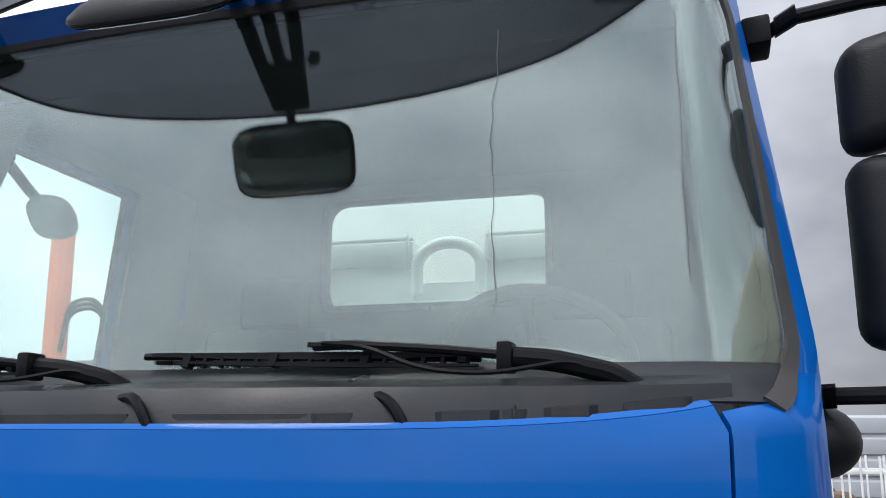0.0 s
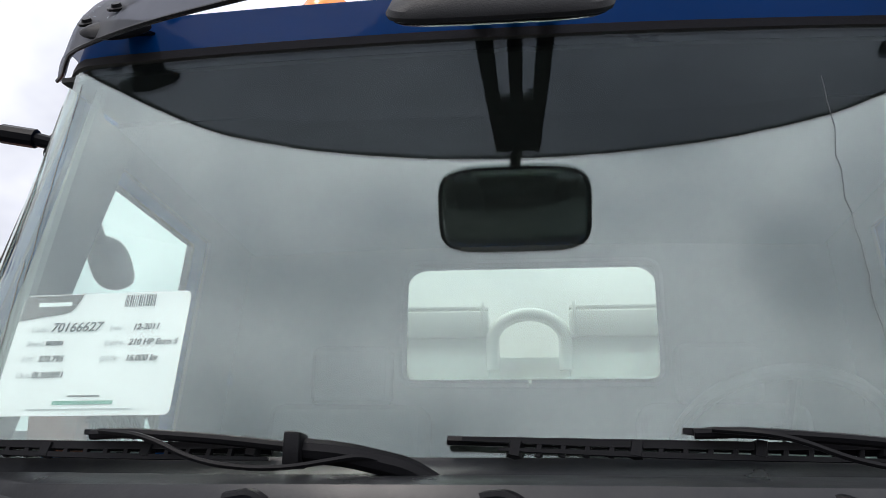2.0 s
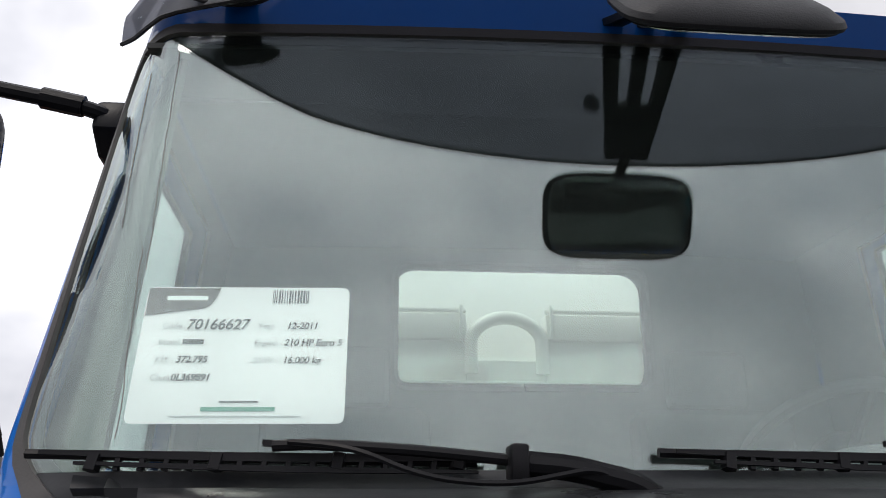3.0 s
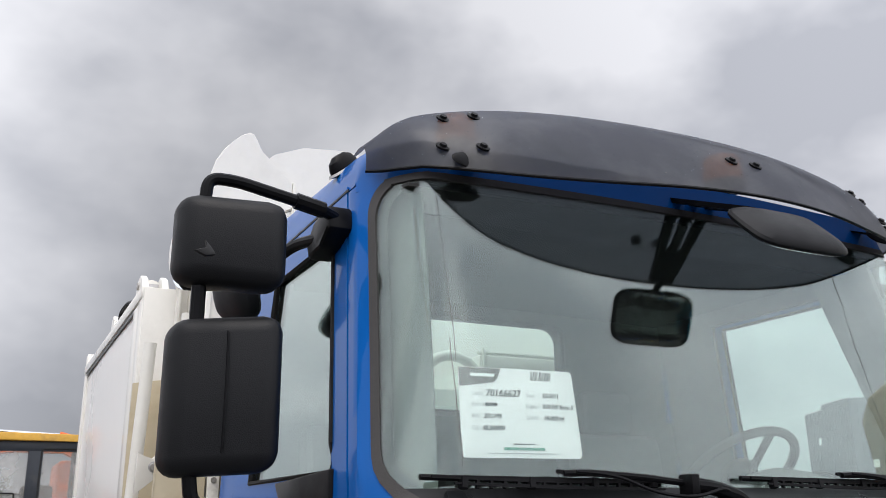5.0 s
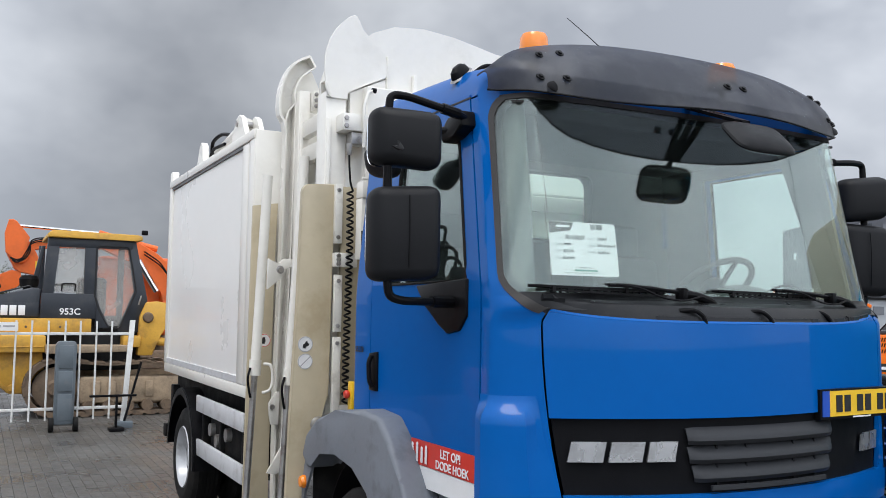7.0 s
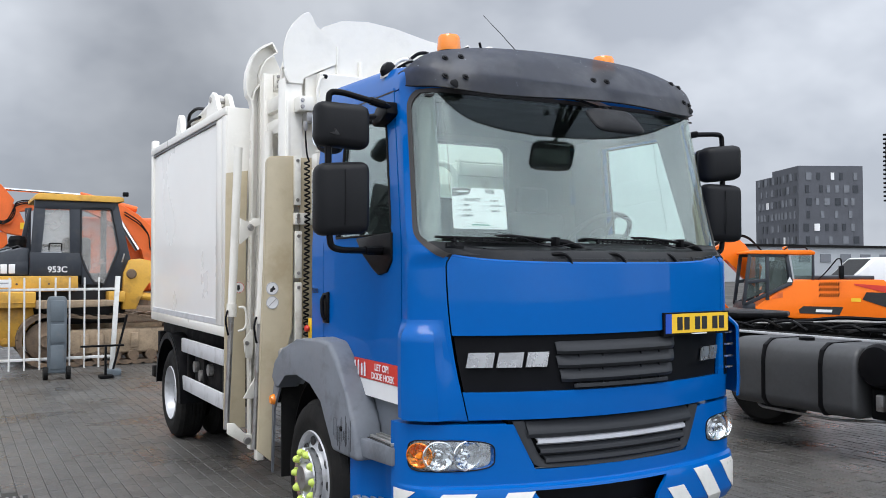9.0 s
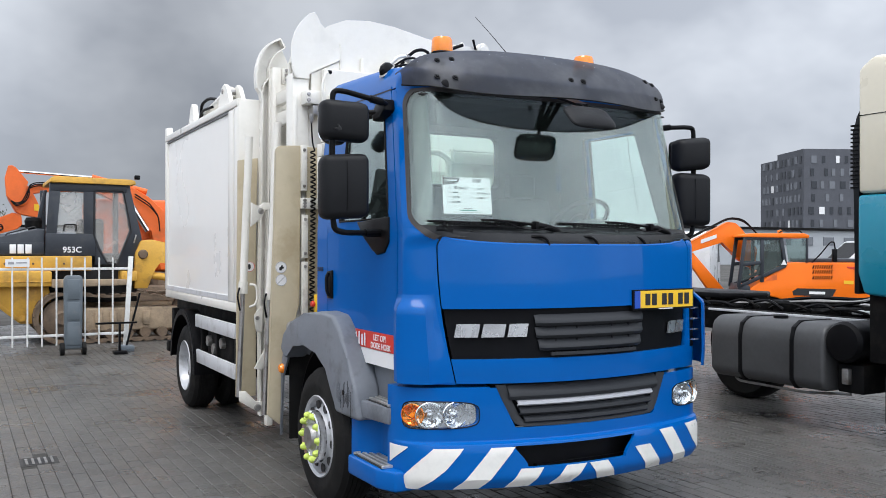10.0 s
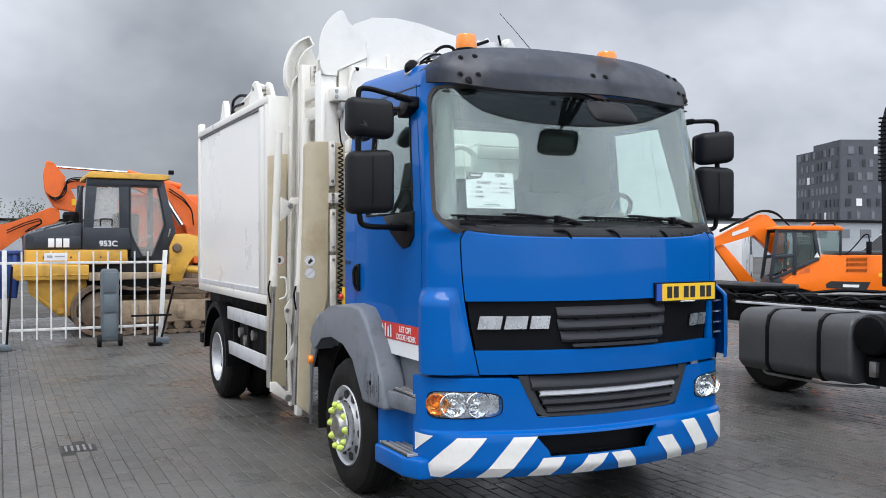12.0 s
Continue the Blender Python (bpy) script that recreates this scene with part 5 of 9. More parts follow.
bsheet(bm, -0.66, 0.42, 0.43, 0.61, 21, 4, 0.02, -0.10)
box(bm, -0.36, 0.36, 0.02, 0.12, 0.43, 0.45)
part("intake", bm, SATIN, bumper, "dark air intake opening")
# hazard stripes
def stripe(x0, x1, lean, z0=0.338, z1=0.572):
    x0, x1 = min(x0, x1), max(x0, x1)
    bm = BM()
    def fn(u, v):
        z = z0 + (z1 - z0) * v
        x = x0 + (x1 - x0) * u + lean * v
        return bskin(x / 0.90 if abs(x) <= 0.9 else math.copysign(1 + (abs(x) - 0.9) / 0.26, x), z, 0.004)
    sheet(bm, fn, lin(0, 1, 7), lin(0, 1, 9), 0.003)
    part("hazard_stripe", bm, STRIPE_WHITE, bumper)
for sg in (-1, 1):
    bm = sheet(BM(), lambda u, v: bskin(sg * (1 + (1.150 - 0.11 * u * v - 0.9) / 0.26), 0.47 + 0.105 * v, 0.004), lin(0, 1, 5), lin(0.02, 1, 7), 0.003, flip=sg > 0)
    part("hazard_stripe", bm, STRIPE_WHITE, bumper)
    for x0 in (1.125, 0.845):
        stripe(sg * x0, sg * (x0 - 0.135), -sg * 0.185)
    stripe(sg * 0.565, sg * 0.43, -sg * 0.07 if sg < 0 else -0.135, 0.338, 0.448 if sg < 0 else 0.50)
    x0 = 0.30 if sg < 0 else 0.16
    stripe(sg * x0, sg * (x0 - 0.135), -sg * 0.085, 0.338, 0.448)
# headlamps
def headlamp(sg):
    """A rounded unit let into the bumper."""
    z0 = LAMP_Z
    at = lambda r, a, d: lamp_at(sg, r, a, d)
    def dome(rs, mat, name, parent, label="", thick=0.003):
        bm = BM()
        sheet(bm, lambda i, a: at(rs[int(i)][0], a * sg, rs[int(i)][1]), list(range(len(rs))), lin(0, 2 * math.pi, 45), thick)
        return part(name, bm, mat, parent, label)
    lamp = dome([(0.02, -0.026), (0.5, -0.026), (0.99, -0.026)], LAMP_SILVER, "headlamp", bumper, "clear headlamp unit with an orange indicator")
    def bowl(s_, r, seed):
        """A dished reflector with many small facets round a bulb cap."""
        bm = BM()
        rnd = random.Random(seed)
        c = bskin(sg * s_, z0, -0.024)
        n = (bskin(sg * s_, z0, 0.1) - bskin(sg * s_, z0, 0)).normalized()
        rings = []
        for k, (f, h) in enumerate(((1.04, 0.024), (0.97, 0.026), (0.93, 0.018), (0.72, 0.006), (0.50, 0.000), (0.30, -0.002))):
            rings.append([bm.verts.new((f * r * math.cos(a) * 1.1, f * r * math.sin(a), h + (rnd.uniform(-0.0045, 0.0045) if k > 2 else 0))) for a in (2 * math.pi * i / 18 + 0.12 * k for i in range(18))])
        for a, b2 in zip(rings, rings[1:]):
            for i in range(18):
                q = (i + 1) % 18
                bm.faces.new((a[i], a[q], b2[q]))
                bm.faces.new((a[i], b2[q], b2[i]))
        lathe(bm, [(r * 0.31, -0.004), (r * 0.34, 0.010), (r * 0.22, 0.020), (0.0, 0.023)], (0, 0, 0), "z", 14)
        q = n.to_track_quat("Z", "Y").to_matrix().to_4x4()
        bmesh.ops.transform(bm, matrix=Matrix.Translation(c) @ q, verts=bm.verts)
        return bm
    part("reflector", bowl(0.925, 0.073, 3), CHROME, lamp, "round chrome reflector", smooth=False)
    part("reflector", bowl(1.165, 0.072, 4), CHROME, lamp, "round chrome reflector", smooth=False)
    part("indicator", bowl(1.43, 0.062, 5), ORANGE_METAL, lamp, "orange turn indicator", smooth=False)
    bm = BM()
    lathe(bm, [(0.0, 0.03), (0.014, 0.026), (0.019, 0.0)], (0, 0, 0), "z", 12)
    n = (bskin(sg * 1.43, z0, 0.1) - bskin(sg * 1.43, z0, 0)).normalized()
    bmesh.ops.transform(bm, matrix=Matrix.Translation(bskin(sg * 1.43, z0, -0.018)) @ n.to_track_quat("Z", "Y").to_matrix().to_4x4(), verts=bm.verts)
    part("bulb", bm, ORANGE_LENS, lamp)
    ob = dome([(0.02, 0.010), (0.5, 0.009), (0.8, 0.007), (0.95, 0.003), (1.0, 0.0)], LAMP_GLASS, "lens", lamp, "clear lamp cover")
    ob.visible_shadow = False
    bm = BM()
    tube(bm, [at(1.005, a, 0.001) for a in lin(0, 2 * math.pi, 45)[:-1]], 0.0035, 6, closed=True)
    part("lamp_rim", bm, SATIN, lamp)
headlamp(-1)
headlamp(1)
# number plate, its marks as plain bars
px0, px1, pz = 0.305, 0.80, 1.375
bm = BM()
py = lambda x: -0.045 + 0.05 * (x - 0.3)
def plate(bm, x0, x1, z0, z1, d, t=0.006):
    return sheet(bm, lambda u, v: Vector((u, py(u) - d, v)), lin(x0, x1, 3), lin(z0, z1, 2), t)
plate(bm, px0 - 0.012, px1 + 0.012, pz - 0.062, pz + 0.062, 0.0, 0.03)
holder = part("plate_holder", bm, SATIN, truck, "black number plate holder")
bm = plate(BM(), px0 + 0.045, px1, pz - 0.05, pz + 0.055, 0.004)
part("number_plate", bm, YELLOW_PLATE, holder, "yellow number plate")
bm = plate(BM(), px0, px0 + 0.044, pz - 0.05, pz + 0.055, 0.004)
part("plate_band", bm, PLATE_BLUE, holder)
for a, b2 in ((0.085, 0.125), (0.14, 0.18), (0.225, 0.265), (0.28, 0.32), (0.365, 0.405), (0.42, 0.46)):
    part("bar", plate(BM(), px0 + a, px0 + b2, pz - 0.033, pz + 0.037, 0.0065, 0.002), INK, holder)
part("bar", plate(BM(), px0 + 0.20, px0 + 0.32, pz - 0.0595, pz - 0.053, 0.003, 0.002), STICKER_WHITE, holder)


# wheels
def tyre_bm(y, x_in, x_out, R, sg):
    bm = BM()
    w = x_out - x_in
    r0 = R * 0.60
    lathe(bm, [(r0, sg * x_in), (R * 0.80, sg * (x_in - 0.01)), (R * 0.955, sg * (x_in + 0.02)), (R, sg * (x_in + 0.05)), (R, sg * (x_out - 0.05)),
               (R * 0.955, sg * (x_out - 0.02)), (R * 0.80, sg * (x_out + 0.01)), (R * 0.72, sg * (x_out + 0.008)), (r0, sg * (x_out - 0.005))], (0, y, R), "x", 56, closed=True)
    for k in range(5):
        xx = x_in + 0.05 + (w - 0.1) * (k + 0.5) / 5
        lathe(bm, [(R - 0.004, sg * (xx - 0.016)), (R + 0.006, sg * (xx - 0.014)), (R + 0.006, sg * (xx + 0.014)), (R - 0.004, sg * (xx + 0.016))], (0, y, R), "x", 56)
    return bm


def wheel(y, sg, x_out, front, R=0.438):
    w = 0.27
    t = part("wheel", tyre_bm(y, x_out - w, x_out, R, sg), RUBBER, truck, "black truck tyre on a grey steel rim")
    bm = BM()
    r0 = R * 0.62
    if front:
        prof = [(r0, x_out - 0.012), (r0 - 0.012, x_out + 0.004), (r0 - 0.028, x_out - 0.01), (r0 - 0.04, x_out - 0.05), (0.175, x_out - 0.02), (0.165, x_out + 0.02), (0.10, x_out + 0.035), (0.0, x_out + 0.035)]
    else:
        prof = [(r0, x_out - 0.012), (r0 - 0.012, x_out + 0.004), (r0 - 0.03, x_out - 0.02), (0.22, x_out - 0.14), (0.13, x_out - 0.15), (0.11, x_out - 0.06), (0.0, x_out - 0.05)]
    lathe(bm, [(r, sg * h) for r, h in prof], (0, y, R), "x", 40)
    rim = part("rim", bm, RIM, t, "grey painted steel rim")
    for i in range(10):
        a = 2 * math.pi * i / 10 + 0.1
        bm = BM()
        c = Vector((sg * (x_out - 0.028 if front else x_out - 0.095), y + 0.205 * math.cos(a), R + 0.205 * math.sin(a)))
        lathe(bm, [(0.0, sg * 0.012), (0.027, sg * 0.011), (0.031, 0.0), (0.0, 0.0)], c, "x", 16)
        part("vent_hole", bm, INK, rim)
    if front:
        bm = BM()
        lathe(bm, [(0.172, sg * (x_out - 0.0)), (0.172, sg * (x_out + 0.045)), (0.162, sg * (x_out + 0.052)), (0.125, sg * (x_out + 0.045)), (0.118, sg * (x_out + 0.02))], (0, y, R), "x", 40)
        part("nut_ring", bm, CHROME, rim, "polished wheel nut ring")
        for i in range(10):
            a = 2 * math.pi * i / 10
            bm = BM()
            c = Vector((sg * (x_out + 0.045), y + 0.145 * math.cos(a), R + 0.145 * math.sin(a)))
            lathe(bm, [(0.0, sg * 0.034), (0.012, sg * 0.031), (0.021, sg * 0.018), (0.023, 0.0), (0.0, 0.0)], c, "x", 12)
            tip = c + Vector((sg * 0.008, -0.028 * math.sin(a), 0.028 * math.cos(a)))
            tube(bm, [c + Vector((sg * 0.008, 0, 0)), tip], 0.011, 6, r1=0.007)
            part("nut_cap", bm, NUT_GREEN, rim, "yellow-green wheel nut indicator")
        bm = BM()
        lathe(bm, [(0.0, sg * (x_out + 0.075)), (0.07, sg * (x_out + 0.07)), (0.085, sg * (x_out + 0.05)), (0.09, sg * (x_out + 0.03))], (0, y, R), "x", 24)
        part("hub_cap", bm, STEEL, rim)
    return t


FW, RW = 1.36, 5.44
for sg in (-1, 1):
    wheel(FW, sg, 1.185, True, 0.445)
    wheel(RW, sg, 1.14, False)
    bm = tyre_bm(RW, 0.53, 0.80, 0.438, sg)
    part("inner_tyre", bm, RUBBER, truck, "inner tyre of the twin rear wheel")
bm = BM()
tube(bm, [(-0.9, FW, 0.438), (0.9, FW, 0.438)], 0.06, 10)
part("front_axle", bm, CHASSIS, truck)
bm = BM()
tube(bm, [(-0.9, RW, 0.438), (0.9, RW, 0.438)], 0.10, 12)
lathe(bm, [(0, -0.2), (0.18, -0.15), (0.2, 0.0), (0.18, 0.15), (0, 0.2)], (0, RW, 0.45), "x", 20)
part("rear_axle", bm, CHASSIS, truck)
for x in (-0.42, 0.42):
    bm = BM()
    prism(bm, [(x - 0.04, 0.70), (x + 0.04, 0.70), (x + 0.04, 0.96), (x - 0.04, 0.96)], "y", 0.3, 6.6, 0.008)
    part("frame_rail", bm, CHASSIS, truck, "dark chassis rail")

# grey wheel arch with drips of tar, steps and blue side panel
def fender(sg):
    outer = [(2.12, 0.95), (2.06, 1.07), (1.90, 1.17), (1.62, 1.24), (1.30, 1.275), (1.10, 1.26), (0.98, 1.17), (0.86, 1.02), (0.74, 0.84), (0.69, 0.655)]
    inner = [(1.05, 0.655), (1.09, 0.80), (1.19, 0.93), (1.38, 1.02), (1.62, 1.05), (1.84, 1.02), (1.98, 0.93), (2.02, 0.88)]
    bm = BM()
    prism(bm, outer + inner, "x", sg * 1.02, sg * 1.192, 0.028, 4)
    f = part("wheel_arch", bm, GREY, truck, "scuffed grey plastic front wheel arch")
    bm = BM()
    rnd = random.Random(3)
    for i in range(15):
        y = 0.765 + 0.0165 * i + rnd.uniform(-0.005, 0.005)
        z1 = 0.885 - 0.004 * i + rnd.uniform(-0.07, 0.02)
        z0 = 0.67 + rnd.uniform(0, 0.09)
        w = rnd.uniform(0.0025, 0.0055)
        prism(bm, [(y, z0), (y + w * 0.5, z0 - 0.004), (y + w, z0), (y + w * 0.8, z1), (y + w * 0.2, z1)], "x", sg * 1.1915, sg * 1.1932)
    tagged(part("tar_runs", bm, SATIN, f, "dark runs of dirt"), "", "", "", "stuff")
    bm = BM()
    lathe(bm, [(0.0, sg * 0.008), (0.014, sg * 0.006), (0.016, 0.0)], (sg * 1.191, 0.90, 0.80), "x", 12)
    part("bolt", bm, SATIN, f)
    # inner liner
    bm = BM()
    sheet(bm, lambda u, v: Vector((sg * (0.55 + 0.5 * v), 1.50 + 0.56 * math.cos(u), 0.46 + 0.56 * math.sin(u))), lin(0.1, math.pi - 0.15, 20), [0, 1], 0.01)
    part("wheel_liner", bm, SATIN, f)
    bm = BM()
    box(bm, sg * 0.62, sg * 1.12, 2.10, 2.12, 0.28, 1.0, 0.004)
    part("mud_flap", bm, RUBBER, f, "black rubber mud flap")
    # side indicator
    bm = BM()
    lathe(bm, [(0.0, sg * 0.03), (0.028, sg * 0.026), (0.036, sg * 0.008), (0.036, 0.0)], (sg * 1.165, 2.13, 0.80), "x", 18)
    part("rear_flap", prism(BM(), [(2.02, 0.98), (2.10, 1.0), (2.17, 0.80), (2.19, 0.30), (2.175, 0.30), (2.13, 0.74), (2.02, 0.88)], "x", sg * 1.15, sg * 1.165, 0.003), GREY, f, "thin grey rear edge of the arch")
    part("side_marker", bm, ORANGE_LENS, f, "round orange side marker lamp")
    # steps: a tread of long bars let into each
    def tread(st, x0, x1, y0, y1, z, n):
        part("tread_well", box(BM(), sg * x0, sg * x1, y0, y1, z - 0.002, z + 0.002), INK, st)
        w = (x1 - x0) / n
        for i in range(n):
            xa = x0 + w * i
            part("tread_bar", box(BM(), sg * xa, sg * (xa + w * 0.5), y0, y1, z, z + 0.014, 0.002, seg=1), TREAD, st)
        for ya, yb in ((y0 - 0.006, y0 + 0.006), (y1 - 0.006, y1 + 0.006)):
            part("tread_bar", box(BM(), sg * x0, sg * x1, ya, yb, z, z + 0.016, 0.002, seg=1), TREAD, st)
    bm = BM()
    prism(bm, [(sg * 0.80, 0.38), (sg * 1.12, 0.42), (sg * 1.16, 0.74), (sg * 0.80, 0.80)], "z", 0.675, 0.775, 0.015)
    st = part("step", bm, GREY, truck, "grey entry step with a steel tread")
    tread(st, 0.86, 1.115, 0.43, 0.735, 0.776, 7)
    bm = BM()
    prism(bm, [(sg * 0.80, 0.40), (sg * 1.00, 0.44), (sg * 1.02, 0.70), (sg * 1.13, 0.80), (sg * 1.15, 0.89), (sg * 0.80, 0.90)], "z", 0.34, 0.66, 0.02, 3)
    part("side_step_panel", bm, BLUE, truck, "blue panel behind the lower step")
    bm = BM()
    prism(bm, [(sg * 0.90, 0.30), (sg * 1.13, 0.30), (sg * 1.185, 0.44), (sg * 1.19, 0.84), (sg * 0.90, 0.88)], "z", 0.315, 0.435, 0.02, 3)
    st = part("step", bm, BLUE, truck, "blue lower step with a steel tread")
    tread(st, 0.93, 1.165, 0.40, 0.80, 0.436, 7)
    bm = BM()
    prism(bm, [(sg * 0.75, 0.42), (sg * 1.02, 0.42), (sg * 1.02, 1.05), (sg * 0.75, 1.05)], "z", 0.74, 1.0, 0.01)
    part("step_well", bm, GREY, truck, "grey inner step well")


fender(-1)
fender(1)

# sticker on the door
for sg in (-1,):
    bm = BM()
    sheet(bm, lambda u, v: Vector((-(half_w(1.1) + 0.006), u + 0.06 * (1 - v) * smooth01(0.7, 1.05, u), v * 0.105 + 1.078)), lin(0.425, 0.98, 9), lin(0, 1, 4), 0.002, flip=True)
    st = part("warning_sticker", bm, RED_STICKER, truck, "red warning sticker with white lettering")
    M = Matrix(((0, 0, -1, -1.0815), (-1, 0, 0, 0.70), (0, 1, 0, 1.135), (0, 0, 0, 1)))
    text("lettering", "LET OP!", 0.05, M, STICKER_WHITE, st, bold=0.001)
    M = Matrix(((0, 0, -1, -1.0815), (-1, 0, 0, 0.74), (0, 1, 0, 1.088), (0, 0, 0, 1)))
    text("lettering", "DODE HOEK", 0.048, M, STICKER_WHITE, st, bold=0.001)
    bm = BM()
    for y, h in ((0.95, 0.06), (0.905, 0.065), (0.86, 0.05), (0.82, 0.06)):
        box(bm, -1.0825, -1.080, y, y + 0.018, 1.09, 1.09 + h, 0.0)
        bmesh.ops.create_icosphere(bm, subdivisions=1, radius=0.012, matrix=Matrix.Translation((-1.0815, y + 0.009, 1.098 + h)) @ Matrix.Diagonal((0.1, 1, 1, 1)))
    tagged(part("pictogram", bm, STICKER_WHITE, st), "", "", "", "stuff")
M = Matrix(((0, 0, -1, -1.0745), (-1, 0, 0, 1.655), (0, 1, 0, 1.53), (0, 0, 0, 1)))
text("model_number", "55.210", 0.038, M, INK, truck, "small dark model lettering", bold=0.001)

# roof fittings
def beacon(x, y, z):
    bm = BM()
    lathe(bm, [(0.0, 0.0), (0.075, 0.0), (0.075, 0.025), (0.06, 0.03)], (x, y, z), "z", 24)
    b = part("beacon", bm, SATIN, truck, "orange rotating beacon on the roof")
    bm = BM()
    lathe(bm, [(0.07, 0.028), (0.071, 0.05), (0.067, 0.105), (0.058, 0.122), (0.0, 0.127)], (x, y, z), "z", 24)
    part("lens", bm, ORANGE_LENS, b)
    bm = BM()
    tube(bm, [(x, y, z - 0.12), (x, y, z + 0.01)], 0.02, 8)
    part("stem", bm, SATIN, b)
beacon(-0.52, 0.87, 2.93)
beacon(0.436, 0.62, 2.86)
lamp_m = Matrix.Translation((-0.930, 0.835, 2.788)) @ Vector((-0.62, -0.18, 0.76)).to_track_quat("Z", "Y").to_matrix().to_4x4()
bm = BM()
lathe(bm, [(0.0, 0.008), (0.046, 0.007), (0.05, 0.0), (0.0, -0.02)], (0, 0, 0), "z", 20)
bmesh.ops.transform(bm, matrix=lamp_m @ Matrix.Diagonal((0.8, 1.45, 1.0, 1.0)), verts=bm.verts)
marker = part("roof_marker", bm, STEEL, truck, "small dark marker lamp on a steel base")
bm = BM()
lathe(bm, [(0.0, 0.052), (0.018, 0.05), (0.034, 0.036), (0.041, 0.016), (0.042, 0.005), (0.0, 0.004)], (0, 0, 0), "z", 20)
bmesh.ops.transform(bm, matrix=lamp_m @ Matrix.Diagonal((0.8, 1.4, 1.0, 1.0)), verts=bm.verts)
part("lens", bm, SATIN, marker, "smoked lens")
bm = BM()
tube(bm, [(0.05, 0.97, 2.86), (0.05, 0.97, 3.03), (0.03, 1.15, 3.20), (0.02, 1.35, 3.37)], 0.004, 6, r1=0.002)
part("aerial", bm, SATIN, truck, "thin black whip aerial")

# price sheet behind the windscreen
def sheet_pt(u, v, d):
    """u across 0..1, v up 0..1 on the paper, which lies against the glass."""
    a, b2 = Vector((-0.867, 0, 1.882)), Vector((-0.552, 0, 1.882))
    c = Vector((-0.856, 0, 2.094))
    p = a + (b2 - a) * u * (1.0 - 0.025 * v) + (c - a) * v
    p.y = glass_y(p.x, p.z) + 0.012 - d
    return p
def paper_quad(u0, u1, v0, v1, d, n=9):
    return sheet(BM(), lambda u, v: sheet_pt(u, v, d), lin(u0, u1, n), lin(v0, v1, 5), 0.0004)
def card_pt(u, v):
    """The whole sheet, its corners rounded."""
    k = max(0.0, 1 - min(u, 1 - u) / 0.035)
    r = 0.052 * (1 - math.sqrt(1 - k * k))
    return sheet_pt(u, r + (1 - 2 * r) * v, 0.0)
card = tagged(new("price_sheet", finish("price_sheet", sheet(BM(), card_pt, [0, 0.004, 0.012, 0.022, 0.035] + lin(0.1, 0.9, 9) + [0.965, 0.978, 0.988, 0.996, 1.0], lin(0, 1, 5), 0.0004), PAPER)), "white printed sales sheet behind the windscreen", "sheet")
for body, u, v, size, mat, sh in (("Code", 0.10, 0.68, 0.0135, INK_GREY, 0), ("70166627", 0.215, 0.675, 0.0235, INK, 0.2),
        ("Year", 0.56, 0.68, 0.0135, INK_GREY, 0), ("12-2011", 0.70, 0.68, 0.0145, INK, 0.2),
        ("Brand", 0.095, 0.56, 0.0135, INK_GREY, 0), ("Engine", 0.55, 0.555, 0.0135, INK_GREY, 0.2), ("210 HP Euro 5", 0.695, 0.555, 0.0145, INK, 0.2),
        ("KM", 0.09, 0.43, 0.0135, INK_GREY, 0.2), ("372.795", 0.19, 0.43, 0.0145, INK, 0.2), ("GVW", 0.545, 0.425, 0.0135, INK_GREY, 0.2),
        ("16.000 kg", 0.695, 0.425, 0.0145, INK, 0.2), ("Ch.nr.", 0.085, 0.30, 0.0135, INK_GREY, 0), ("0L369891", 0.18, 0.30, 0.0145, INK, 0.2)):
    word = text("lettering", body, size, Matrix(), mat, card, shear=sh, bold=0.0004 if mat is INK else 0.0, extrude=0.0002)
    for w in word.data.vertices:
        w.co = sheet_pt(u + w.co.x / 0.315, v + w.co.y / 0.2125, 0.0012 + w.co.z)
def header_pt(u, v):
    low = 0.775 + 0.2 * u + 0.15 * max(0.0, (u - 0.27) / 0.09) ** 3
    return sheet_pt(u, low + (0.992 - low) * v, 0.001)
part("print_block", sheet(BM(), header_pt, lin(0.005, 0.36, 21), lin(0, 1, 4), 0.0004), PAPER_BROWN, card, "dark printed header shape")
part("bar", paper_quad(0.10, 0.30, 0.895, 0.93, 0.0018), STICKER_WHITE, card)
part("bar", paper_quad(0.21, 0.31, 0.565, 0.60, 0.001), INK, card)
part("bar", paper_quad(0.34, 0.68, 0.085, 0.115, 0.001), INK_GREEN, card)
part("bar", paper_quad(0.42, 0.60, 0.145, 0.157, 0.001), INK, card)
part("bar", paper_quad(0.20, 0.80, 0.045, 0.055, 0.001), INK_GREY, card)
rnd = random.Random(2)
u = 0.62
while u < 0.80:
    w = rnd.choice((0.004, 0.006, 0.009))
    part("barcode_bar", paper_quad(u, u + w, 0.875, 0.975, 0.001, 3), INK, card)
    u += w + rnd.choice((0.004, 0.005, 0.008))


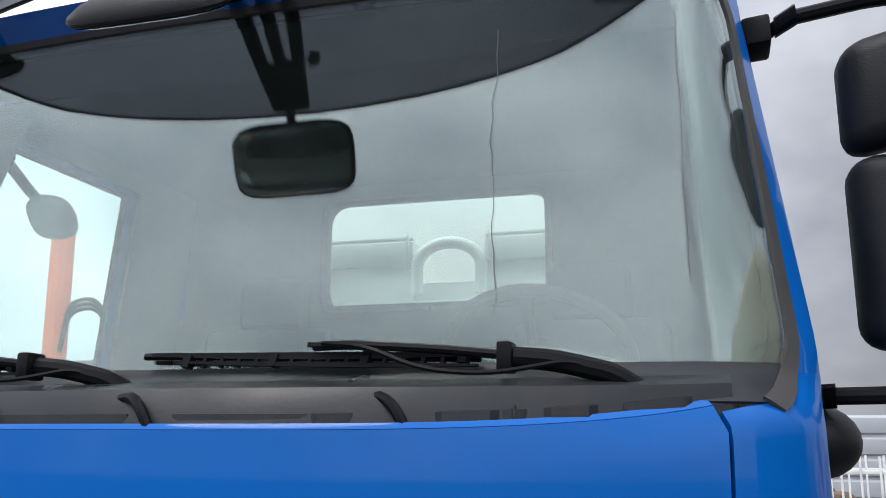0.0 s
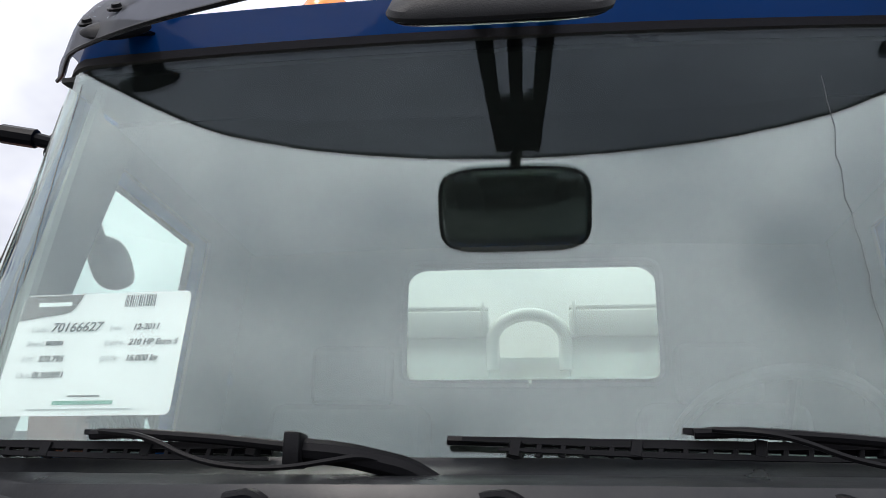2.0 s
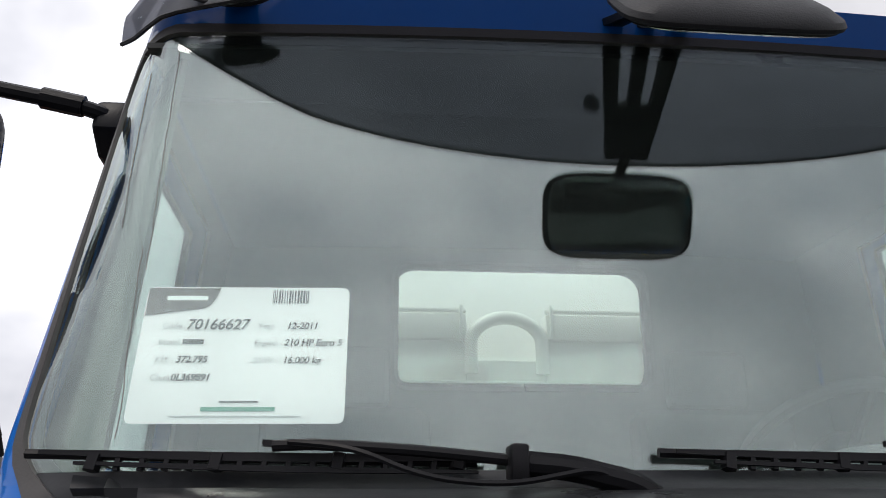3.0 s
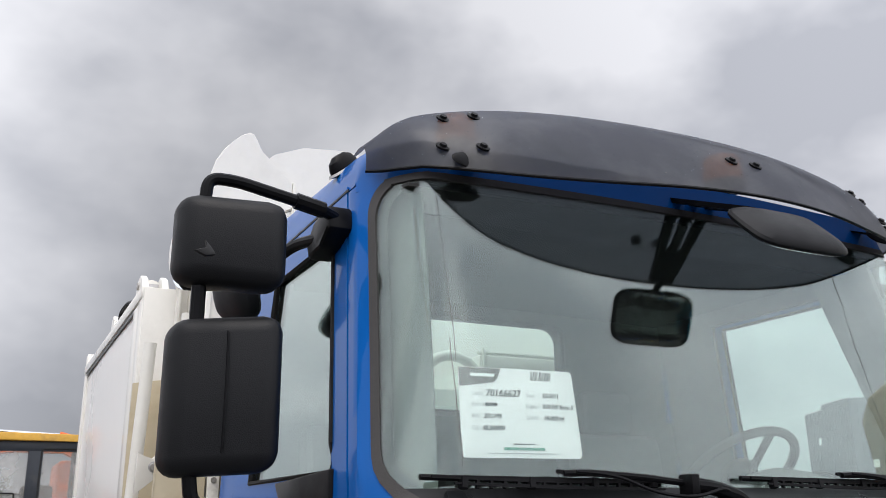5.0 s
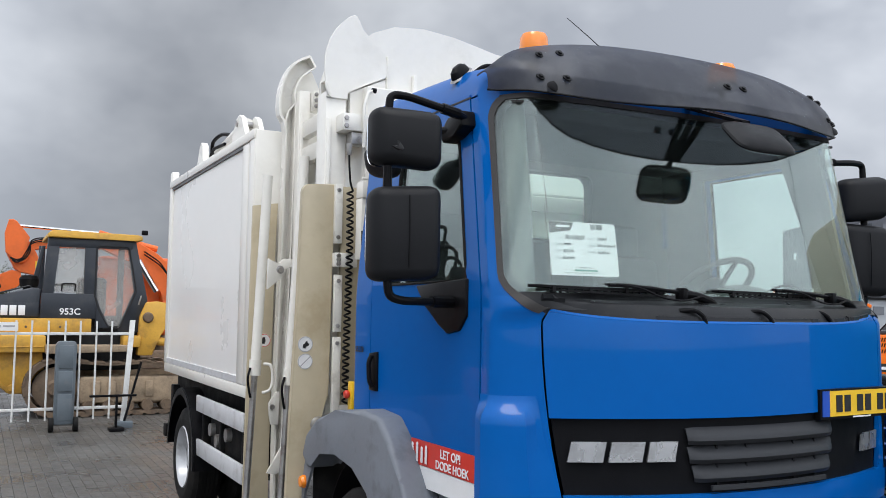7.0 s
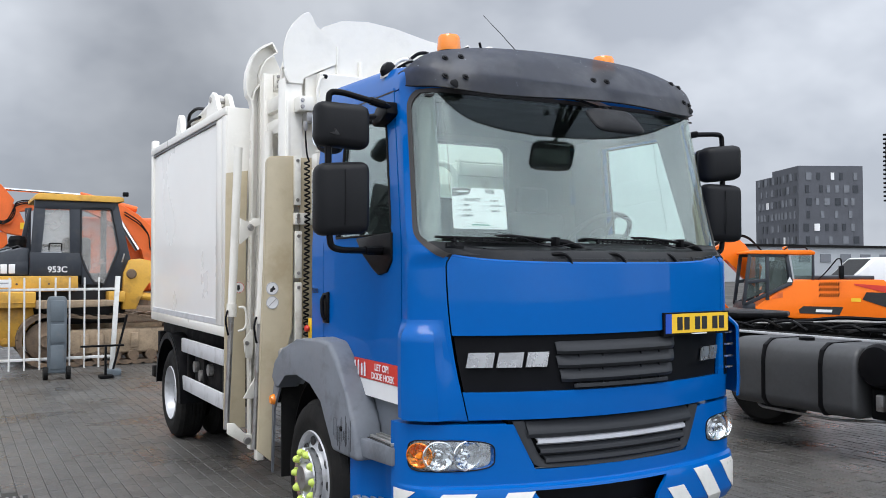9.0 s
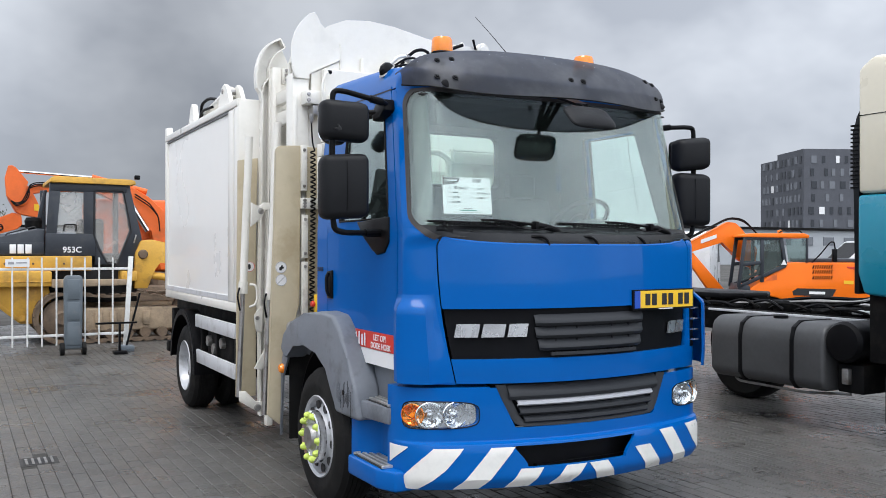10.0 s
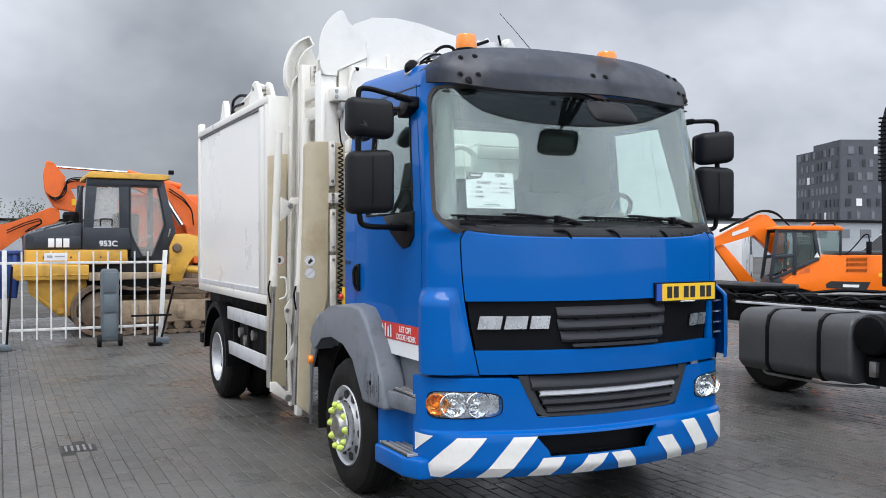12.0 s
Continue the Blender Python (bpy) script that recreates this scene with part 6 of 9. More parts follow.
# ---- truck: refuse body ----
BX, BY0, BY1, BZ0, BZ1 = 1.15, 3.36, 6.36, 1.13, 2.97
bm = BM()
box(bm, -BX + 0.03, BX - 0.03, BY0 + 0.04, BY1 - 0.03, BZ0, BZ1 - 0.02, 0.01)
refuse = part("refuse_body", bm, WHITE, truck, "white box-shaped refuse body")
for sg in (-1, 1):
    bm = BM()
    sheet(bm, lambda u, v: Vector((sg * (BX - 0.014 + 0.008 * math.sin(math.pi * (u - BY0) / 3.0)), u, v)), lin(BY0 + 0.32, BY1 - 0.05, 13), lin(BZ0 + 0.13, BZ1 - 0.075, 7), 0.012, flip=sg < 0)
    part("side_panel", bm, PANEL_WHITE, refuse, "smooth glossy white side panel")
    bm = BM()
    box(bm, sg * (BX - 0.05), sg * (BX + 0.014), BY0, BY1, BZ1 - 0.055, BZ1 + 0.015, 0.008)
    part("top_rail", bm, WHITE, refuse)
    part("drip_groove", box(BM(), sg * (BX - 0.05), sg * (BX + 0.004), BY0 + 0.31, BY1 - 0.1, BZ1 - 0.078, BZ1 - 0.056), TANK_BLACK, refuse, "dark groove under the top rail")
    bm = BM()
    box(bm, sg * (BX - 0.05), sg * (BX + 0.004), BY0, BY1, BZ0, BZ0 + 0.085, 0.008)
    part("bottom_rail", bm, WHITE, refuse)
    bm = BM()
    box(bm, sg * (BX - 0.03), sg * (BX + 0.002), BY0 + 0.02, BY1 - 0.02, BZ0 + 0.087, BZ0 + 0.135)
    part("trim_strip", bm, ALU, refuse, "grey trim strip")
    for y0, y1, z1 in ((BY0, BY0 + 0.13, BZ1), (BY0 + 0.14, BY0 + 0.31, BZ1 - 0.058), (BY1 - 0.09, BY1 + 0.02, 3.08)):
        bm = BM()
        box(bm, sg * (BX - 0.06), sg * (BX + 0.008), y0, y1, BZ0 + 0.086, z1, 0.012)
        part("corner_post", bm, WHITE, refuse)
bm = BM()
box(bm, -BX, BX, BY0 - 0.01, BY0 + 0.03, BZ0, BZ1 + 0.01, 0.006)
part("front_wall", bm, WHITE, refuse)
bm = BM()
box(bm, -BX + 0.05, BX - 0.05, BY0, BY1, BZ1 - 0.03, BZ1 + 0.005, 0.0)
part("top_plate", bm, WHITE, refuse)
# rams and hose on the roof
for x in (-1.06, -0.94):
    bm = prism(BM(), [(3.75, 2.97), (4.35, 2.97), (4.28, 3.10), (4.19, 3.215), (4.10, 3.235), (4.02, 3.20), (3.92, 3.05)], "x", x - 0.02, x + 0.02, 0.008)
    part("ram_lug", bm, WHITE, refuse, "white ram lug on the body roof", smooth=False)
part("ram", tube(BM(), [(-1.0, 4.14, 3.17), (-1.0, 5.25, 3.04)], 0.055, 12), WHITE, refuse, "white ram lying along the body roof")
part("pin", tube(BM(), [(-1.09, 4.14, 3.17), (-0.91, 4.14, 3.17)], 0.025, 10), STEEL, refuse)
part("hose", tube(BM(), arc_pts([(-1.06, 5.02, 3.0), (-1.08, 4.98, 3.16), (-1.06, 4.75, 3.20), (-1.02, 4.5, 3.15)], 6, 0.12), 0.016, 8), SATIN, refuse, "black hydraulic hose")
part("hose", tube(BM(), arc_pts([(-1.08, 5.05, 3.0), (-1.09, 4.9, 3.09), (-1.06, 4.6, 3.09)], 6, 0.1), 0.014, 8), SATIN, refuse, "black hydraulic hose")
part("ram_lug", prism(BM(), [(5.20, 2.97), (5.62, 2.97), (5.50, 3.08), (5.46, 3.20), (5.40, 3.235), (5.35, 3.20), (5.33, 3.06)], "x", -1.08, -1.02, 0.01), WHITE, refuse, "white hooked lug on the body roof", smooth=False)
# subframe, side guards, rear mudguard
bm = BM()
box(bm, -1.02, 1.02, 3.40, 6.36, 0.98, 1.125, 0.01)
part("subframe", bm, CHASSIS, truck)
for sg in (-1, 1):
    for z in (0.955, 0.60):
        bm = BM()
        box(bm, sg * 1.115, sg * 1.145, 3.50, 4.95, z - 0.065, z + 0.065, 0.008)
        part("side_guard", bm, ALU, truck, "aluminium side guard rail")
    for y in (3.56, 4.20, 4.78):
        bm = BM()
        box(bm, sg * 1.05, sg * 1.115, y, y + 0.06, 0.52, 1.0, 0.006)
        part("guard_post", bm, CHASSIS, truck)
    bm = BM()
    sheet(bm, lambda u, v: Vector((sg * (0.55 + 0.615 * v), RW + 0.56 * math.cos(u), 0.46 + 0.57 * math.sin(u))), lin(0.05, math.pi + 0.1, 26), lin(0, 1, 4), 0.012)
    sheet(bm, lambda u, v: Vector((sg * 1.165, RW + (0.56 - 0.05 * v) * math.cos(u), 0.46 + (0.57 - 0.05 * v) * math.sin(u))), lin(0.05, math.pi + 0.1, 26), [0, 1], 0.008)
    part("mudguard", bm, SATIN, truck, "black plastic rear mudguard")
    bm = BM()
    box(bm, sg * 0.60, sg * 1.08, 3.75, 4.70, 0.50, 0.93, 0.03, seg=3)
    part("tank", bm, CHASSIS, truck, "dark tank behind the side guards")
    bm = BM()
    box(bm, sg * 1.0, sg * 1.13, 6.30, 6.42, 0.50, 0.62, 0.01)
    box(bm, sg * 0.96, sg * 1.08, 6.25, 6.36, 0.62, 1.0, 0.01)
    part("tail_bracket", bm, CHASSIS, truck)
for x, y, z in ((-1.09, 4.05, 0.80), (-1.09, 4.35, 0.72), (-1.09, 4.55, 0.78)):
    bm = BM()
    lathe(bm, [(0, -0.03), (0.05, -0.03), (0.05, 0.02), (0.03, 0.03), (0, 0.03)], (x, y, z), "x", 14)
    part("valve", bm, STEEL, truck)

# ---- truck: hopper and bin lift between cab and body ----
bm = BM()
box(bm, -0.80, 0.98, 2.10, 3.33, 1.02, 2.86, 0.02)
hopper = part("hopper", bm, WHITE, truck, "white hopper behind the cab")
bm = BM()
prof = [(-0.90, 2.84), (-0.90, 3.20), (-0.86, 3.32), (-0.76, 3.41), (-0.62, 3.47), (-0.42, 3.49), (-0.20, 3.47), (0.10, 3.41), (0.50, 3.38), (0.90, 3.36), (0.90, 2.84)]
prism(bm, prof, "y", 2.25, 2.29, 0.0)
prism(bm, prof, "y", 2.76, 2.80, 0.0)
sheet(bm, lambda u, v: Vector((prof[int(u)][0], 2.293 + 0.464 * v, prof[int(u)][1])), list(range(1, 10)), lin(0, 1, 4), 0.02)
lid = part("hopper_hood", bm, WHITE, hopper, "rounded white hood over the hopper", smooth=False)
for x, y0 in ((-0.50, 2.235), (-0.15, 2.235)):
    bm = BM()
    box(bm, x, x + 0.025, y0 - 0.02, y0 + 0.015, 2.86, 3.18, 0.004)
    part("rib", bm, WHITE, hopper)
# shark-fin guide plate that bends in over the hopper
fin = [(-1.05, 2.98), (-1.053, 3.04), (-1.065, 3.12), (-1.067, 3.21), (-1.058, 3.262), (-1.038, 3.33), (-1.0, 3.396), (-0.953, 3.45), (-0.915, 3.482), (-0.886, 3.495), (-0.868, 3.49), (-0.85, 3.462), (-0.838, 3.425), (-0.823, 3.408), (-0.785, 3.374), (-0.735, 3.325), (-0.675, 3.275), (-0.665, 3.15), (-0.80, 3.082), (-0.92, 3.024), (-0.92, 2.98)]
bm = BM()
prism(bm, fin, "y", 2.238, 2.250, 0.003)
gf = part("guide_fin", bm, WHITE, hopper, "white curved guide plate", smooth=False)
bm = BM()
prism(bm, [(-0.655, 3.15), (-0.665, 3.138), (-0.93, 3.01), (-0.925, 3.024), (-0.80, 3.082)], "y", 2.25, 2.34, 0.002)
part("lower_flange", bm, WHITE, gf)
bm = BM()
box(bm, -0.672, -0.655, 2.232, 2.33, 3.05, 3.275, 0.003)
part("edge_flange", bm, WORN_WHITE, gf)
bm = BM()
prism(bm, [(-1.062, 3.03), (-1.04, 2.985), (-1.02, 2.975), (-1.05, 3.06), (-1.068, 3.07)], "y", 2.225, 2.238, 0.003)
part("lug", bm, WORN_WHITE, gf)
bm = BM()
box(bm, -0.825, -0.36, 2.17, 2.234, 2.30, 3.06, 0.008)
part("front_plate", bm, WHITE, hopper, smooth=False)
# box seen through the rear window: ledge and round tube arch
for x0, x1 in ((-0.95, -0.152), (0.132, 0.95)):
    part("ledge", box(BM(), x0, x1, 1.90, 2.0, 2.36, 2.452, 0.006), WHITE, hopper, "white ledge behind the cab window")
    part("ledge_rail", box(BM(), x0, x1, 1.905, 1.93, 2.458, 2.472, 0.003), WHITE, hopper)
    part("lower_panel", box(BM(), x0, x1, 1.915, 2.0, 2.02, 2.357, 0.005), WORN_WHITE, hopper)
part("lower_panel", box(BM(), -0.150, 0.130, 1.925, 2.0, 2.02, 2.29, 0.005), WORN_WHITE, hopper)
bm = BM()
tube(bm, [(-0.137, 1.91, 2.24), (-0.137, 1.91, 2.30)] + [(-0.01 + 0.127 * math.cos(a), 1.91, 2.345 + 0.095 * math.sin(a)) for a in lin(math.pi, 0, 18)] + [(0.117, 1.91, 2.30), (0.117, 1.91, 2.24)], 0.024, 14)
part("tube_arch", bm, WHITE, hopper, "pale round tube behind the cab window")
for x in (-0.172, 0.150):
    part("upright", box(BM(), x - 0.006, x + 0.006, 1.885, 1.898, 2.36, 2.482, 0.002), WHITE, hopper)
# masts
for x0, x1, y0, y1, z0, z1 in ((-0.925, -0.845, 3.12, 3.24, 0.62, 3.23), (-1.05, -0.92, 2.252, 2.40, 0.90, 3.02)):
    bm = BM()
    box(bm, x0, x1, y0, y1, z0, z1, 0.006)
    box(bm, x0 + 0.008, x0 + 0.030, y0 - 0.012, y0 + 0.002, z0, z1 - 0.16, 0.003)
    part("mast", bm, WHITE, hopper, "white upright lift mast")
for z in (2.72, 2.90):
    bm = BM()
    box(bm, -0.90, -0.842, 2.402, 3.118, z, z + 0.11, 0.006)
    part("cross_beam", bm, WHITE, hopper)
bm = BM()
box(bm, -0.843, -0.79, 3.06, 3.16, 3.09, 3.225, 0.006)
hb = part("hinge_block", bm, WORN_WHITE, hopper)
for z in (3.12, 3.16, 3.20):
    bm = BM()
    lathe(bm, [(0, -0.014), (0.012, -0.012), (0.014, 0.0)], (-0.825, 3.06, z), "y", 10)
    part("bolt", bm, STEEL, hb)
# curved channel: a web with a lip on both sides
outer = [(-1.005, 0.26), (-1.015, 1.2), (-0.998, 2.2), (-0.99, 2.94), (-1.005, 3.015), (-1.035, 3.06), (-1.042, 3.11), (-1.042, 3.18), (-1.035, 3.24), (-1.019, 3.297), (-0.998, 3.352), (-0.968, 3.400), (-0.935, 3.437), (-0.895, 3.464), (-0.835, 3.494)]
inner = [(-0.965, 0.26), (-0.965, 1.0), (-0.935, 2.2), (-0.928, 3.0), (-0.929, 3.156), (-0.935, 3.213), (-0.926, 3.262), (-0.911, 3.303), (-0.886, 3.346), (-0.856, 3.377), (-0.825, 3.402), (-0.792, 3.422)]
gc = part("guide_channel", prism(BM(), outer + inner[::-1], "y", 3.255, 3.267, 0.0), WHITE, hopper, "white curved bin lift guide channel", smooth=False)
def lip(path, y0, y1, t, mat):
    """A thin wall that follows a line in the x-z plane."""
    ps = [Vector(p) for p in path]
    left, right = [], []
    for i, p in enumerate(ps):
        d = (ps[min(i + 1, len(ps) - 1)] - ps[max(i - 1, 0)]).normalized()
        n = Vector((-d.y, d.x)) * t / 2
        left.append(p + n)
        right.append(p - n)
    return part("lip", prism(BM(), left + right[::-1], "y", y0, y1), mat, gc, "", smooth=False)
lip(outer[3:], 3.175, 3.253, 0.016, WHITE)
lip(outer[:4], 3.177, 3.253, 0.012, WHITE)
lip(inner, 3.185, 3.254, 0.010, WHITE)
lip([outer[-1], inner[-1]], 3.180, 3.252, 0.014, WHITE)
lip([(-0.998, 2.99), (-0.975, 3.09), (-0.932, 3.15)], 3.19, 3.25, 0.009, WHITE)
bm = prism(BM(), [(-0.93, 2.90), (-0.927, 3.22), (-0.90, 3.32), (-0.85, 3.375), (-0.79, 3.415), (-0.71, 3.25), (-0.66, 3.10), (-0.66, 2.90)], "y", 3.270, 3.285, 0.003)
part("gusset", bm, WHITE, hopper, smooth=False)
# tan cover panels facing forward
arc = [(-1.150 - 0.046 * math.sin(a), 2.408 + 0.046 * math.cos(a)) for a in lin(0, math.pi / 2, 8)]
bm = prism(BM(), arc + [(-1.21, 1.75), (-1.235, 1.1), (-1.255, 0.45), (-1.16, 0.37), (-1.145, 0.80), (-1.10, 0.90), (-1.035, 1.20), (-1.012, 1.26), (-1.0, 2.463)], "y", 2.195, 2.235, 0.005)
tan1 = part("cover_panel", bm, TAN, hopper, "tan plastic cover with stains and round stickers")
bm = prism(BM(), [(-1.19, 0.42), (-1.018, 0.42), (-1.018, 2.0), (-1.003, 2.466), (-1.178, 2.438)], "y", 3.275, 3.30, 0.004)
tan2 = part("cover_panel", bm, TAN, hopper, "tan inner cover panel")
arc = [(-0.855 + 0.03 * math.sin(a), 2.425 + 0.03 * math.cos(a)) for a in lin(0, math.pi / 2, 6)]
bm = prism(BM(), [(-0.955, 1.20), (-0.955, 2.455)] + arc + [(-0.825, 1.20)], "y", 2.20, 2.232, 0.003)
part("cover_panel", bm, TAN, hopper, "narrow tan panel behind the cable")
for x, y, z, p, mark in ((-1.157, 2.195, 1.545, tan1, INK), (-1.156, 2.195, 1.449, tan1, INK_GREY), (-1.075, 3.275, 1.53, tan2, RED_STICKER)):
    bm = BM()
    lathe(bm, [(0, -0.002), (0.044, -0.002), (0.044, 0.0)], (x, y, z), "y", 28)
    part("round_sticker", bm, STICKER_WHITE, p, "round white warning sticker")
    bm = BM()
    lathe(bm, [(0.0395, -0.0032), (0.043, -0.0032), (0.043, -0.0022), (0.0395, -0.0022)], (x, y, z), "y", 28, closed=True)
    part("sticker_ring", bm, INK_GREY if mark is not RED_STICKER else RED_STICKER, p)
    bm = BM()
    if mark is INK:
        prism(bm, [(x - 0.016, z - 0.022), (x - 0.014, z), (x - 0.004, z + 0.004), (x + 0.004, z + 0.018), (x + 0.011, z + 0.018), (x + 0.012, z + 0.006), (x + 0.022, z + 0.004), (x + 0.018, z - 0.01), (x + 0.006, z - 0.012), (x + 0.002, z - 0.024)], "y", y - 0.0034, y - 0.0022)
    elif mark is RED_STICKER:
        prism(bm, [(x - 0.014, z - 0.022), (x - 0.014, z + 0.018), (x + 0.004, z + 0.022), (x + 0.010, z - 0.004), (x + 0.002, z - 0.024)], "y", y - 0.0034, y - 0.0022)
    else:
        prism(bm, [(x - 0.030, z - 0.026), (x - 0.027, z - 0.029), (x + 0.030, z + 0.026), (x + 0.027, z + 0.029)], "y", y - 0.0034, y - 0.0022)
    part("sticker_mark", bm, INK if mark is not INK_GREY else INK_GREY, p)
# drilled strips, flanges and coiled cable
for x0, z0, z1 in ((-1.008, 2.12, 2.462), (-1.0, 1.615, 1.94), (-1.0, 1.12, 1.586)):
    bm = BM()
    box(bm, x0, x0 + 0.045, 2.165, 2.196, z0, z1, 0.003)
    st = part("slotted_strip", bm, WORN_WHITE, hopper, "white drilled metal strip")
    for z in (z0 + 0.035, z1 - 0.035):
        bm = BM()
        lathe(bm, [(0, -0.007), (0.011, -0.006), (0.013, 0.0)], (x0 + 0.022, 2.165, z), "y", 10)
        part("bolt", bm, STEEL, st)
bm = BM()
box(bm, -1.01, -0.87, 2.155, 2.199, 1.985, 2.066, 0.004)
fl = part("flange", bm, WHITE, hopper)
for z in (2.003, 2.026, 2.049):
    bm = BM()
    lathe(bm, [(0, -0.008), (0.012, -0.007), (0.014, 0.0)], (-0.985, 2.155, z), "y", 10)
    part("bolt", bm, STEEL, fl)
bm = BM()
box(bm, -0.985, -0.826, 2.13, 2.249, 2.775, 2.875, 0.005)
fl = part("flange", bm, WHITE, hopper)
for z in (2.80, 2.845):
    bm = BM()
    lathe(bm, [(0, -0.010), (0.013, -0.009), (0.015, 0.0)], (-0.965, 2.13, z), "y", 10)
    part("bolt", bm, STEEL, fl)
bm = BM()
TURNS = 33
N = TURNS * 12
def coil_at(i):
    a = 2 * math.pi * i / 12
    return (-0.932 + 0.017 * math.cos(a) + 0.004 * math.sin(i / 70), 2.135 + 0.017 * math.sin(a), 2.424 - 1.215 * i / N)
tube(bm, [coil_at(i) for i in range(N + 1)], 0.0062, 6)
tube(bm, arc_pts([coil_at(0), (-0.93, 2.14, 2.47), (-0.935, 2.15, 2.58), (-0.934, 2.16, 2.66)], 4, 0.04), 0.006, 6)
part("coiled_cable", bm, SATIN, hopper, "black coiled electric cable")
bm = BM()
lathe(bm, [(0, -0.035), (0.012, -0.035), (0.018, -0.01), (0.018, 0.03), (0, 0.032)], (-0.933, 2.16, 2.67), "z", 12)
box(bm, -0.925, -0.84, 2.15, 2.24, 2.70, 2.772, 0.005)
part("cable_socket", bm, STEEL, hopper)
bm = BM()
tube(bm, arc_pts([(-0.80, 2.12, 3.02), (-0.835, 2.12, 3.01), (-0.868, 2.11, 2.92), (-0.862, 2.11, 2.78), (-0.86, 2.12, 2.68)], 6, 0.05), 0.011, 8)
part("pipe", bm, WHITE, hopper)
bm = BM()
tube(bm, [(-0.815, 2.12, 3.022), (-0.79, 2.12, 3.022)], 0.015, 10)
part("pipe_clip", bm, SATIN, hopper)
# cylinders with rods
def ram(y, top, low, foot, r):
    t, l, g = (Vector((p[0], y, p[1])) for p in (top, low, foot))
    d = (t - l).normalized()
    bm = BM()
    tube(bm, [l, t], r, 18)
    lathe(bm, [(0, -0.008), (r * 0.8, -0.006), (r, 0.0)], (0, 0, 0), "z", 14)
    bmesh.ops.translate(bm, vec=t, verts=[v for v in bm.verts if v.co.length < 0.2])
    c = part("cylinder", bm, WHITE, hopper, "white hydraulic cylinder")
    part("gland", tube(BM(), [l - d * 0.05, l + d * 0.05], r * 1.22, 18), WORN_WHITE, c, "white cylinder end with flaked paint")
    part("rod", tube(BM(), [l - d * 0.04, g], r * 0.66, 14), STEEL, c, "bare steel piston rod with grease")
    o = Vector((-r * 1.2, -r * 0.9, 0))
    part("grease_hose", tube(BM(), arc_pts([l + o, l + o * 1.5 - d * 0.06, l + o * 1.1 - d * 0.13, l + o * 0.6 - d * 0.19], 4, 0.03), 0.008, 6), SATIN, c)
ram(3.10, (-1.132, 2.62), (-1.182, 1.36), (-1.22, 0.45), 0.032)
ram(2.65, (-1.035, 2.69), (-1.098, 1.33), (-1.139, 0.37), 0.031)
# bracket and links
bm = prism(BM(), [(-1.185, 2.06), (-1.152, 2.036), (-1.12, 2.03), (-1.09, 2.02), (-1.078, 1.995), (-1.082, 1.965), (-1.10, 1.935), (-1.188, 1.862)], "y", 2.855, 2.885, 0.004)
lk = part("link_plate", bm, WHITE, hopper, "white lift linkage plate")
bm = BM()
lathe(bm, [(0, -0.016), (0.016, -0.015), (0.019, -0.002), (0.026, 0.0)], (-1.107, 2.855, 1.99), "y", 14)
part("pivot_pin", bm, STEEL, lk)
bm = prism(BM(), [(-1.125, 2.02), (-1.075, 2.062), (-1.0, 2.064), (-1.0, 2.012), (-1.055, 2.008), (-1.085, 1.96)], "y", 2.888, 2.915, 0.004)
part("link_arm", bm, WHITE, hopper)
bm = prism(BM(), [(-1.225, 0.50), (-1.17, 0.50), (-1.09, 0.405), (-0.99, 0.40), (-0.99, 0.345), (-1.07, 0.32), (-1.225, 0.42)], "y", 3.04, 3.075, 0.005)
lk = part("bottom_link", bm, WORN_WHITE, hopper, "worn white bottom link")
bm = BM()
lathe(bm, [(0, -0.02), (0.024, -0.018), (0.03, 0.0)], (-1.075, 3.04, 0.36), "y", 16)
part("pivot_pin", bm, STEEL, lk)
bm = prism(BM(), [(-1.018, 1.195), (-1.07, 1.12), (-1.062, 1.04), (-1.05, 0.98), (-1.0, 0.98), (-0.995, 1.19)], "y", 3.15, 3.172, 0.004)
cp = part("catch_plate", bm, WORN_WHITE, hopper)
bm = BM()
lathe(bm, [(0, -0.012), (0.016, -0.011), (0.018, 0.0)], (-1.045, 3.15, 1.097), "y", 12)
part("pivot_pin", bm, STEEL, cp)
bm = prism(BM(), [(-0.966, 0.87), (-1.08, 0.672), (-1.01, 0.66), (-0.95, 0.72), (-0.95, 0.86)], "y", 3.12, 3.142, 0.004)
part("catch_plate", bm, WORN_WHITE, hopper)
bm = BM()
box(bm, -1.005, -0.95, 3.02, 3.10, 0.20, 0.345, 0.008)
part("slide_foot", bm, WORN_WHITE, hopper)
bm = BM()
tube(bm, arc_pts([(-1.135, 3.06, 1.385), (-1.10, 3.03, 1.385), (-1.085, 3.03, 1.34), (-1.085, 3.03, 1.26), (-1.10, 3.03, 1.215), (-1.14, 3.06, 1.20)], 4, 0.03), 0.010, 8)
part("grab_handle", bm, WORN_WHITE, hopper)
bm = BM()
lathe(bm, [(0, -0.05), (0.030, -0.05), (0.045, -0.04), (0.045, -0.02), (0.032, 0.0), (0.045, 0.03), (0, 0.05)], (-1.08, 2.14, 1.10), "y", 16)
tube(bm, [(-1.08, 2.15, 1.08), (-1.07, 2.15, 0.92)], 0.03, 10)
part("coupling", bm, STEEL, hopper, "steel pipe coupling")
bm = BM()
box(bm, -0.952, -0.922, 2.0, 2.06, 1.18, 1.345, 0.008)
es = part("emergency_switch", bm, YELLOW_PLATE, hopper, "yellow switch box with a red knob")
bm = BM()
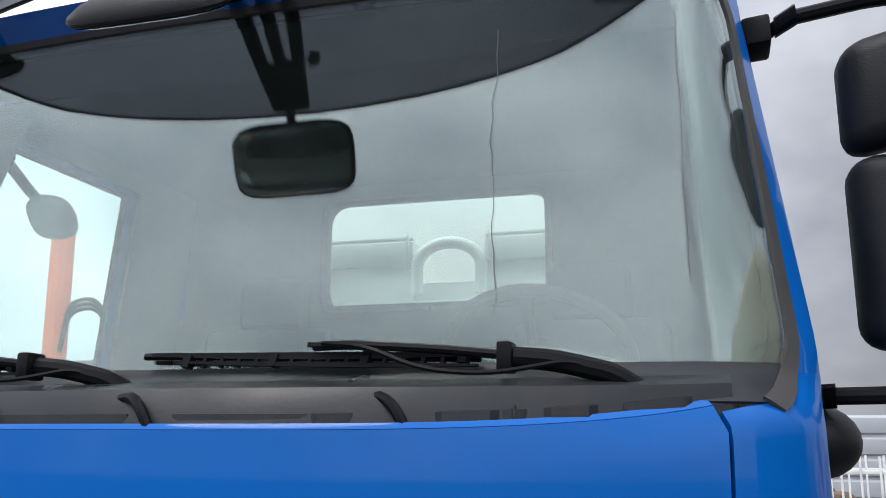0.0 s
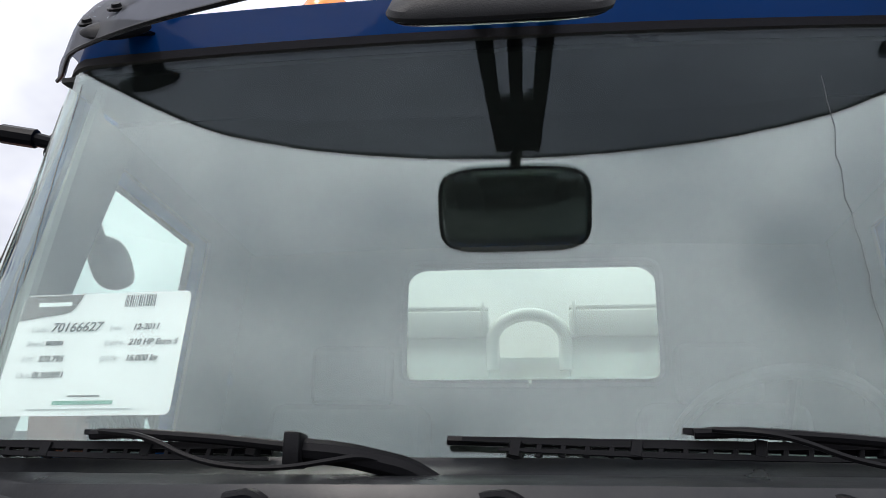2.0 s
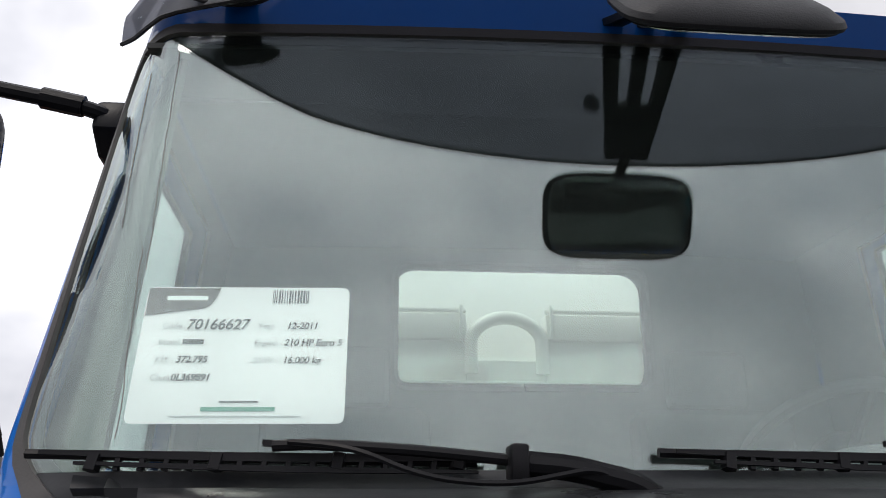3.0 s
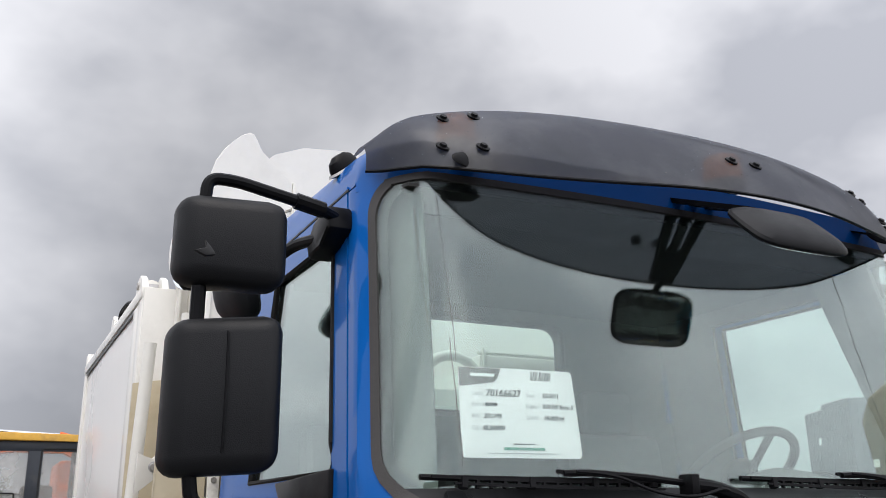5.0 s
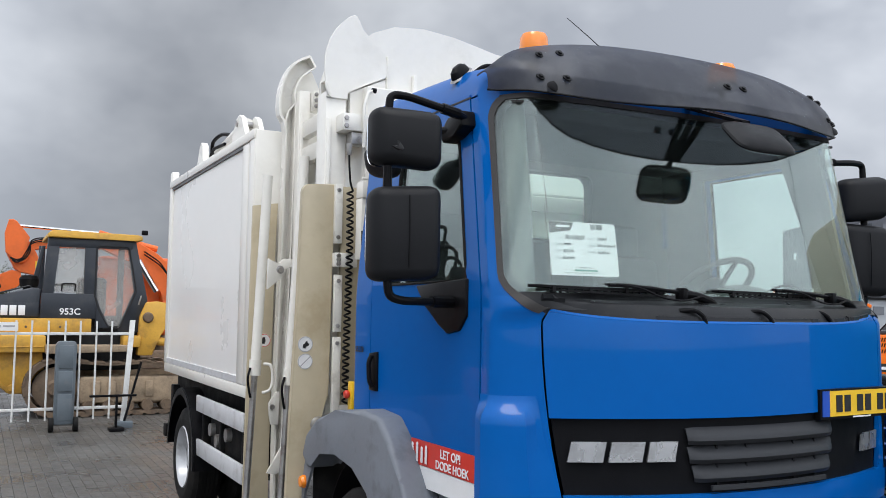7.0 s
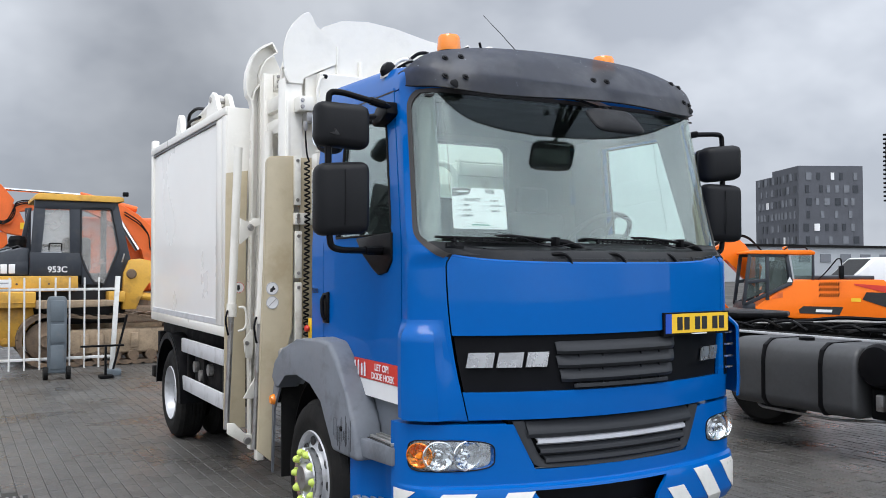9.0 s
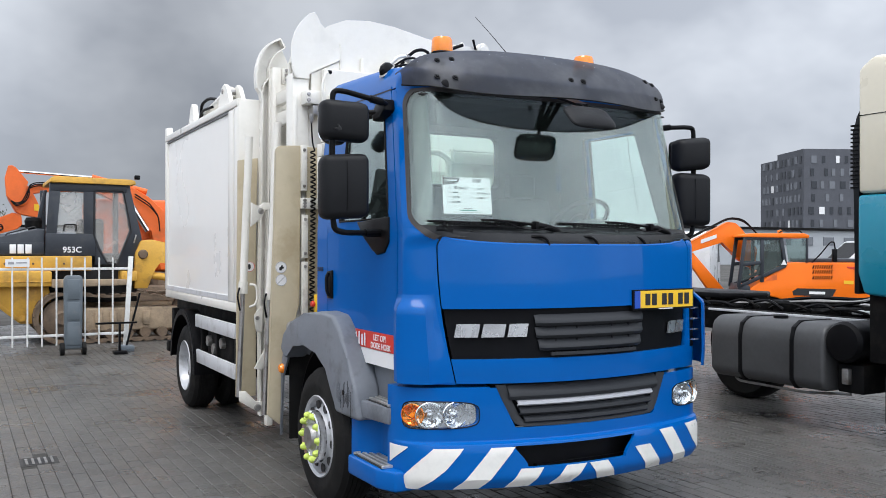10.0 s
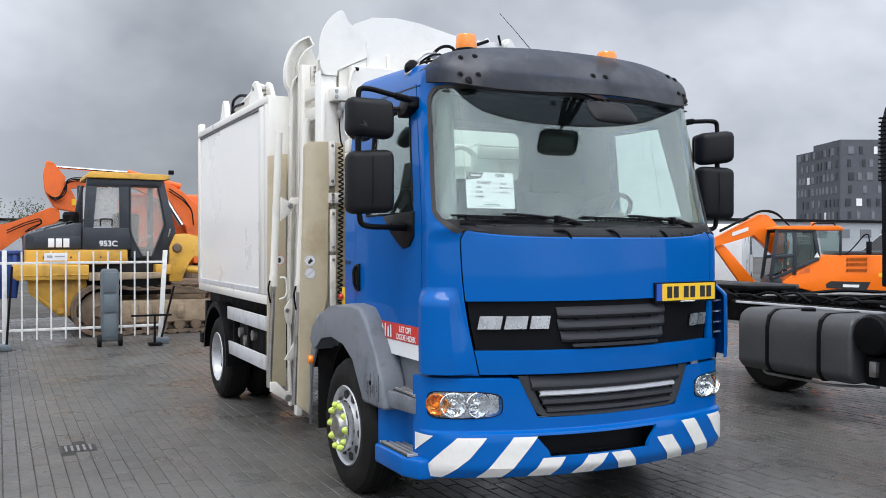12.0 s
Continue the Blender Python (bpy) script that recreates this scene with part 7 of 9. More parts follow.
lathe(bm, [(0, -0.032), (0.018, -0.03), (0.024, -0.02), (0.024, -0.010), (0.012, 0.0)], (-0.952, 2.03, 1.275), "x", 14)
part("knob", bm, RED_STICKER, es)
# hoses and ram above the cab's rear edge
for pts, r, mat in (([(-0.20, 2.14, 3.13), (-0.18, 2.06, 3.19), (-0.12, 2.03, 3.245), (-0.05, 2.03, 3.26), (0.015, 2.05, 3.24), (0.03, 2.20, 3.18)], 0.013, SATIN),
                    ([(-0.33, 2.14, 3.09), (-0.32, 2.05, 3.12), (-0.27, 2.03, 3.18), (-0.20, 2.03, 3.195), (-0.15, 2.06, 3.18), (-0.10, 2.20, 3.14)], 0.014, WHITE),
                    ([(-0.30, 2.13, 3.09), (-0.27, 2.04, 3.13), (-0.21, 2.01, 3.17), (-0.10, 2.04, 3.19), (-0.05, 2.20, 3.15)], 0.009, SATIN),
                    ([(-0.34, 2.13, 3.06), (-0.30, 2.02, 3.10), (-0.22, 2.0, 3.12), (-0.12, 2.02, 3.13), (-0.06, 2.20, 3.10)], 0.009, SATIN)):
    part("hose", tube(BM(), arc_pts(pts, 6, 0.06), r, 10), mat, hopper)
part("manifold", box(BM(), -0.37, 0.06, 2.125, 2.165, 2.862, 3.12, 0.008), WHITE, hopper, "white valve block above the cab")
part("hose_joint", tube(BM(), [(-0.20, 2.04, 3.15), (-0.18, 2.03, 3.20)], 0.02, 12), STEEL, hopper)
bm = prism(BM(), [(0.20, 2.862), (0.20, 3.26), (0.243, 3.29), (0.345, 3.37), (0.365, 3.39), (0.386, 3.35), (0.47, 3.35), (0.55, 3.395), (0.60, 3.375), (0.70, 3.27), (0.70, 2.862)], "y", 2.12, 2.165, 0.006)
rh = part("ram_head", bm, WHITE, hopper, "white ram head above the cab", smooth=False)
bm = BM()
lathe(bm, [(0, -0.035), (0.030, -0.035), (0.034, -0.028), (0.052, -0.026), (0.060, -0.015), (0.060, 0.02), (0, 0.02)], (0.55, 2.12, 3.335), "y", 24)
part("pivot_boss", bm, WORN_WHITE, rh)
part("fitting", tube(BM(), [(0.24, 2.08, 3.31), (0.34, 2.08, 3.35)], 0.014, 10), SATIN, rh)
part("fitting", tube(BM(), [(0.475, 2.10, 3.33), (0.445, 2.09, 3.41)], 0.010, 8), SATIN, rh)
bm = BM()
box(bm, -0.9, 0.9, 1.80, 2.0, 1.0, 2.20, 0.01)
part("bulkhead", bm, WHITE, hopper)


# ---- yard: fence, cart, drain ----
def fence():
    f = thing("fence", (-2.0, 11.1, 0), "white steel bar fence panel with rust spots", "fence")
    Y = 11.1
    for x, lean in ((-3.185, 0.0), (-0.80, 0.045)):
        bm = BM()
        prism(bm, [(x - 0.035 - lean, 0.02), (x + 0.035 - lean, 0.02), (x + 0.035 + lean, 1.56), (x - 0.035 + lean, 1.56)], "y", Y - 0.035, Y + 0.035, 0.006)
        part("post", bm, FENCE_WHITE, f)
    for z in (0.30, 1.36):
        for x0, x1 in ((-5.6, -3.22), (-3.15, -0.83 + 0.04 * (z - 0.3))):
            bm = BM()
            box(bm, x0, x1, Y - 0.02, Y + 0.02, z - 0.02, z + 0.02, 0.004)
            part("rail", bm, FENCE_WHITE, f)
    rnd = random.Random(8)
    xs = [-3.15 + 0.215 * (i + 1) * 0.98 for i in range(10)] + [-3.22 - 0.215 * (i + 1) for i in range(10)]
    for x in xs:
        bm = BM()
        dx = rnd.uniform(-0.008, 0.008)
        tube(bm, [(x, Y - 0.032, 0.14), (x + dx, Y - 0.032, 1.545)], 0.0135, 8)
        part("bar", bm, FENCE_WHITE, f)
    for x in (-3.185, -0.82):
        bm = BM()
        box(bm, x - 0.12, x + 0.10, Y - 0.16, Y + 0.12, 0.0, 0.10, 0.015)
        part("foot", bm, BIN_GREY, f, "dark concrete fence foot")
    bm = BM()
    tube(bm, [(-0.84, Y - 0.1, 0.08), (-0.62, Y - 0.05, 0.95)], 0.018, 8)
    part("brace", bm, SATIN, f)
    part("brace", tube(BM(), [(-3.16, Y - 0.12, 0.08), (-3.08, Y - 0.05, 1.31)], 0.018, 8), SATIN, f)
    bm = BM()
    box(bm, -2.62, -2.28, Y - 0.055, Y - 0.048, 1.40, 1.52)
    sgn = part("sign", bm, STICKER_WHITE, f, "small white sign on the fence")
    bm = BM()
    box(bm, -2.58, -2.50, Y - 0.058, Y - 0.0552, 1.44, 1.48)
    box(bm, -2.47, -2.32, Y - 0.058, Y - 0.0552, 1.455, 1.475)
    part("print", bm, INK_GREY, sgn)


fence()


def far_fence(y, x0, n, lean):
    """A run of the same fence in the next row, beyond the truck."""
    f = thing("fence", (x0 + 0.12 * n, y, 0), "white steel bar fence panel beyond the truck", "fence")
    x1 = x0 + 0.23 * n
    for x in (x0, x1):
        part("post", box(BM(), x - 0.035, x + 0.035, y - 0.035, y + 0.035, 0.0, 1.58, 0.006), FENCE_WHITE, f)
        part("foot", box(BM(), x - 0.12, x + 0.12, y - 0.15, y + 0.15, 0.0, 0.10, 0.015), BIN_GREY, f, "dark concrete fence foot")
    for z in (0.30, 1.36):
        part("rail", box(BM(), x0, x1, y - 0.02, y + 0.02, z - 0.025, z + 0.025, 0.004), FENCE_WHITE, f)
    for i in range(1, n):
        x = x0 + 0.23 * i
        part("bar", tube(BM(), [(x, y - 0.03, 0.14), (x + lean, y - 0.03, 1.555)], 0.015, 8), FENCE_WHITE, f)


far_fence(11.2, 1.70, 14, 0.0)
far_fence(12.4, 1.95, 14, 0.02)


def container():
    """A ribbed steel box standing behind the fence."""
    C = thing("container", (6.6, 28.2, 0), "grey ribbed steel container behind the fence", "container")
    b = part("body", box(BM(), 3.6, 9.7, 27.05, 29.4, 0.15, 2.55, 0.03), FAR_GREY, C)
    for i in range(4):
        z = 0.25 + 0.6 * i
        part("rib", prism(BM(), [(26.98, z), (26.98, z + 0.42), (27.06, z + 0.50), (27.06, z - 0.06)], "x", 3.65, 9.65, 0.01), FAR_GREY, b)
    for x in (3.7, 9.4):
        part("foot", box(BM(), x, x + 0.2, 27.1, 29.3, 0.0, 0.16, 0.01), CHASSIS, C)


container()


def cart():
    c = thing("tool_cart", (-1.66, 10.85, 0), "upright grey plastic cart on two black wheels beside the fence", "cart")
    bm = BM()
    prism(bm, [(-1.79, 0.10), (-1.53, 0.10), (-1.52, 1.20), (-1.55, 1.26), (-1.77, 1.26), (-1.80, 1.20)], "y", 10.86, 10.98, 0.02)
    b = part("body", bm, BIN_GREY, c)
    for z0, z1 in ((0.16, 0.52), (0.56, 0.84), (0.88, 1.20)):
        bm = BM()
        box(bm, -1.755, -1.565, 10.845, 10.865, z0, z1, 0.008)
        part("panel", bm, BIN_GREY, b)
    for x in (-1.82, -1.50):
        bm = BM()
        lathe(bm, [(0, -0.03), (0.10, -0.03), (0.10, 0.03), (0, 0.03)], (x, 10.90, 0.10), "x", 18)
        part("wheel", bm, RUBBER, c)
    bm = BM()
    tube(bm, [(-1.84, 10.9, 0.10), (-1.48, 10.9, 0.10)], 0.02, 8)
    part("axle", bm, STEEL, c)


cart()
bm = BM()
box(bm, -1.35, -0.72, 10.70, 10.76, 0.48, 0.51, 0.005)
box(bm, -1.0, -0.97, 10.70, 10.76, 0.0, 0.49, 0.004)
box(bm, -1.08, -0.88, 10.62, 10.84, 0.0, 0.05, 0.008)
solid("stand", bm, SATIN, "low dark steel stand beside the fence post", "stand")


def drain():
    d = thing("drain_cover", (-2.70, 3.50, 0), "dark iron drain grate set in the pavers", "drain")
    bm = BM()
    box(bm, -2.84, -2.56, 3.37, 3.63, -0.03, 0.002, 0.004)
    part("frame", bm, IRON, d)
    part("slots", box(BM(), -2.815, -2.585, 3.395, 3.605, 0.001, 0.004), INK, d)
    for i in range(5):
        bm = BM()
        box(bm, -2.80 + 0.046 * i, -2.782 + 0.046 * i, 3.40, 3.60, 0.003, 0.009)
        part("grate_bar", bm, STEEL, d, "bright worn grate bar")


drain()


# ---- yard: track loader ----
def loader():
    L = thing("track_loader", (-1.0, 13.6, 0), "muddy yellow track loader with a dark cab", "loader")
    Y0 = 12.95
    cab = part("cab", box(BM(), -1.86, -0.30, Y0 + 0.10, Y0 + 1.35, 1.50, 1.60, 0.01), MACHINE_DARK, L, "dark blue-black cab")
    pane_1 = [(-1.716, 1.971), (-1.261, 1.963), (-1.267, 2.727), (-1.658, 2.707)]
    pane_2 = [(-1.068, 1.936), (-1.002, 1.711), (-0.854, 1.443), (-0.696, 1.43), (-0.463, 2.023), (-0.594, 2.726), (-1.066, 2.721)]
    for nm, pts, d in (("pillar", [(-1.91, 1.55), (-1.72, 1.55), (-1.716, 1.97), (-1.658, 2.71), (-1.65, 2.86), (-1.83, 2.86)], 0.0),
                       ("pillar", [(-1.262, 1.55), (-1.068, 1.55), (-1.066, 2.72), (-1.07, 2.86), (-1.268, 2.86)], 0.0),
                       ("pillar", [(-0.474, 2.86), (-0.60, 2.86), (-0.594, 2.726), (-0.463, 2.023), (-0.696, 1.43), (-0.72, 1.335), (-0.275, 1.335), (-0.254, 1.879)], 0.0),
                       ("header", [(-1.83, 2.72), (-0.53, 2.72), (-0.49, 2.865), (-1.82, 2.865)], 0.004),
                       ("side_panel", [(-1.90, 1.555), (-1.07, 1.555), (-1.07, 1.955), (-1.90, 1.962)], 0.008),
                       ("door_foot", [(-1.07, 1.40), (-0.86, 1.40), (-0.854, 1.443), (-1.002, 1.711), (-1.068, 1.936)], 0.006)):
        part(nm, prism(BM(), pts, "y", Y0 - d, Y0 + 0.08 - d, 0.008), MACHINE_DARK, cab)
    part("door_seal", tube(BM(), arc_pts([(x + (x + 0.77) * 0.08, Y0 - 0.006, z + (z - 2.08) * 0.05) for x, z in pane_2 + pane_2[:1]], 4, 0.05), 0.012, 6), INK, cab)
    part("door_handle", tube(BM(), [(-0.40, Y0 - 0.03, 1.80), (-0.36, Y0 - 0.03, 1.95)], 0.014, 6), STEEL, cab)
    part("rear_pillar", prism(BM(), [(-1.89, 2.76), (-1.83, 2.76), (-1.95, 1.95), (-2.05, 1.95)], "y", Y0 + 0.55, Y0 + 0.65, 0.01), MACHINE_DARK, cab)
    for x in (-1.84, -0.52):
        part("pillar", box(BM(), x - 0.05, x + 0.05, Y0 + 1.30, Y0 + 1.40, 1.55, 2.80, 0.01), MACHINE_DARK, cab)
    bm = BM()
    prism(bm, [(-1.84, 2.866), (-0.50, 2.862), (-0.37, 2.875), (-0.385, 2.945), (-0.45, 2.965), (-1.76, 2.985), (-1.83, 2.94)], "y", Y0 - 0.08, Y0 + 1.45, 0.015)
    part("roof", bm, LOADER_YELLOW, L, "yellow cab roof")
    bm = BM()
    box(bm, -0.40, -0.30, Y0 - 0.09, Y0 - 0.02, 2.97, 3.05, 0.015)
    part("work_lamp", bm, SATIN, L)
    for pts in (pane_1, pane_2):
        bm = prism(BM(), pts, "y", Y0 + 0.03, Y0 + 0.038)
        ob = part("window", bm, CAB_GLASS, cab, "dusty cab window")
        ob.visible_shadow = False
    bm = BM()
    box(bm, -1.30, -0.85, Y0 + 0.5, Y0 + 0.95, 1.60, 2.25, 0.06)
    part("seat", bm, SEAT, cab)
    bm = BM()
    tube(bm, arc_pts([(-1.60, Y0 - 0.01, 2.0), (-1.60, Y0 - 0.06, 2.12), (-1.40, Y0 - 0.06, 2.12), (-1.40, Y0 - 0.01, 2.0)], 4, 0.03), 0.012, 6)
    part("grab_rail", bm, SATIN, cab)
    bm = BM()
    prism(bm, [(-2.84, 1.56), (-1.90, 1.56), (-1.90, 2.03), (-2.03, 2.05), (-2.52, 1.91), (-2.80, 1.86), (-2.84, 1.82)], "y", Y0 + 0.05, Y0 + 1.30, 0.03, 3)
    hood = part("engine_hood", bm, MACHINE_DARK, L, "dark engine hood")
    part("hood_panel", prism(BM(), [(-2.70, 1.58), (-1.92, 1.58), (-1.92, 1.80), (-2.70, 1.79)], "y", Y0 + 0.043, Y0 + 0.055, 0.003), MACHINE_DARK, hood)
    part("hood_rail", tube(BM(), arc_pts([(-2.53, Y0 + 0.2, 1.90), (-2.51, Y0 + 0.2, 1.95), (-2.06, Y0 + 0.2, 2.08), (-2.03, Y0 + 0.2, 2.03)], 4, 0.03), 0.014, 6), INK, hood)
    bm = BM()
    lathe(bm, [(0.09, 0), (0.09, 0.10), (0.14, 0.12), (0.15, 0.24), (0.12, 0.30), (0, 0.31)], (-2.06, Y0 + 0.5, 1.95), "z", 18)
    part("air_filter", bm, CHASSIS, hood)
    bm = BM()
    for x in (-2.47, -2.345, -2.22):
        box(bm, x, x + 0.10, Y0 + 0.035, Y0 + 0.052, 1.60, 1.76, 0.004)
    part("badge", bm, STICKER_WHITE, hood, "three white block shapes on the hood")
    M = Matrix(((1, 0, 0, -1.62), (0, 0, -1, Y0 - 0.012), (0, 1, 0, 1.62), (0, 0, 0, 1)))
    text("model_number", "953C", 0.145, M, STICKER_WHITE, cab, "white model number", bold=0.003)
    fr = part("frame", box(BM(), -2.83, -1.13, Y0 - 0.05, Y0 + 1.35, 1.29, 1.555, 0.015), LOADER_YELLOW, L, "dirty yellow main frame")
    # solid black box added for the deep shade under the cab
    part("under_cab_shade", box(BM(), -1.90, -0.30, Y0 + 0.20, Y0 + 1.30, 0.70, 1.54, 0.02), INK, L, "black box standing in for the shade under the cab")
    part("tank_box", prism(BM(), [(-3.04, 1.06), (-2.98, 1.02), (-1.815, 1.02), (-1.815, 1.285), (-3.0, 1.305), (-3.04, 1.28)], "y", Y0 - 0.25, Y0 + 1.35, 0.02, 3), LOADER_YELLOW, L, "yellow side tank with a rounded end")
    part("tank_rib", box(BM(), -2.96, -1.83, Y0 - 0.262, Y0 - 0.245, 1.10, 1.116, 0.004), LOADER_YELLOW, L)
    part("side_box", box(BM(), -0.64, -0.36, Y0 - 0.15, Y0 + 0.25, 1.09, 1.28, 0.02), LOADER_YELLOW, L)
    for x in (-2.55, -2.10, -1.60):
        bm = BM()
        lathe(bm, [(0.0, -0.012), (0.018, -0.01), (0.02, 0.0)], (x, Y0 - 0.05, 1.42), "y", 10)
        part("bolt", bm, MUD, fr)
    case = part("drive_case", prism(BM(), [(-2.81, 1.03), (-1.85, 1.03), (-1.80, 0.70), (-2.0, 0.36), (-2.31, 0.37), (-2.79, 0.78)], "y", Y0 - 0.07, Y0 + 0.30, 0.02), LOADER_YELLOW, L, "yellow drive case with dirt along its foot")
    bm = BM()
    lathe(bm, [(0.0, -0.03), (0.05, -0.025), (0.06, 0.0)], (-2.27, Y0 - 0.07, 0.46), "y", 14)
    part("plug", bm, LOADER_YELLOW, case)
    part("case_rib", prism(BM(), [(-2.74, 0.80), (-2.70, 0.80), (-2.26, 0.42), (-2.32, 0.40)], "y", Y0 - 0.085, Y0 - 0.065, 0.004), LOADER_YELLOW, case)
    part("footboard", prism(BM(), [(-1.82, 1.0), (-0.57, 1.03), (-0.57, 1.13), (-1.82, 1.14)], "y", Y0 - 0.40, Y0 + 0.05, 0.015), DUSTY, L, "dusty tan footboard")
    # tracks
    def track(y0, y1):
        path = [(-1.66 + 0.44 * math.cos(math.pi / 2 + math.pi * i / 27), 0.47 + 0.44 * math.sin(math.pi / 2 + math.pi * i / 27)) for i in range(28)]
        path += [(-1.5 + 0.2 * i, 0.03) for i in range(12)]
        path += [(0.95 + 0.40 * math.cos(-math.pi / 2 + math.pi * i / 23), 0.42 + 0.40 * math.sin(-math.pi / 2 + math.pi * i / 23)) for i in range(24)]
        # the slack upper run sags between its carrier rollers
        path += [(0.85 - 0.12 * i, 0.83 + 0.10 * i / 20 - 0.05 * math.sin(math.pi * ((i % 10) / 10.0))) for i in range(20)]
        bm = BM()
        n = len(path)
        rows = [[bm.verts.new((x, y, z)) for y in (y0, y1)] for x, z in path]
        inn = [[bm.verts.new((-0.35 + (x + 0.35) * 0.965, y, 0.46 + (z - 0.46) * 0.89)) for y in (y0, y1)] for x, z in path]
        for i in range(n):
            j = (i + 1) % n
            bm.faces.new((rows[i][0], rows[i][1], rows[j][1], rows[j][0]))
            bm.faces.new((inn[i][0], inn[j][0], inn[j][1], inn[i][1]))
            for k in (0, 1):
                bm.faces.new((rows[i][k], rows[j][k], inn[j][k], inn[i][k]))
        t = part("track", bm, MUD, L, "mud-caked crawler track")
        acc, last = 0.0, None
        for i in range(n):
            (x0, z0), (x1, z1) = path[i], path[(i + 1) % n]
            seg = math.hypot(x1 - x0, z1 - z0)
            m = max(1, int(seg / 0.17))
            for q in range(m):
                acc += seg / m
                if acc > 0.15:
                    acc = 0.0
                    f = (q + 0.5) / m
                    x, z = x0 + (x1 - x0) * f, z0 + (z1 - z0) * f
                    a = math.atan2(z1 - z0, x1 - x0)
                    bm = BM()
                    box(bm, -0.07, 0.07, y0 - 0.01, y1 + 0.01, -0.005, 0.02, 0, Matrix.Translation((x, 0, z)) @ Matrix.Rotation(-a + math.pi, 4, "Y"))
                    part("track_shoe", bm, MUD, t)
        for x, r in ((-1.66, 0.33), (0.95, 0.32)):
            bm = BM()
            lathe(bm, [(0, y0 - 0.0), (0.10, y0 - 0.02), (0.14, y0 + 0.02), (r * 0.8, y0 + 0.05), (r, y0 + 0.08), (r, y1 - 0.08), (0, y1 - 0.05)], (x, 0, 0.46), "y", 24)
            part("sprocket", bm, MUD, t)
        bm = BM()
        box(bm, -1.30, 0.6, y0 + 0.05, y1 - 0.05, 0.20, 0.63, 0.05, seg=3)
        tf = part("track_frame", bm, DUSTY, t, "track frame caked in dry mud")
        for x in (-1.12, -0.88, -0.62, -0.3):
            part("frame_cap", box(BM(), x, x + 0.13, y0 + 0.01, y0 + 0.06, 0.30, 0.56, 0.02), DUSTY, tf)
        for x in (-1.15, -0.85, -0.55, -0.25, 0.05, 0.35):
            bm = BM()
            lathe(bm, [(0, y0 + 0.02), (0.09, y0 + 0.02), (0.10, y0 + 0.06), (0.10, y1 - 0.05)], (x, 0, 0.16), "y", 14)
            part("roller", bm, MUD, t)
    track(Y0 - 0.40, Y0 + 0.02)
    track(Y0 + 1.35, Y0 + 1.75)
    # loader arm, lift ram, bucket
    bm = BM()
    prism(bm, [(-0.40, 0.95), (-0.16, 0.95), (-0.05, 1.30), (0.05, 1.45), (0.5, 1.40), (1.3, 0.95), (1.45, 1.15), (0.6, 1.70), (0.10, 1.82), (-0.10, 1.86), (-0.28, 1.84), (-0.38, 1.60)], "y", Y0 - 0.10, Y0 + 0.12, 0.02)
    arm = part("lift_arm", bm, LOADER_YELLOW, L, "yellow loader arm")
    bm = BM()
    lathe(bm, [(0, -0.14), (0.07, -0.13), (0.09, -0.08), (0.09, 0.1)], (-0.25, Y0 - 0.02, 1.585), "y", 18)
    part("pivot", bm, MUD, arm)
    bm = BM()
    tube(bm, [(-0.15, Y0 - 0.02, 1.2), (0.9, Y0 - 0.02, 1.05)], 0.07, 12)
    part("ram", bm, LOADER_YELLOW, arm)
    bm = BM()
    prism(bm, [(1.3, 0.1), (2.2, 0.05), (1.9, 0.9), (1.5, 1.25), (1.25, 0.9)], "y", Y0 - 0.35, Y0 + 1.75, 0.02)
    part("bucket", bm, LOADER_YELLOW, L, "yellow loader bucket")


loader()


def skip():
    """Stands behind the fence on two bearers."""
    S = thing("skip", (-4.2, 14.9, 0), "blue steel skip on dark bearers behind the fence", "container")
    b = part("body", prism(BM(), [(-5.5, 0.62), (-2.95, 0.62), (-2.84, 1.52), (-5.6, 1.52)], "y", 14.4, 15.4, 0.02), SKIP_BLUE, S)
    part("rim", box(BM(), -5.64, -2.80, 14.36, 15.44, 1.46, 1.53, 0.015), SKIP_BLUE, b)
    for x in (-5.0, -4.2, -3.4, -3.02):
        part("rib", prism(BM(), [(x, 0.64), (x + 0.07, 0.64), (x + 0.08, 1.46), (x, 1.46)], "y", 14.37, 14.41, 0.008), SKIP_BLUE, b)
    for x in (-5.2, -3.5):
        part("bearer", box(BM(), x, x + 0.25, 14.45, 15.35, 0.0, 0.62, 0.02), CHASSIS, S)


skip()


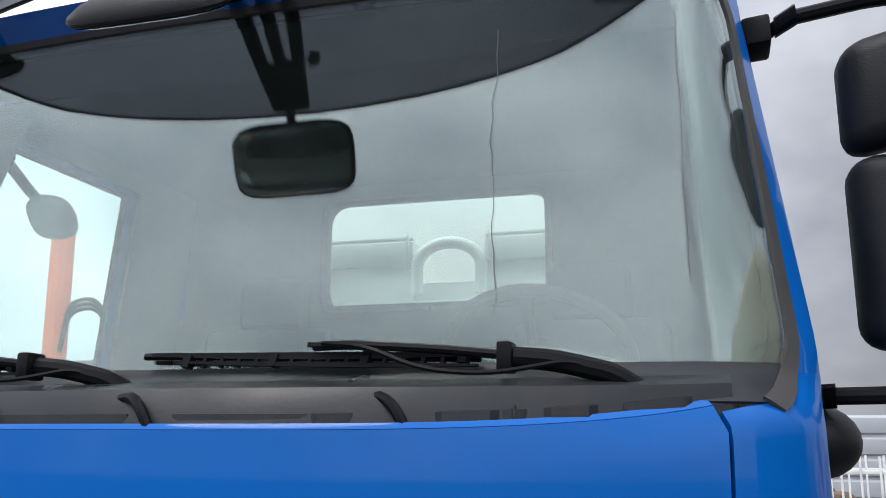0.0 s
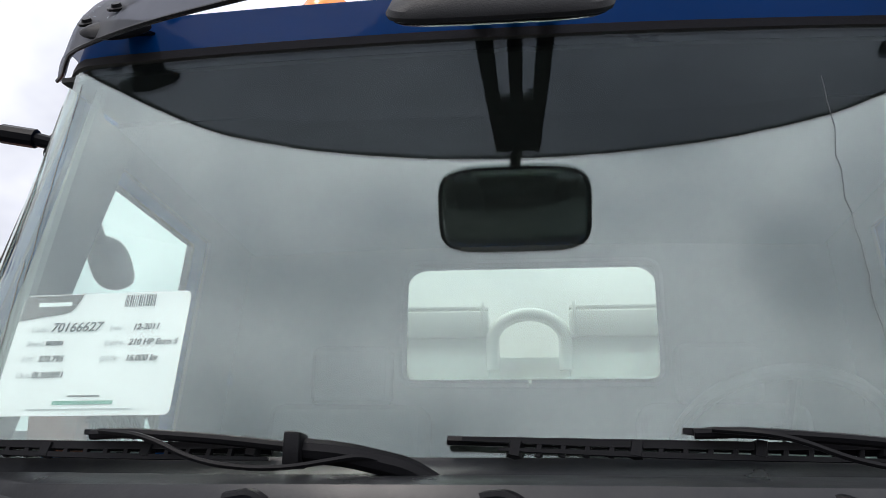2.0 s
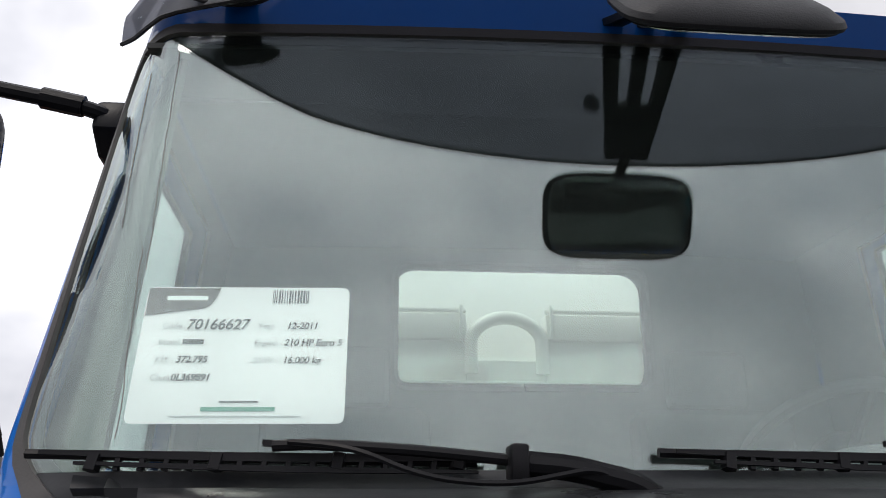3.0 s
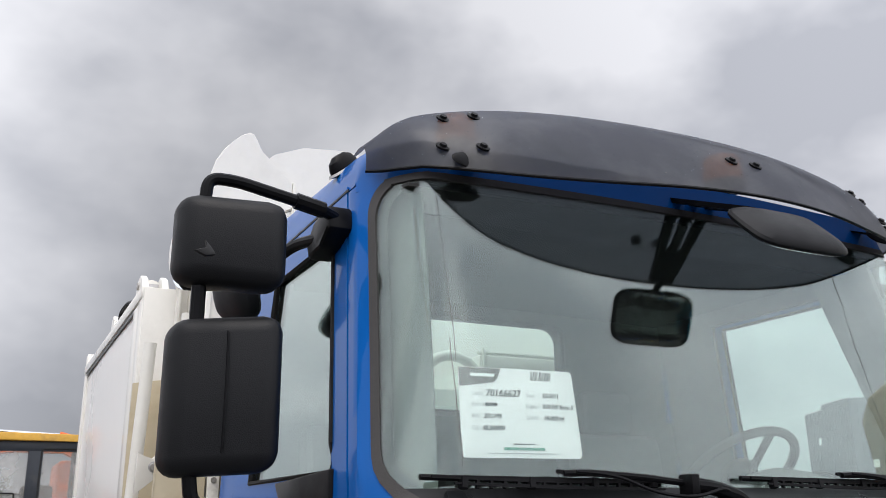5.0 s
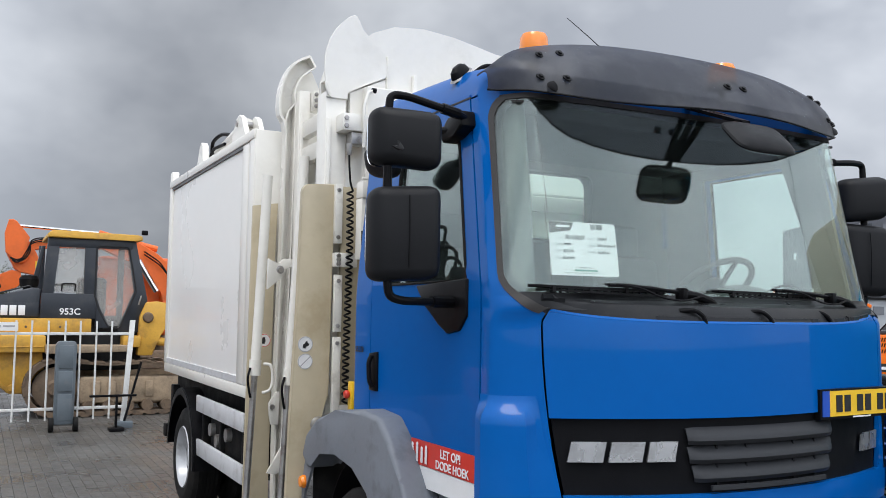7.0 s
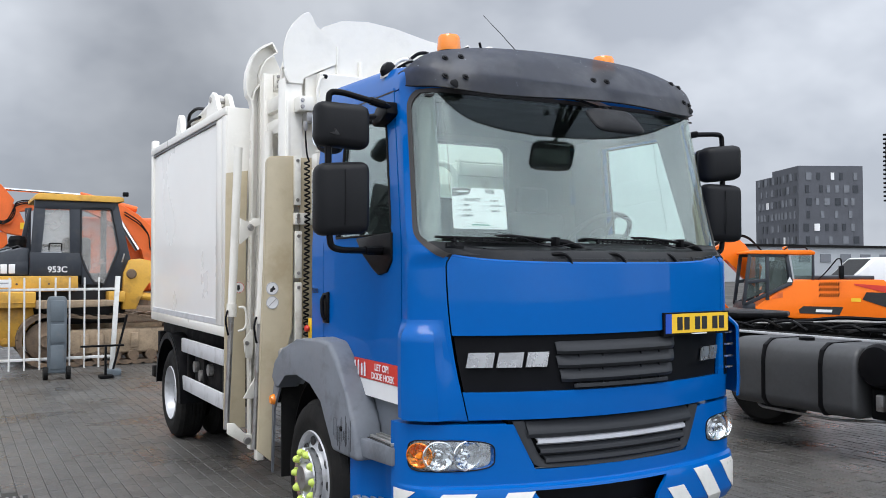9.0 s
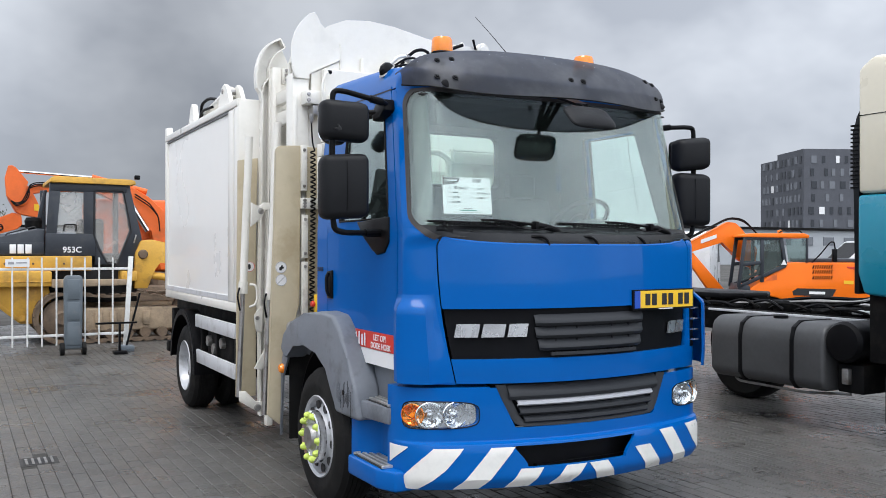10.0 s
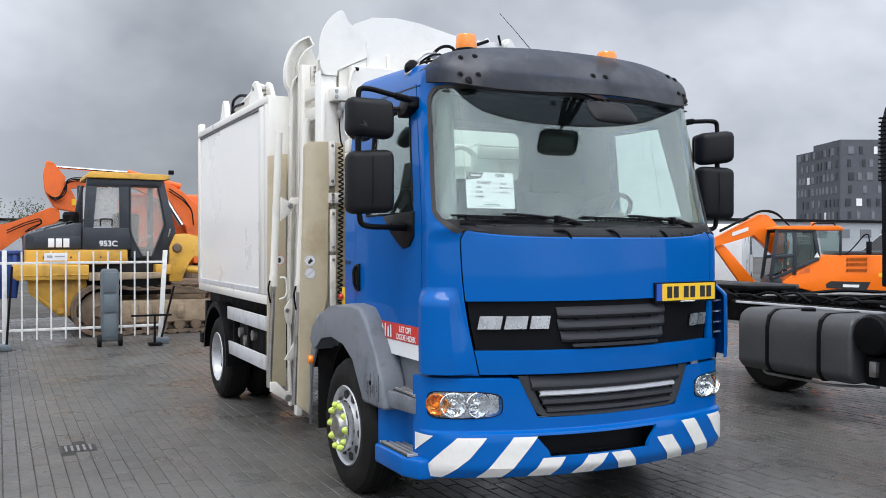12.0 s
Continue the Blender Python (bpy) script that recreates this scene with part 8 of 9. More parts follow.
# ---- yard: orange excavator behind the loader ----
def old_excavator():
    E = thing("excavator", (-1.0, 17.4, 0), "faded orange excavator with a folded boom", "excavator")
    Y = 17.0
    bm = BM()
    prism(bm, [(-2.226, 2.472), (-2.055, 2.434), (-2.03, 2.22), (-2.124, 2.115), (-2.465, 2.01), (-2.693, 1.92), (-3.229, 1.49), (-4.6, 0.95), (-4.6, 1.50), (-3.229, 2.077), (-2.978, 2.14), (-2.739, 2.242)], "y", Y + 0.05, Y + 0.35, 0.012)
    stick = part("stick", bm, ORANGE, E, "orange dipper arm", smooth=False)
    for a in (0.0, 0.05):
        hose_pts = [(-3.1, Y - 0.03, 1.95 - a), (-2.75, Y - 0.06, 2.12 - a), (-2.45, Y - 0.05, 2.22 - a), (-2.40, Y - 0.05, 2.12), (-2.62, Y - 0.05, 2.02 - a), (-2.74, Y - 0.04, 1.92)]
        part("hose", tube(BM(), arc_pts(hose_pts, 5, 0.08), 0.014, 6), SATIN, stick)
    bm = BM()
    prism(bm, [(-2.317, 3.48), (-2.24, 3.49), (-2.169, 3.454), (-2.04, 3.29), (-1.918, 3.135), (-1.975, 2.98), (-1.94, 2.69), (-2.0, 2.62), (-2.09, 2.60), (-2.35, 2.816), (-2.385, 3.2)], "y", Y - 0.04, Y + 0.02, 0.012)
    jb = part("boom_head", bm, ORANGE, E, "orange boom head with black hoses", smooth=False)
    bm = BM()
    prism(bm, [(-2.32, 2.80), (-2.17, 2.50), (-2.09, 2.44), (-1.68, 2.36), (-1.69, 2.62), (-1.80, 2.86), (-1.90, 3.0), (-2.0, 3.2), (-2.25, 3.42), (-2.36, 3.2)], "y", Y + 0.03, Y + 0.40, 0.012)
    part("crank", bm, ORANGE, E, "orange boom crank", smooth=False)
    bm = BM()
    box(bm, -1.80, -1.71, Y + 0.012, Y + 0.026, 2.52, 2.66)
    part("sticker", bm, YELLOW_PLATE, jb)
    bm = BM()
    prism(bm, [(-1.92, 3.05), (-1.55, 3.14), (0.2, 3.14), (0.62, 2.90), (0.98, 2.57), (1.15, 2.1), (1.5, 1.2), (0.9, 1.2), (0.70, 2.1), (0.25, 2.62), (-0.5, 2.98), (-1.40, 2.98), (-1.90, 2.88)], "y", Y + 0.05, Y + 0.38, 0.012)
    part("boom", bm, ORANGE, E, "orange main boom", smooth=False)
    bm = BM()
    tube(bm, [(-2.12, Y + 0.2, 3.38), (-0.4, Y + 0.2, 3.30)], 0.035, 10)
    part("ram_rod", bm, CHROME, E, "bright piston rod")
    bm = BM()
    tube(bm, [(-0.6, Y + 0.2, 3.31), (0.6, Y + 0.2, 3.02)], 0.07, 12)
    part("ram", bm, ORANGE, E)
    for dx in (0.0, 0.035, 0.07):
        bm = BM()
        tube(bm, arc_pts([(-2.26, Y - 0.06, 2.72), (-2.16, Y - 0.10, 2.60 + dx), (-1.98 - dx, Y - 0.11, 2.70), (-1.90 - dx, Y - 0.11, 2.86), (-1.92, Y - 0.10, 3.06 - dx), (-1.78, Y - 0.06, 3.13 - dx), (-1.5, Y - 0.02, 3.14 - dx)], 5, 0.08), 0.014, 6)
        part("hose", bm, SATIN, E)
    for dz in (0.0, 0.06):
        part("hose", tube(BM(), arc_pts([(0.3, Y - 0.03, 2.95 - dz), (0.62, Y - 0.06, 2.74 - dz), (0.82, Y - 0.06, 2.45), (0.86, Y - 0.03, 2.1)], 5, 0.1), 0.016, 6), SATIN, E)
    bm = BM()
    box(bm, -0.55, 3.4, Y + 0.45, Y + 2.4, 1.15, 2.85, 0.08, seg=3)
    part("upper_body", bm, ORANGE, E)
    bm = BM()
    box(bm, 0.0, 3.6, Y - 0.4, Y + 0.2, 0.0, 0.85, 0.1)
    box(bm, 0.0, 3.6, Y + 1.9, Y + 2.5, 0.0, 0.85, 0.1)
    box(bm, 0.8, 2.8, Y - 0.1, Y + 2.2, 0.5, 1.15, 0.05)
    part("undercarriage", bm, MUD, E)
    bm = BM()
    tube(bm, [(0.55, Y - 0.2, 2.1), (0.15, Y - 0.2, 2.75)], 0.06, 10)
    part("boom_ram", bm, CHROME, E)
    bm = BM()
    prism(bm, [(-6.5, 1.2), (-5.9, 1.3), (-5.8, 0.3), (-6.6, 0.0), (-7.2, 0.4)], "y", Y - 0.2, Y + 0.6, 0.03)
    part("bucket", bm, ORANGE, E)


old_excavator()


RUST = material("rusty_boom", (0.17, 0.052, 0.030), 0.7, 0.0, 0.3, 3, 0.15, 40, spots=(0.05, 0.03, 0.025), spot_scale=4, spot_amount=0.6)


def parked_digger():
    """Machinery glimpsed through and mirrored in the passenger's window."""
    base = Vector((-4.4, 7.0, 0))
    D = thing("digger", base, "rusty digger with dark hoses standing in the yard", "excavator")
    y = base.y
    rnd = random.Random(12)
    part("undercarriage", box(BM(), -5.5, -3.7, y - 0.9, y + 0.9, 0.0, 0.8, 0.1), MUD, D, "muddy undercarriage")
    part("house", prism(BM(), [(-5.4, 0.82), (-3.72, 0.82), (-3.70, 2.1), (-3.85, 2.45), (-4.3, 2.5), (-5.3, 2.5)], "y", y - 0.6, y + 0.8, 0.05, 3), MACHINE_DARK, D, "dark engine house")
    part("boom", prism(BM(), [(-3.98, 2.3), (-4.42, 2.3), (-4.44, 2.6), (-4.28, 2.82), (-4.05, 2.84), (-3.95, 2.7)], "y", y - 0.85, y - 0.62, 0.03), RUST, D, "rusty red boom")
    seat = part("seat", box(BM(), -3.95, -3.62, y - 0.6, y - 0.25, 2.5, 2.68, 0.06, seg=3), SEAT, D, "black operator seat")
    part("backrest", box(BM(), -3.97, -3.62, y - 0.27, y - 0.15, 2.64, 3.3, 0.05, seg=3), SEAT, seat)
    part("work_lamp", box(BM(), -4.02, -3.88, y - 0.98, y - 0.84, 2.62, 2.80, 0.02), SATIN, D)
    for k in range(12):
        x0, z = -4.0 + 0.04 * k, 2.45 + 0.6 * rnd.random()
        pts = [(x0 - 0.2, y - 0.5, z - 0.3), (x0 - 0.1, y - 0.7, z + rnd.uniform(0.0, 0.25)), (x0 + 0.12, y - 0.75, z + rnd.uniform(0.1, 0.25)), (x0 + 0.2, y - 0.5, z - rnd.uniform(0.1, 0.4))]
        part("hose", tube(BM(), arc_pts(pts, 5, 0.12), 0.022, 8), SATIN, D, "thick black hose")
    for k in range(4):
        pts = [(-3.95 + 0.05 * k, y - 0.5, 2.4), (-3.92, y - 0.65, 3.0 + 0.04 * k), (-3.70 + 0.04 * k, y - 0.65, 2.98), (-3.66, y - 0.5, 2.3)]
        part("guard_rail", tube(BM(), arc_pts(pts, 5, 0.1), 0.016, 8), SATIN, D)
    post = part("stick", tube(BM(), [(-4.88, y - 1.3, 1.0), (-4.90, y - 1.3, 2.6), (-4.93, y - 1.3, 3.85)], 0.11, 12), ORANGE, D, "upright orange stick")
    for k in range(3):
        pts = [(-4.8, y - 1.35, 2.5), (-4.7, y - 1.4, 2.86 + 0.05 * k), (-4.45, y - 1.35, 2.92 + 0.04 * k), (-4.3, y - 1.2, 2.6)]
        part("hose", tube(BM(), arc_pts(pts, 5, 0.15), 0.02, 8), SATIN, post)
    part("stick_foot", box(BM(), -5.3, -4.3, y - 1.5, y - 0.62, 0.0, 1.1, 0.06), ORANGE, D)


parked_digger()


# ---- yard: tractor unit standing beside the truck ----
def tractor():
    """Built in its own frame: x ahead, y to its left, then turned to face the same way as the truck."""
    base = Vector((4.80, 3.40, 0))
    T = Matrix.Translation(base) @ Matrix.Rotation(radians(-90), 4, "Z")
    U = thing("tractor_unit", base, "tractor unit with a cream and teal cab and black tank", "truck")
    def P(name, bm, mat, parent, label=""):
        bmesh.ops.transform(bm, matrix=T, verts=bm.verts)
        return part(name, bm, mat, parent, label)
    R = 0.50
    for y in (-0.40, 0.40):
        P("frame_rail", box(BM(), -1.3, 5.2, y - 0.04, y + 0.04, 0.78, 1.02, 0.01), CHASSIS, U, "dark greasy frame rail")
    tank_pts = [(-1.20, 0.84), (-1.20, 0.46), (-1.13, 0.385), (-0.62, 0.385), (-0.54, 0.46), (-0.54, 0.93), (-0.62, 1.01), (-1.08, 1.01), (-1.17, 0.95)]
    tank = P("fuel_tank", prism(BM(), tank_pts, "x", 0.86, 2.22, 0.045, 4), TANK_BLACK, U, "dark grey plastic fuel tank")
    grow = [(y * 1.0 - (0.008 if y < -1.1 else 0), z + (0.008 if z > 0.9 else -0.008 if z < 0.4 else 0)) for y, z in tank_pts]
    for x in (1.24, 1.86):
        P("tank_strap", prism(BM(), grow, "x", x, x + 0.045, 0.006), SATIN, tank, "black tank strap")
    bm = BM()
    lathe(bm, [(0.062, -0.01), (0.07, 0.0), (0.07, 0.025), (0.05, 0.035), (0, 0.037)], (1.55, -0.95, 1.01), "z", 20)
    P("filler_cap", bm, SATIN, tank)
    bm = BM()
    lathe(bm, [(0, -0.02), (0.10, -0.022), (0.16, -0.01), (0.185, 0.03), (0.185, 0.45), (0, 0.45)], (2.40, -1.17, 0.86), "y", 30)
    P("air_tank", bm, SATIN, U, "black round tank end")
    P("step_box", box(BM(), 2.28, 2.55, -1.08, -0.5, 0.40, 0.66, 0.02), CHASSIS, U)
    P("valve_block", box(BM(), 2.36, 2.43, -1.13, -1.05, 0.48, 0.62, 0.01), STEEL, U, "small pale valve")
    P("fifth_wheel", prism(BM(), [(-1.15, -0.40), (-0.35, -0.45), (0.25, -0.42), (0.40, -0.2), (0.40, 0.2), (0.25, 0.42), (-0.35, 0.45), (-1.15, 0.40)], "z", 1.13, 1.19, 0.02), SATIN, U, "greasy black coupling plate")
    for y in (-0.42, 0.42):
        P("plinth", prism(BM(), [(-0.75, 1.0), (0.15, 1.0), (-0.05, 1.14), (-0.55, 1.14)], "y", y - 0.06, y + 0.06, 0.01), CHASSIS, U)
    P("side_rail", box(BM(), 0.2, 3.0, -0.62, -0.47, 0.985, 1.035, 0.008), CHASSIS, U)
    P("rail_edge", box(BM(), 0.3, 2.9, -0.655, -0.615, 1.005, 1.03, 0.004), ALU, U, "bright aluminium edge rail")
    P("catwalk", box(BM(), 1.2, 2.6, -0.36, 0.36, 1.03, 1.06, 0.005), CHASSIS, U, "dark chequer-plate catwalk")
    P("catwalk_edge", box(BM(), 2.0, 2.62, -0.50, -0.38, 1.06, 1.10, 0.01), ALU, U, "bright aluminium step edge")
    rnd = random.Random(5)
    for k in range(9):
        bm = BM()
        y = -0.45 + 0.11 * k
        a, b2, c = rnd.uniform(-0.05, 0.08), rnd.uniform(-0.1, 0.1), rnd.uniform(0.0, 0.1)
        tube(bm, arc_pts([(2.55, y, 1.35 + a), (2.1, y + b2, 1.10 + c), (1.4, y * 0.8, 1.12 + a), (0.6, y * 0.6 + b2, 1.09), (-0.2, y, 1.06)], 5, 0.2), 0.014 + 0.006 * (k % 2), 6)
        P("air_hose", bm, SATIN if k % 3 else STEEL, U, "" if k % 3 else "pale steel pipe")
    for k in range(6):
        P("bracket", box(BM(), 0.3 + 0.36 * k, 0.42 + 0.36 * k, -0.45, -0.2 + 0.1 * (k % 3), 1.01, 1.06 + 0.04 * (k % 3), 0.01), CHASSIS, U)
    for y in (-0.93, 0.93):
        bm = BM()
        lathe(bm, [(R * 0.55, -0.28), (R * 0.9, -0.30), (R * 0.98, -0.25), (R, -0.2), (R, 0.2), (R * 0.98, 0.25), (R * 0.9, 0.30), (R * 0.55, 0.28), (0.12, 0.1)], (-0.45, y, R), "y", 40)
        P("rear_wheel", bm, RUBBER, U)
        bm = BM()
        lathe(bm, [(R * 0.6, -0.15), (R * 0.9, -0.16), (R, -0.12), (R, 0.12), (R * 0.9, 0.16), (R * 0.6, 0.15), (0.1, 0.12), (0.0, 0.12)], (3.55, math.copysign(1.05, y), R), "y", 40)
        P("front_wheel", bm, RUBBER, U)
        bm = BM()
        sg = math.copysign(1, y)
        sheet(bm, lambda u, v: Vector((3.55 + 0.64 * math.cos(u), sg * (1.25 - 0.35 * v), 0.50 + 0.66 * math.sin(u))), lin(-0.05, math.pi + 0.25, 22), [0, 1], 0.03)
        P("mudguard", bm, GREY, U, "grey wheel arch")
        P("mud_flap", box(BM(), 2.86, 2.89, sg * 1.08 - 0.16, sg * 1.08 + 0.16, 0.22, 0.62, 0.005), RUBBER, U)
    bm = BM()
    lathe(bm, [(0.0, -0.14), (0.2, -0.14), (R * 0.88, -0.16), (R * 0.98, -0.12), (R, -0.08), (R, 0.08), (R * 0.98, 0.12), (R * 0.88, 0.16), (0.0, 0.14)], (0.42, -0.10, R), "y", 40)
    P("middle_wheel", bm, RUBBER, U, "black tyre under the chassis")
    for k in range(7):
        x0 = 1.9 - 0.33 * k
        pts = [(x0 + 0.3, -0.52 + 0.04 * rnd.random(), 1.06), (x0 + 0.15, -0.55, 1.09 + 0.07 * rnd.random()), (x0 - 0.1, -0.50, 1.08 + 0.06 * rnd.random()), (x0 - 0.3, -0.40, 1.05)]
        P("air_hose", tube(BM(), arc_pts(pts, 4, 0.08), 0.016, 6), SATIN if k % 2 else CHASSIS, U)
    P("drain_pipe", tube(BM(), arc_pts([(1.0, -1.0, 0.40), (1.1, -1.05, 0.345), (1.9, -1.05, 0.335), (2.3, -0.9, 0.36)], 4, 0.06), 0.013, 6), STEEL, U, "thin pale pipe under the tank")
    # cab: teal below, cream above
    P("cab_lower", prism(BM(), [(2.60, 1.48), (2.66, 1.30), (5.10, 1.10), (5.16, 2.16), (2.60, 2.16)], "y", -1.25, 1.25, 0.035, 3), TEAL, U, "teal lower half of the cab")
    P("cab_upper", prism(BM(), [(2.60, 2.165), (5.16, 2.165), (5.0, 3.0), (4.8, 3.15), (2.75, 3.35), (2.60, 3.25)], "y", -1.25, 1.25, 0.05, 3), CREAM, U, "cream upper half of the cab")
    P("cab_seam", box(BM(), 2.615, 2.62 + 1.9, -1.254, -1.24, 2.84, 2.846), CHASSIS, U)
    st = P("air_intake", prism(BM(), [(2.55, 1.30), (2.60, 1.30), (2.60, 2.90), (2.57, 2.84), (2.53, 2.70), (2.53, 2.30), (2.56, 2.16)], "y", -1.22, -0.80, 0.012), BLACK, U, "black ribbed air intake stack")
    for i in range(16):
        z = 2.22 + 0.036 * i
        P("rib", box(BM(), 2.518, 2.60, -1.226, -0.79, z, z + 0.015, 0.003), SATIN, st)
    P("cab_base", box(BM(), 2.64, 5.05, -1.15, 1.15, 0.70, 1.34, 0.03), CHASSIS, U, "dark engine bay under the cab")
    P("cab_bumper", box(BM(), 5.05, 5.25, -1.22, 1.22, 0.35, 0.85, 0.05), TEAL, U)
    P("cab_windscreen", prism(BM(), [(5.165, 2.20), (5.175, 2.20), (5.06, 2.80), (5.05, 2.80)], "y", -1.1, 1.1), FAR_GLASS, U)


tractor()

# ---- distance: bright excavator, van, sheds, tower block ----
def new_excavator():
    base = Vector((16.0, 12.75, 0))
    T = Matrix.Translation(base) @ Matrix.Rotation(radians(-33), 4, "Z")
    E = thing("excavator", base, "bright orange excavator with a glazed cab", "excavator")
    def P(name, bm, mat, parent, label=""):
        bmesh.ops.transform(bm, matrix=T, verts=bm.verts)
        return part(name, bm, mat, parent, label)
    P("body", prism(BM(), [(-0.52, 0.60), (0.45, 0.36), (2.9, 0.36), (2.95, 1.15), (2.75, 1.36), (0.56, 1.36), (0.36, 1.28), (-0.50, 0.66)], "y", -0.9, 0.9, 0.03, 3), ORANGE_NEW, E, "orange engine body")
    P("black_stripe", prism(BM(), [(0.62, 0.50), (1.62, 0.46), (1.72, 0.66), (0.72, 0.68), (0.60, 0.60)], "y", -0.912, -0.88), INK, E, "black stripe with a plain pale mark")
    P("pale_mark", prism(BM(), [(1.02, 0.53), (1.42, 0.52), (1.44, 0.59), (1.03, 0.60)], "y", -0.916, -0.90), STICKER_WHITE, E)
    P("red_mark", prism(BM(), [(2.0, 1.22), (2.8, 1.02), (2.8, 1.20), (2.0, 1.26)], "y", -0.912, -0.88), RED_STICKER, E)
    P("dark_mark", prism(BM(), [(2.20, 0.85), (2.9, 0.62), (2.9, 1.02), (2.3, 1.04)], "y", -0.914, -0.88), INK, E)
    P("yellow_mark", prism(BM(), [(1.92, 0.80), (2.16, 0.79), (2.16, 0.88), (1.92, 0.89)], "y", -0.912, -0.88), YELLOW_PLATE, E)
    for z in (0.92, 1.07, 1.20):
        P("vent_panel", prism(BM(), [(1.10, z), (1.62, z), (1.66, z + 0.09), (1.14, z + 0.09)], "y", -0.906, -0.88), CHASSIS, E, "dark louvre strip")
        for i in range(9):
            P("louvre", prism(BM(), [(1.14 + 0.058 * i, z), (1.165 + 0.058 * i, z), (1.19 + 0.058 * i, z + 0.09), (1.165 + 0.058 * i, z + 0.09)], "y", -0.914, -0.90), ORANGE_NEW, E)
    P("lower_panel", prism(BM(), [(-0.1, 0.86), (0.2, 0.90), (0.2, 1.05), (-0.02, 0.98)], "y", -0.906, -0.88), ORANGE, E)
    cab = P("cab_frame", prism(BM(), [(-0.84, 0.62), (-0.50, 0.60), (-0.50, 0.74), (-0.78, 0.80)], "y", -0.93, 0.0, 0.01), MACHINE_DARK, E, "dark cab frame")
    for a, b2 in (((-0.80, 0.70), (-0.62, 2.04)), ((-0.19, 0.84), (-0.18, 2.02)), ((0.42, 1.28), (0.30, 2.02)), ((-0.80, 0.70), (0.42, 1.28)), ((-0.64, 2.0), (0.34, 2.0)), ((-0.70, 1.30), (-0.20, 1.36))):
        d = Vector((b2[0] - a[0], b2[1] - a[1])).normalized() * 0.045
        n = (-d.y, d.x)
        for y in (-0.93, -0.05):
            P("pillar", prism(BM(), [(a[0] + n[0], a[1] + n[1]), (a[0] - n[0], a[1] - n[1]), (b2[0] - n[0], b2[1] - n[1]), (b2[0] + n[0], b2[1] + n[1])], "y", y, y + 0.06, 0.008), MACHINE_DARK, cab)
    P("cab_roof", prism(BM(), [(-0.74, 2.03), (1.0, 2.0), (1.03, 2.07), (0.9, 2.13), (-0.5, 2.13), (-0.72, 2.09)], "y", -0.96, 0.04, 0.025, 3), ORANGE_NEW, E, "orange cab roof")
    P("rear_post", prism(BM(), [(0.94, 1.36), (1.0, 1.36), (1.0, 2.02), (0.95, 2.02)], "y", -0.93, -0.87, 0.008), MACHINE_DARK, cab)
    for pts in ([(-0.76, 0.84), (-0.22, 1.06), (-0.22, 1.98), (-0.60, 1.98)], [(-0.16, 1.06), (0.34, 1.30), (0.26, 1.98), (-0.16, 1.98)], [(0.50, 1.38), (0.94, 1.38), (0.96, 1.98), (0.42, 1.98)]):
        P("window", prism(BM(), pts, "y", -0.89, -0.882), EXC_GLASS, cab, "grey-green cab glass").visible_shadow = False
    P("warning_mark", prism(BM(), [(0.30, 1.30), (0.44, 1.30), (0.37, 1.44)], "y", -0.95, -0.925), STICKER_WHITE, cab)
    P("seat", prism(BM(), [(-0.15, 1.0), (0.25, 1.1), (0.26, 1.85), (0.05, 1.85), (-0.02, 1.3), (-0.15, 1.22)], "y", -0.75, -0.25, 0.03), SEAT, cab)
    P("console", prism(BM(), [(-0.70, 0.8), (-0.45, 0.8), (-0.45, 1.2), (-0.58, 1.26)], "y", -0.7, -0.3, 0.02), MACHINE_DARK, cab)
    P("rear_wall", prism(BM(), [(0.30, 1.25), (0.42, 1.25), (0.36, 2.0), (0.28, 2.0)], "y", -0.86, 0.0, 0.01), MACHINE_DARK, cab)
    bm = BM()
    lathe(bm, [(0.07, 0), (0.07, 0.10), (0, 0.12)], (0.40, -0.5, 2.12), "z", 14)
    P("beacon", bm, ORANGE_LENS, E)
    P("roof_rail", tube(BM(), arc_pts([(0.3, -0.6, 2.10), (0.4, -0.6, 2.20), (0.9, -0.6, 2.20), (0.95, -0.6, 2.10)], 4, 0.05), 0.02, 6), SATIN, E)
    P("boom", prism(BM(), [(-0.1, 1.1), (0.0, 1.7), (-0.45, 2.30), (-0.60, 2.44), (-0.80, 2.47), (-1.3, 2.20), (-1.9, 1.87), (-3.2, 1.35), (-3.2, 1.10), (-1.85, 1.62), (-0.95, 1.93), (-0.6, 1.5)], "y", 0.15, 0.5, 0.03), ORANGE_NEW, E, "orange boom with black hoses")
    P("boom_badge", prism(BM(), [(-1.55, 1.86), (-1.12, 2.02), (-1.12, 2.12), (-1.55, 1.97)], "y", 0.135, 0.17), STICKER_WHITE, E, "pale plain badge on the boom")
    P("stick", prism(BM(), [(-2.05, 1.62), (-1.75, 1.62), (-0.85, 0.55), (-1.2, 0.40)], "y", 0.2, 0.45, 0.03), ORANGE_NEW, E, "orange stick")
    for k in range(2):
        P("hose", tube(BM(), arc_pts([(0.0, 0.1, 2.1), (-0.40, 0.1, 2.50 + 0.04 * k), (-0.80, 0.1, 2.56 + 0.03 * k), (-1.9, 0.1, 1.98 + 0.04 * k)], 5, 0.2), 0.02, 6), SATIN, E)
    P("undercarriage", box(BM(), -1.6, 2.8, -1.0, 1.1, 0.0, 0.34, 0.05), CHASSIS, E, "dark crawler undercarriage")
    P("turntable", box(BM(), -1.6, 0.5, -0.85, 0.85, 0.33, 0.56, 0.04), CHASSIS, E)
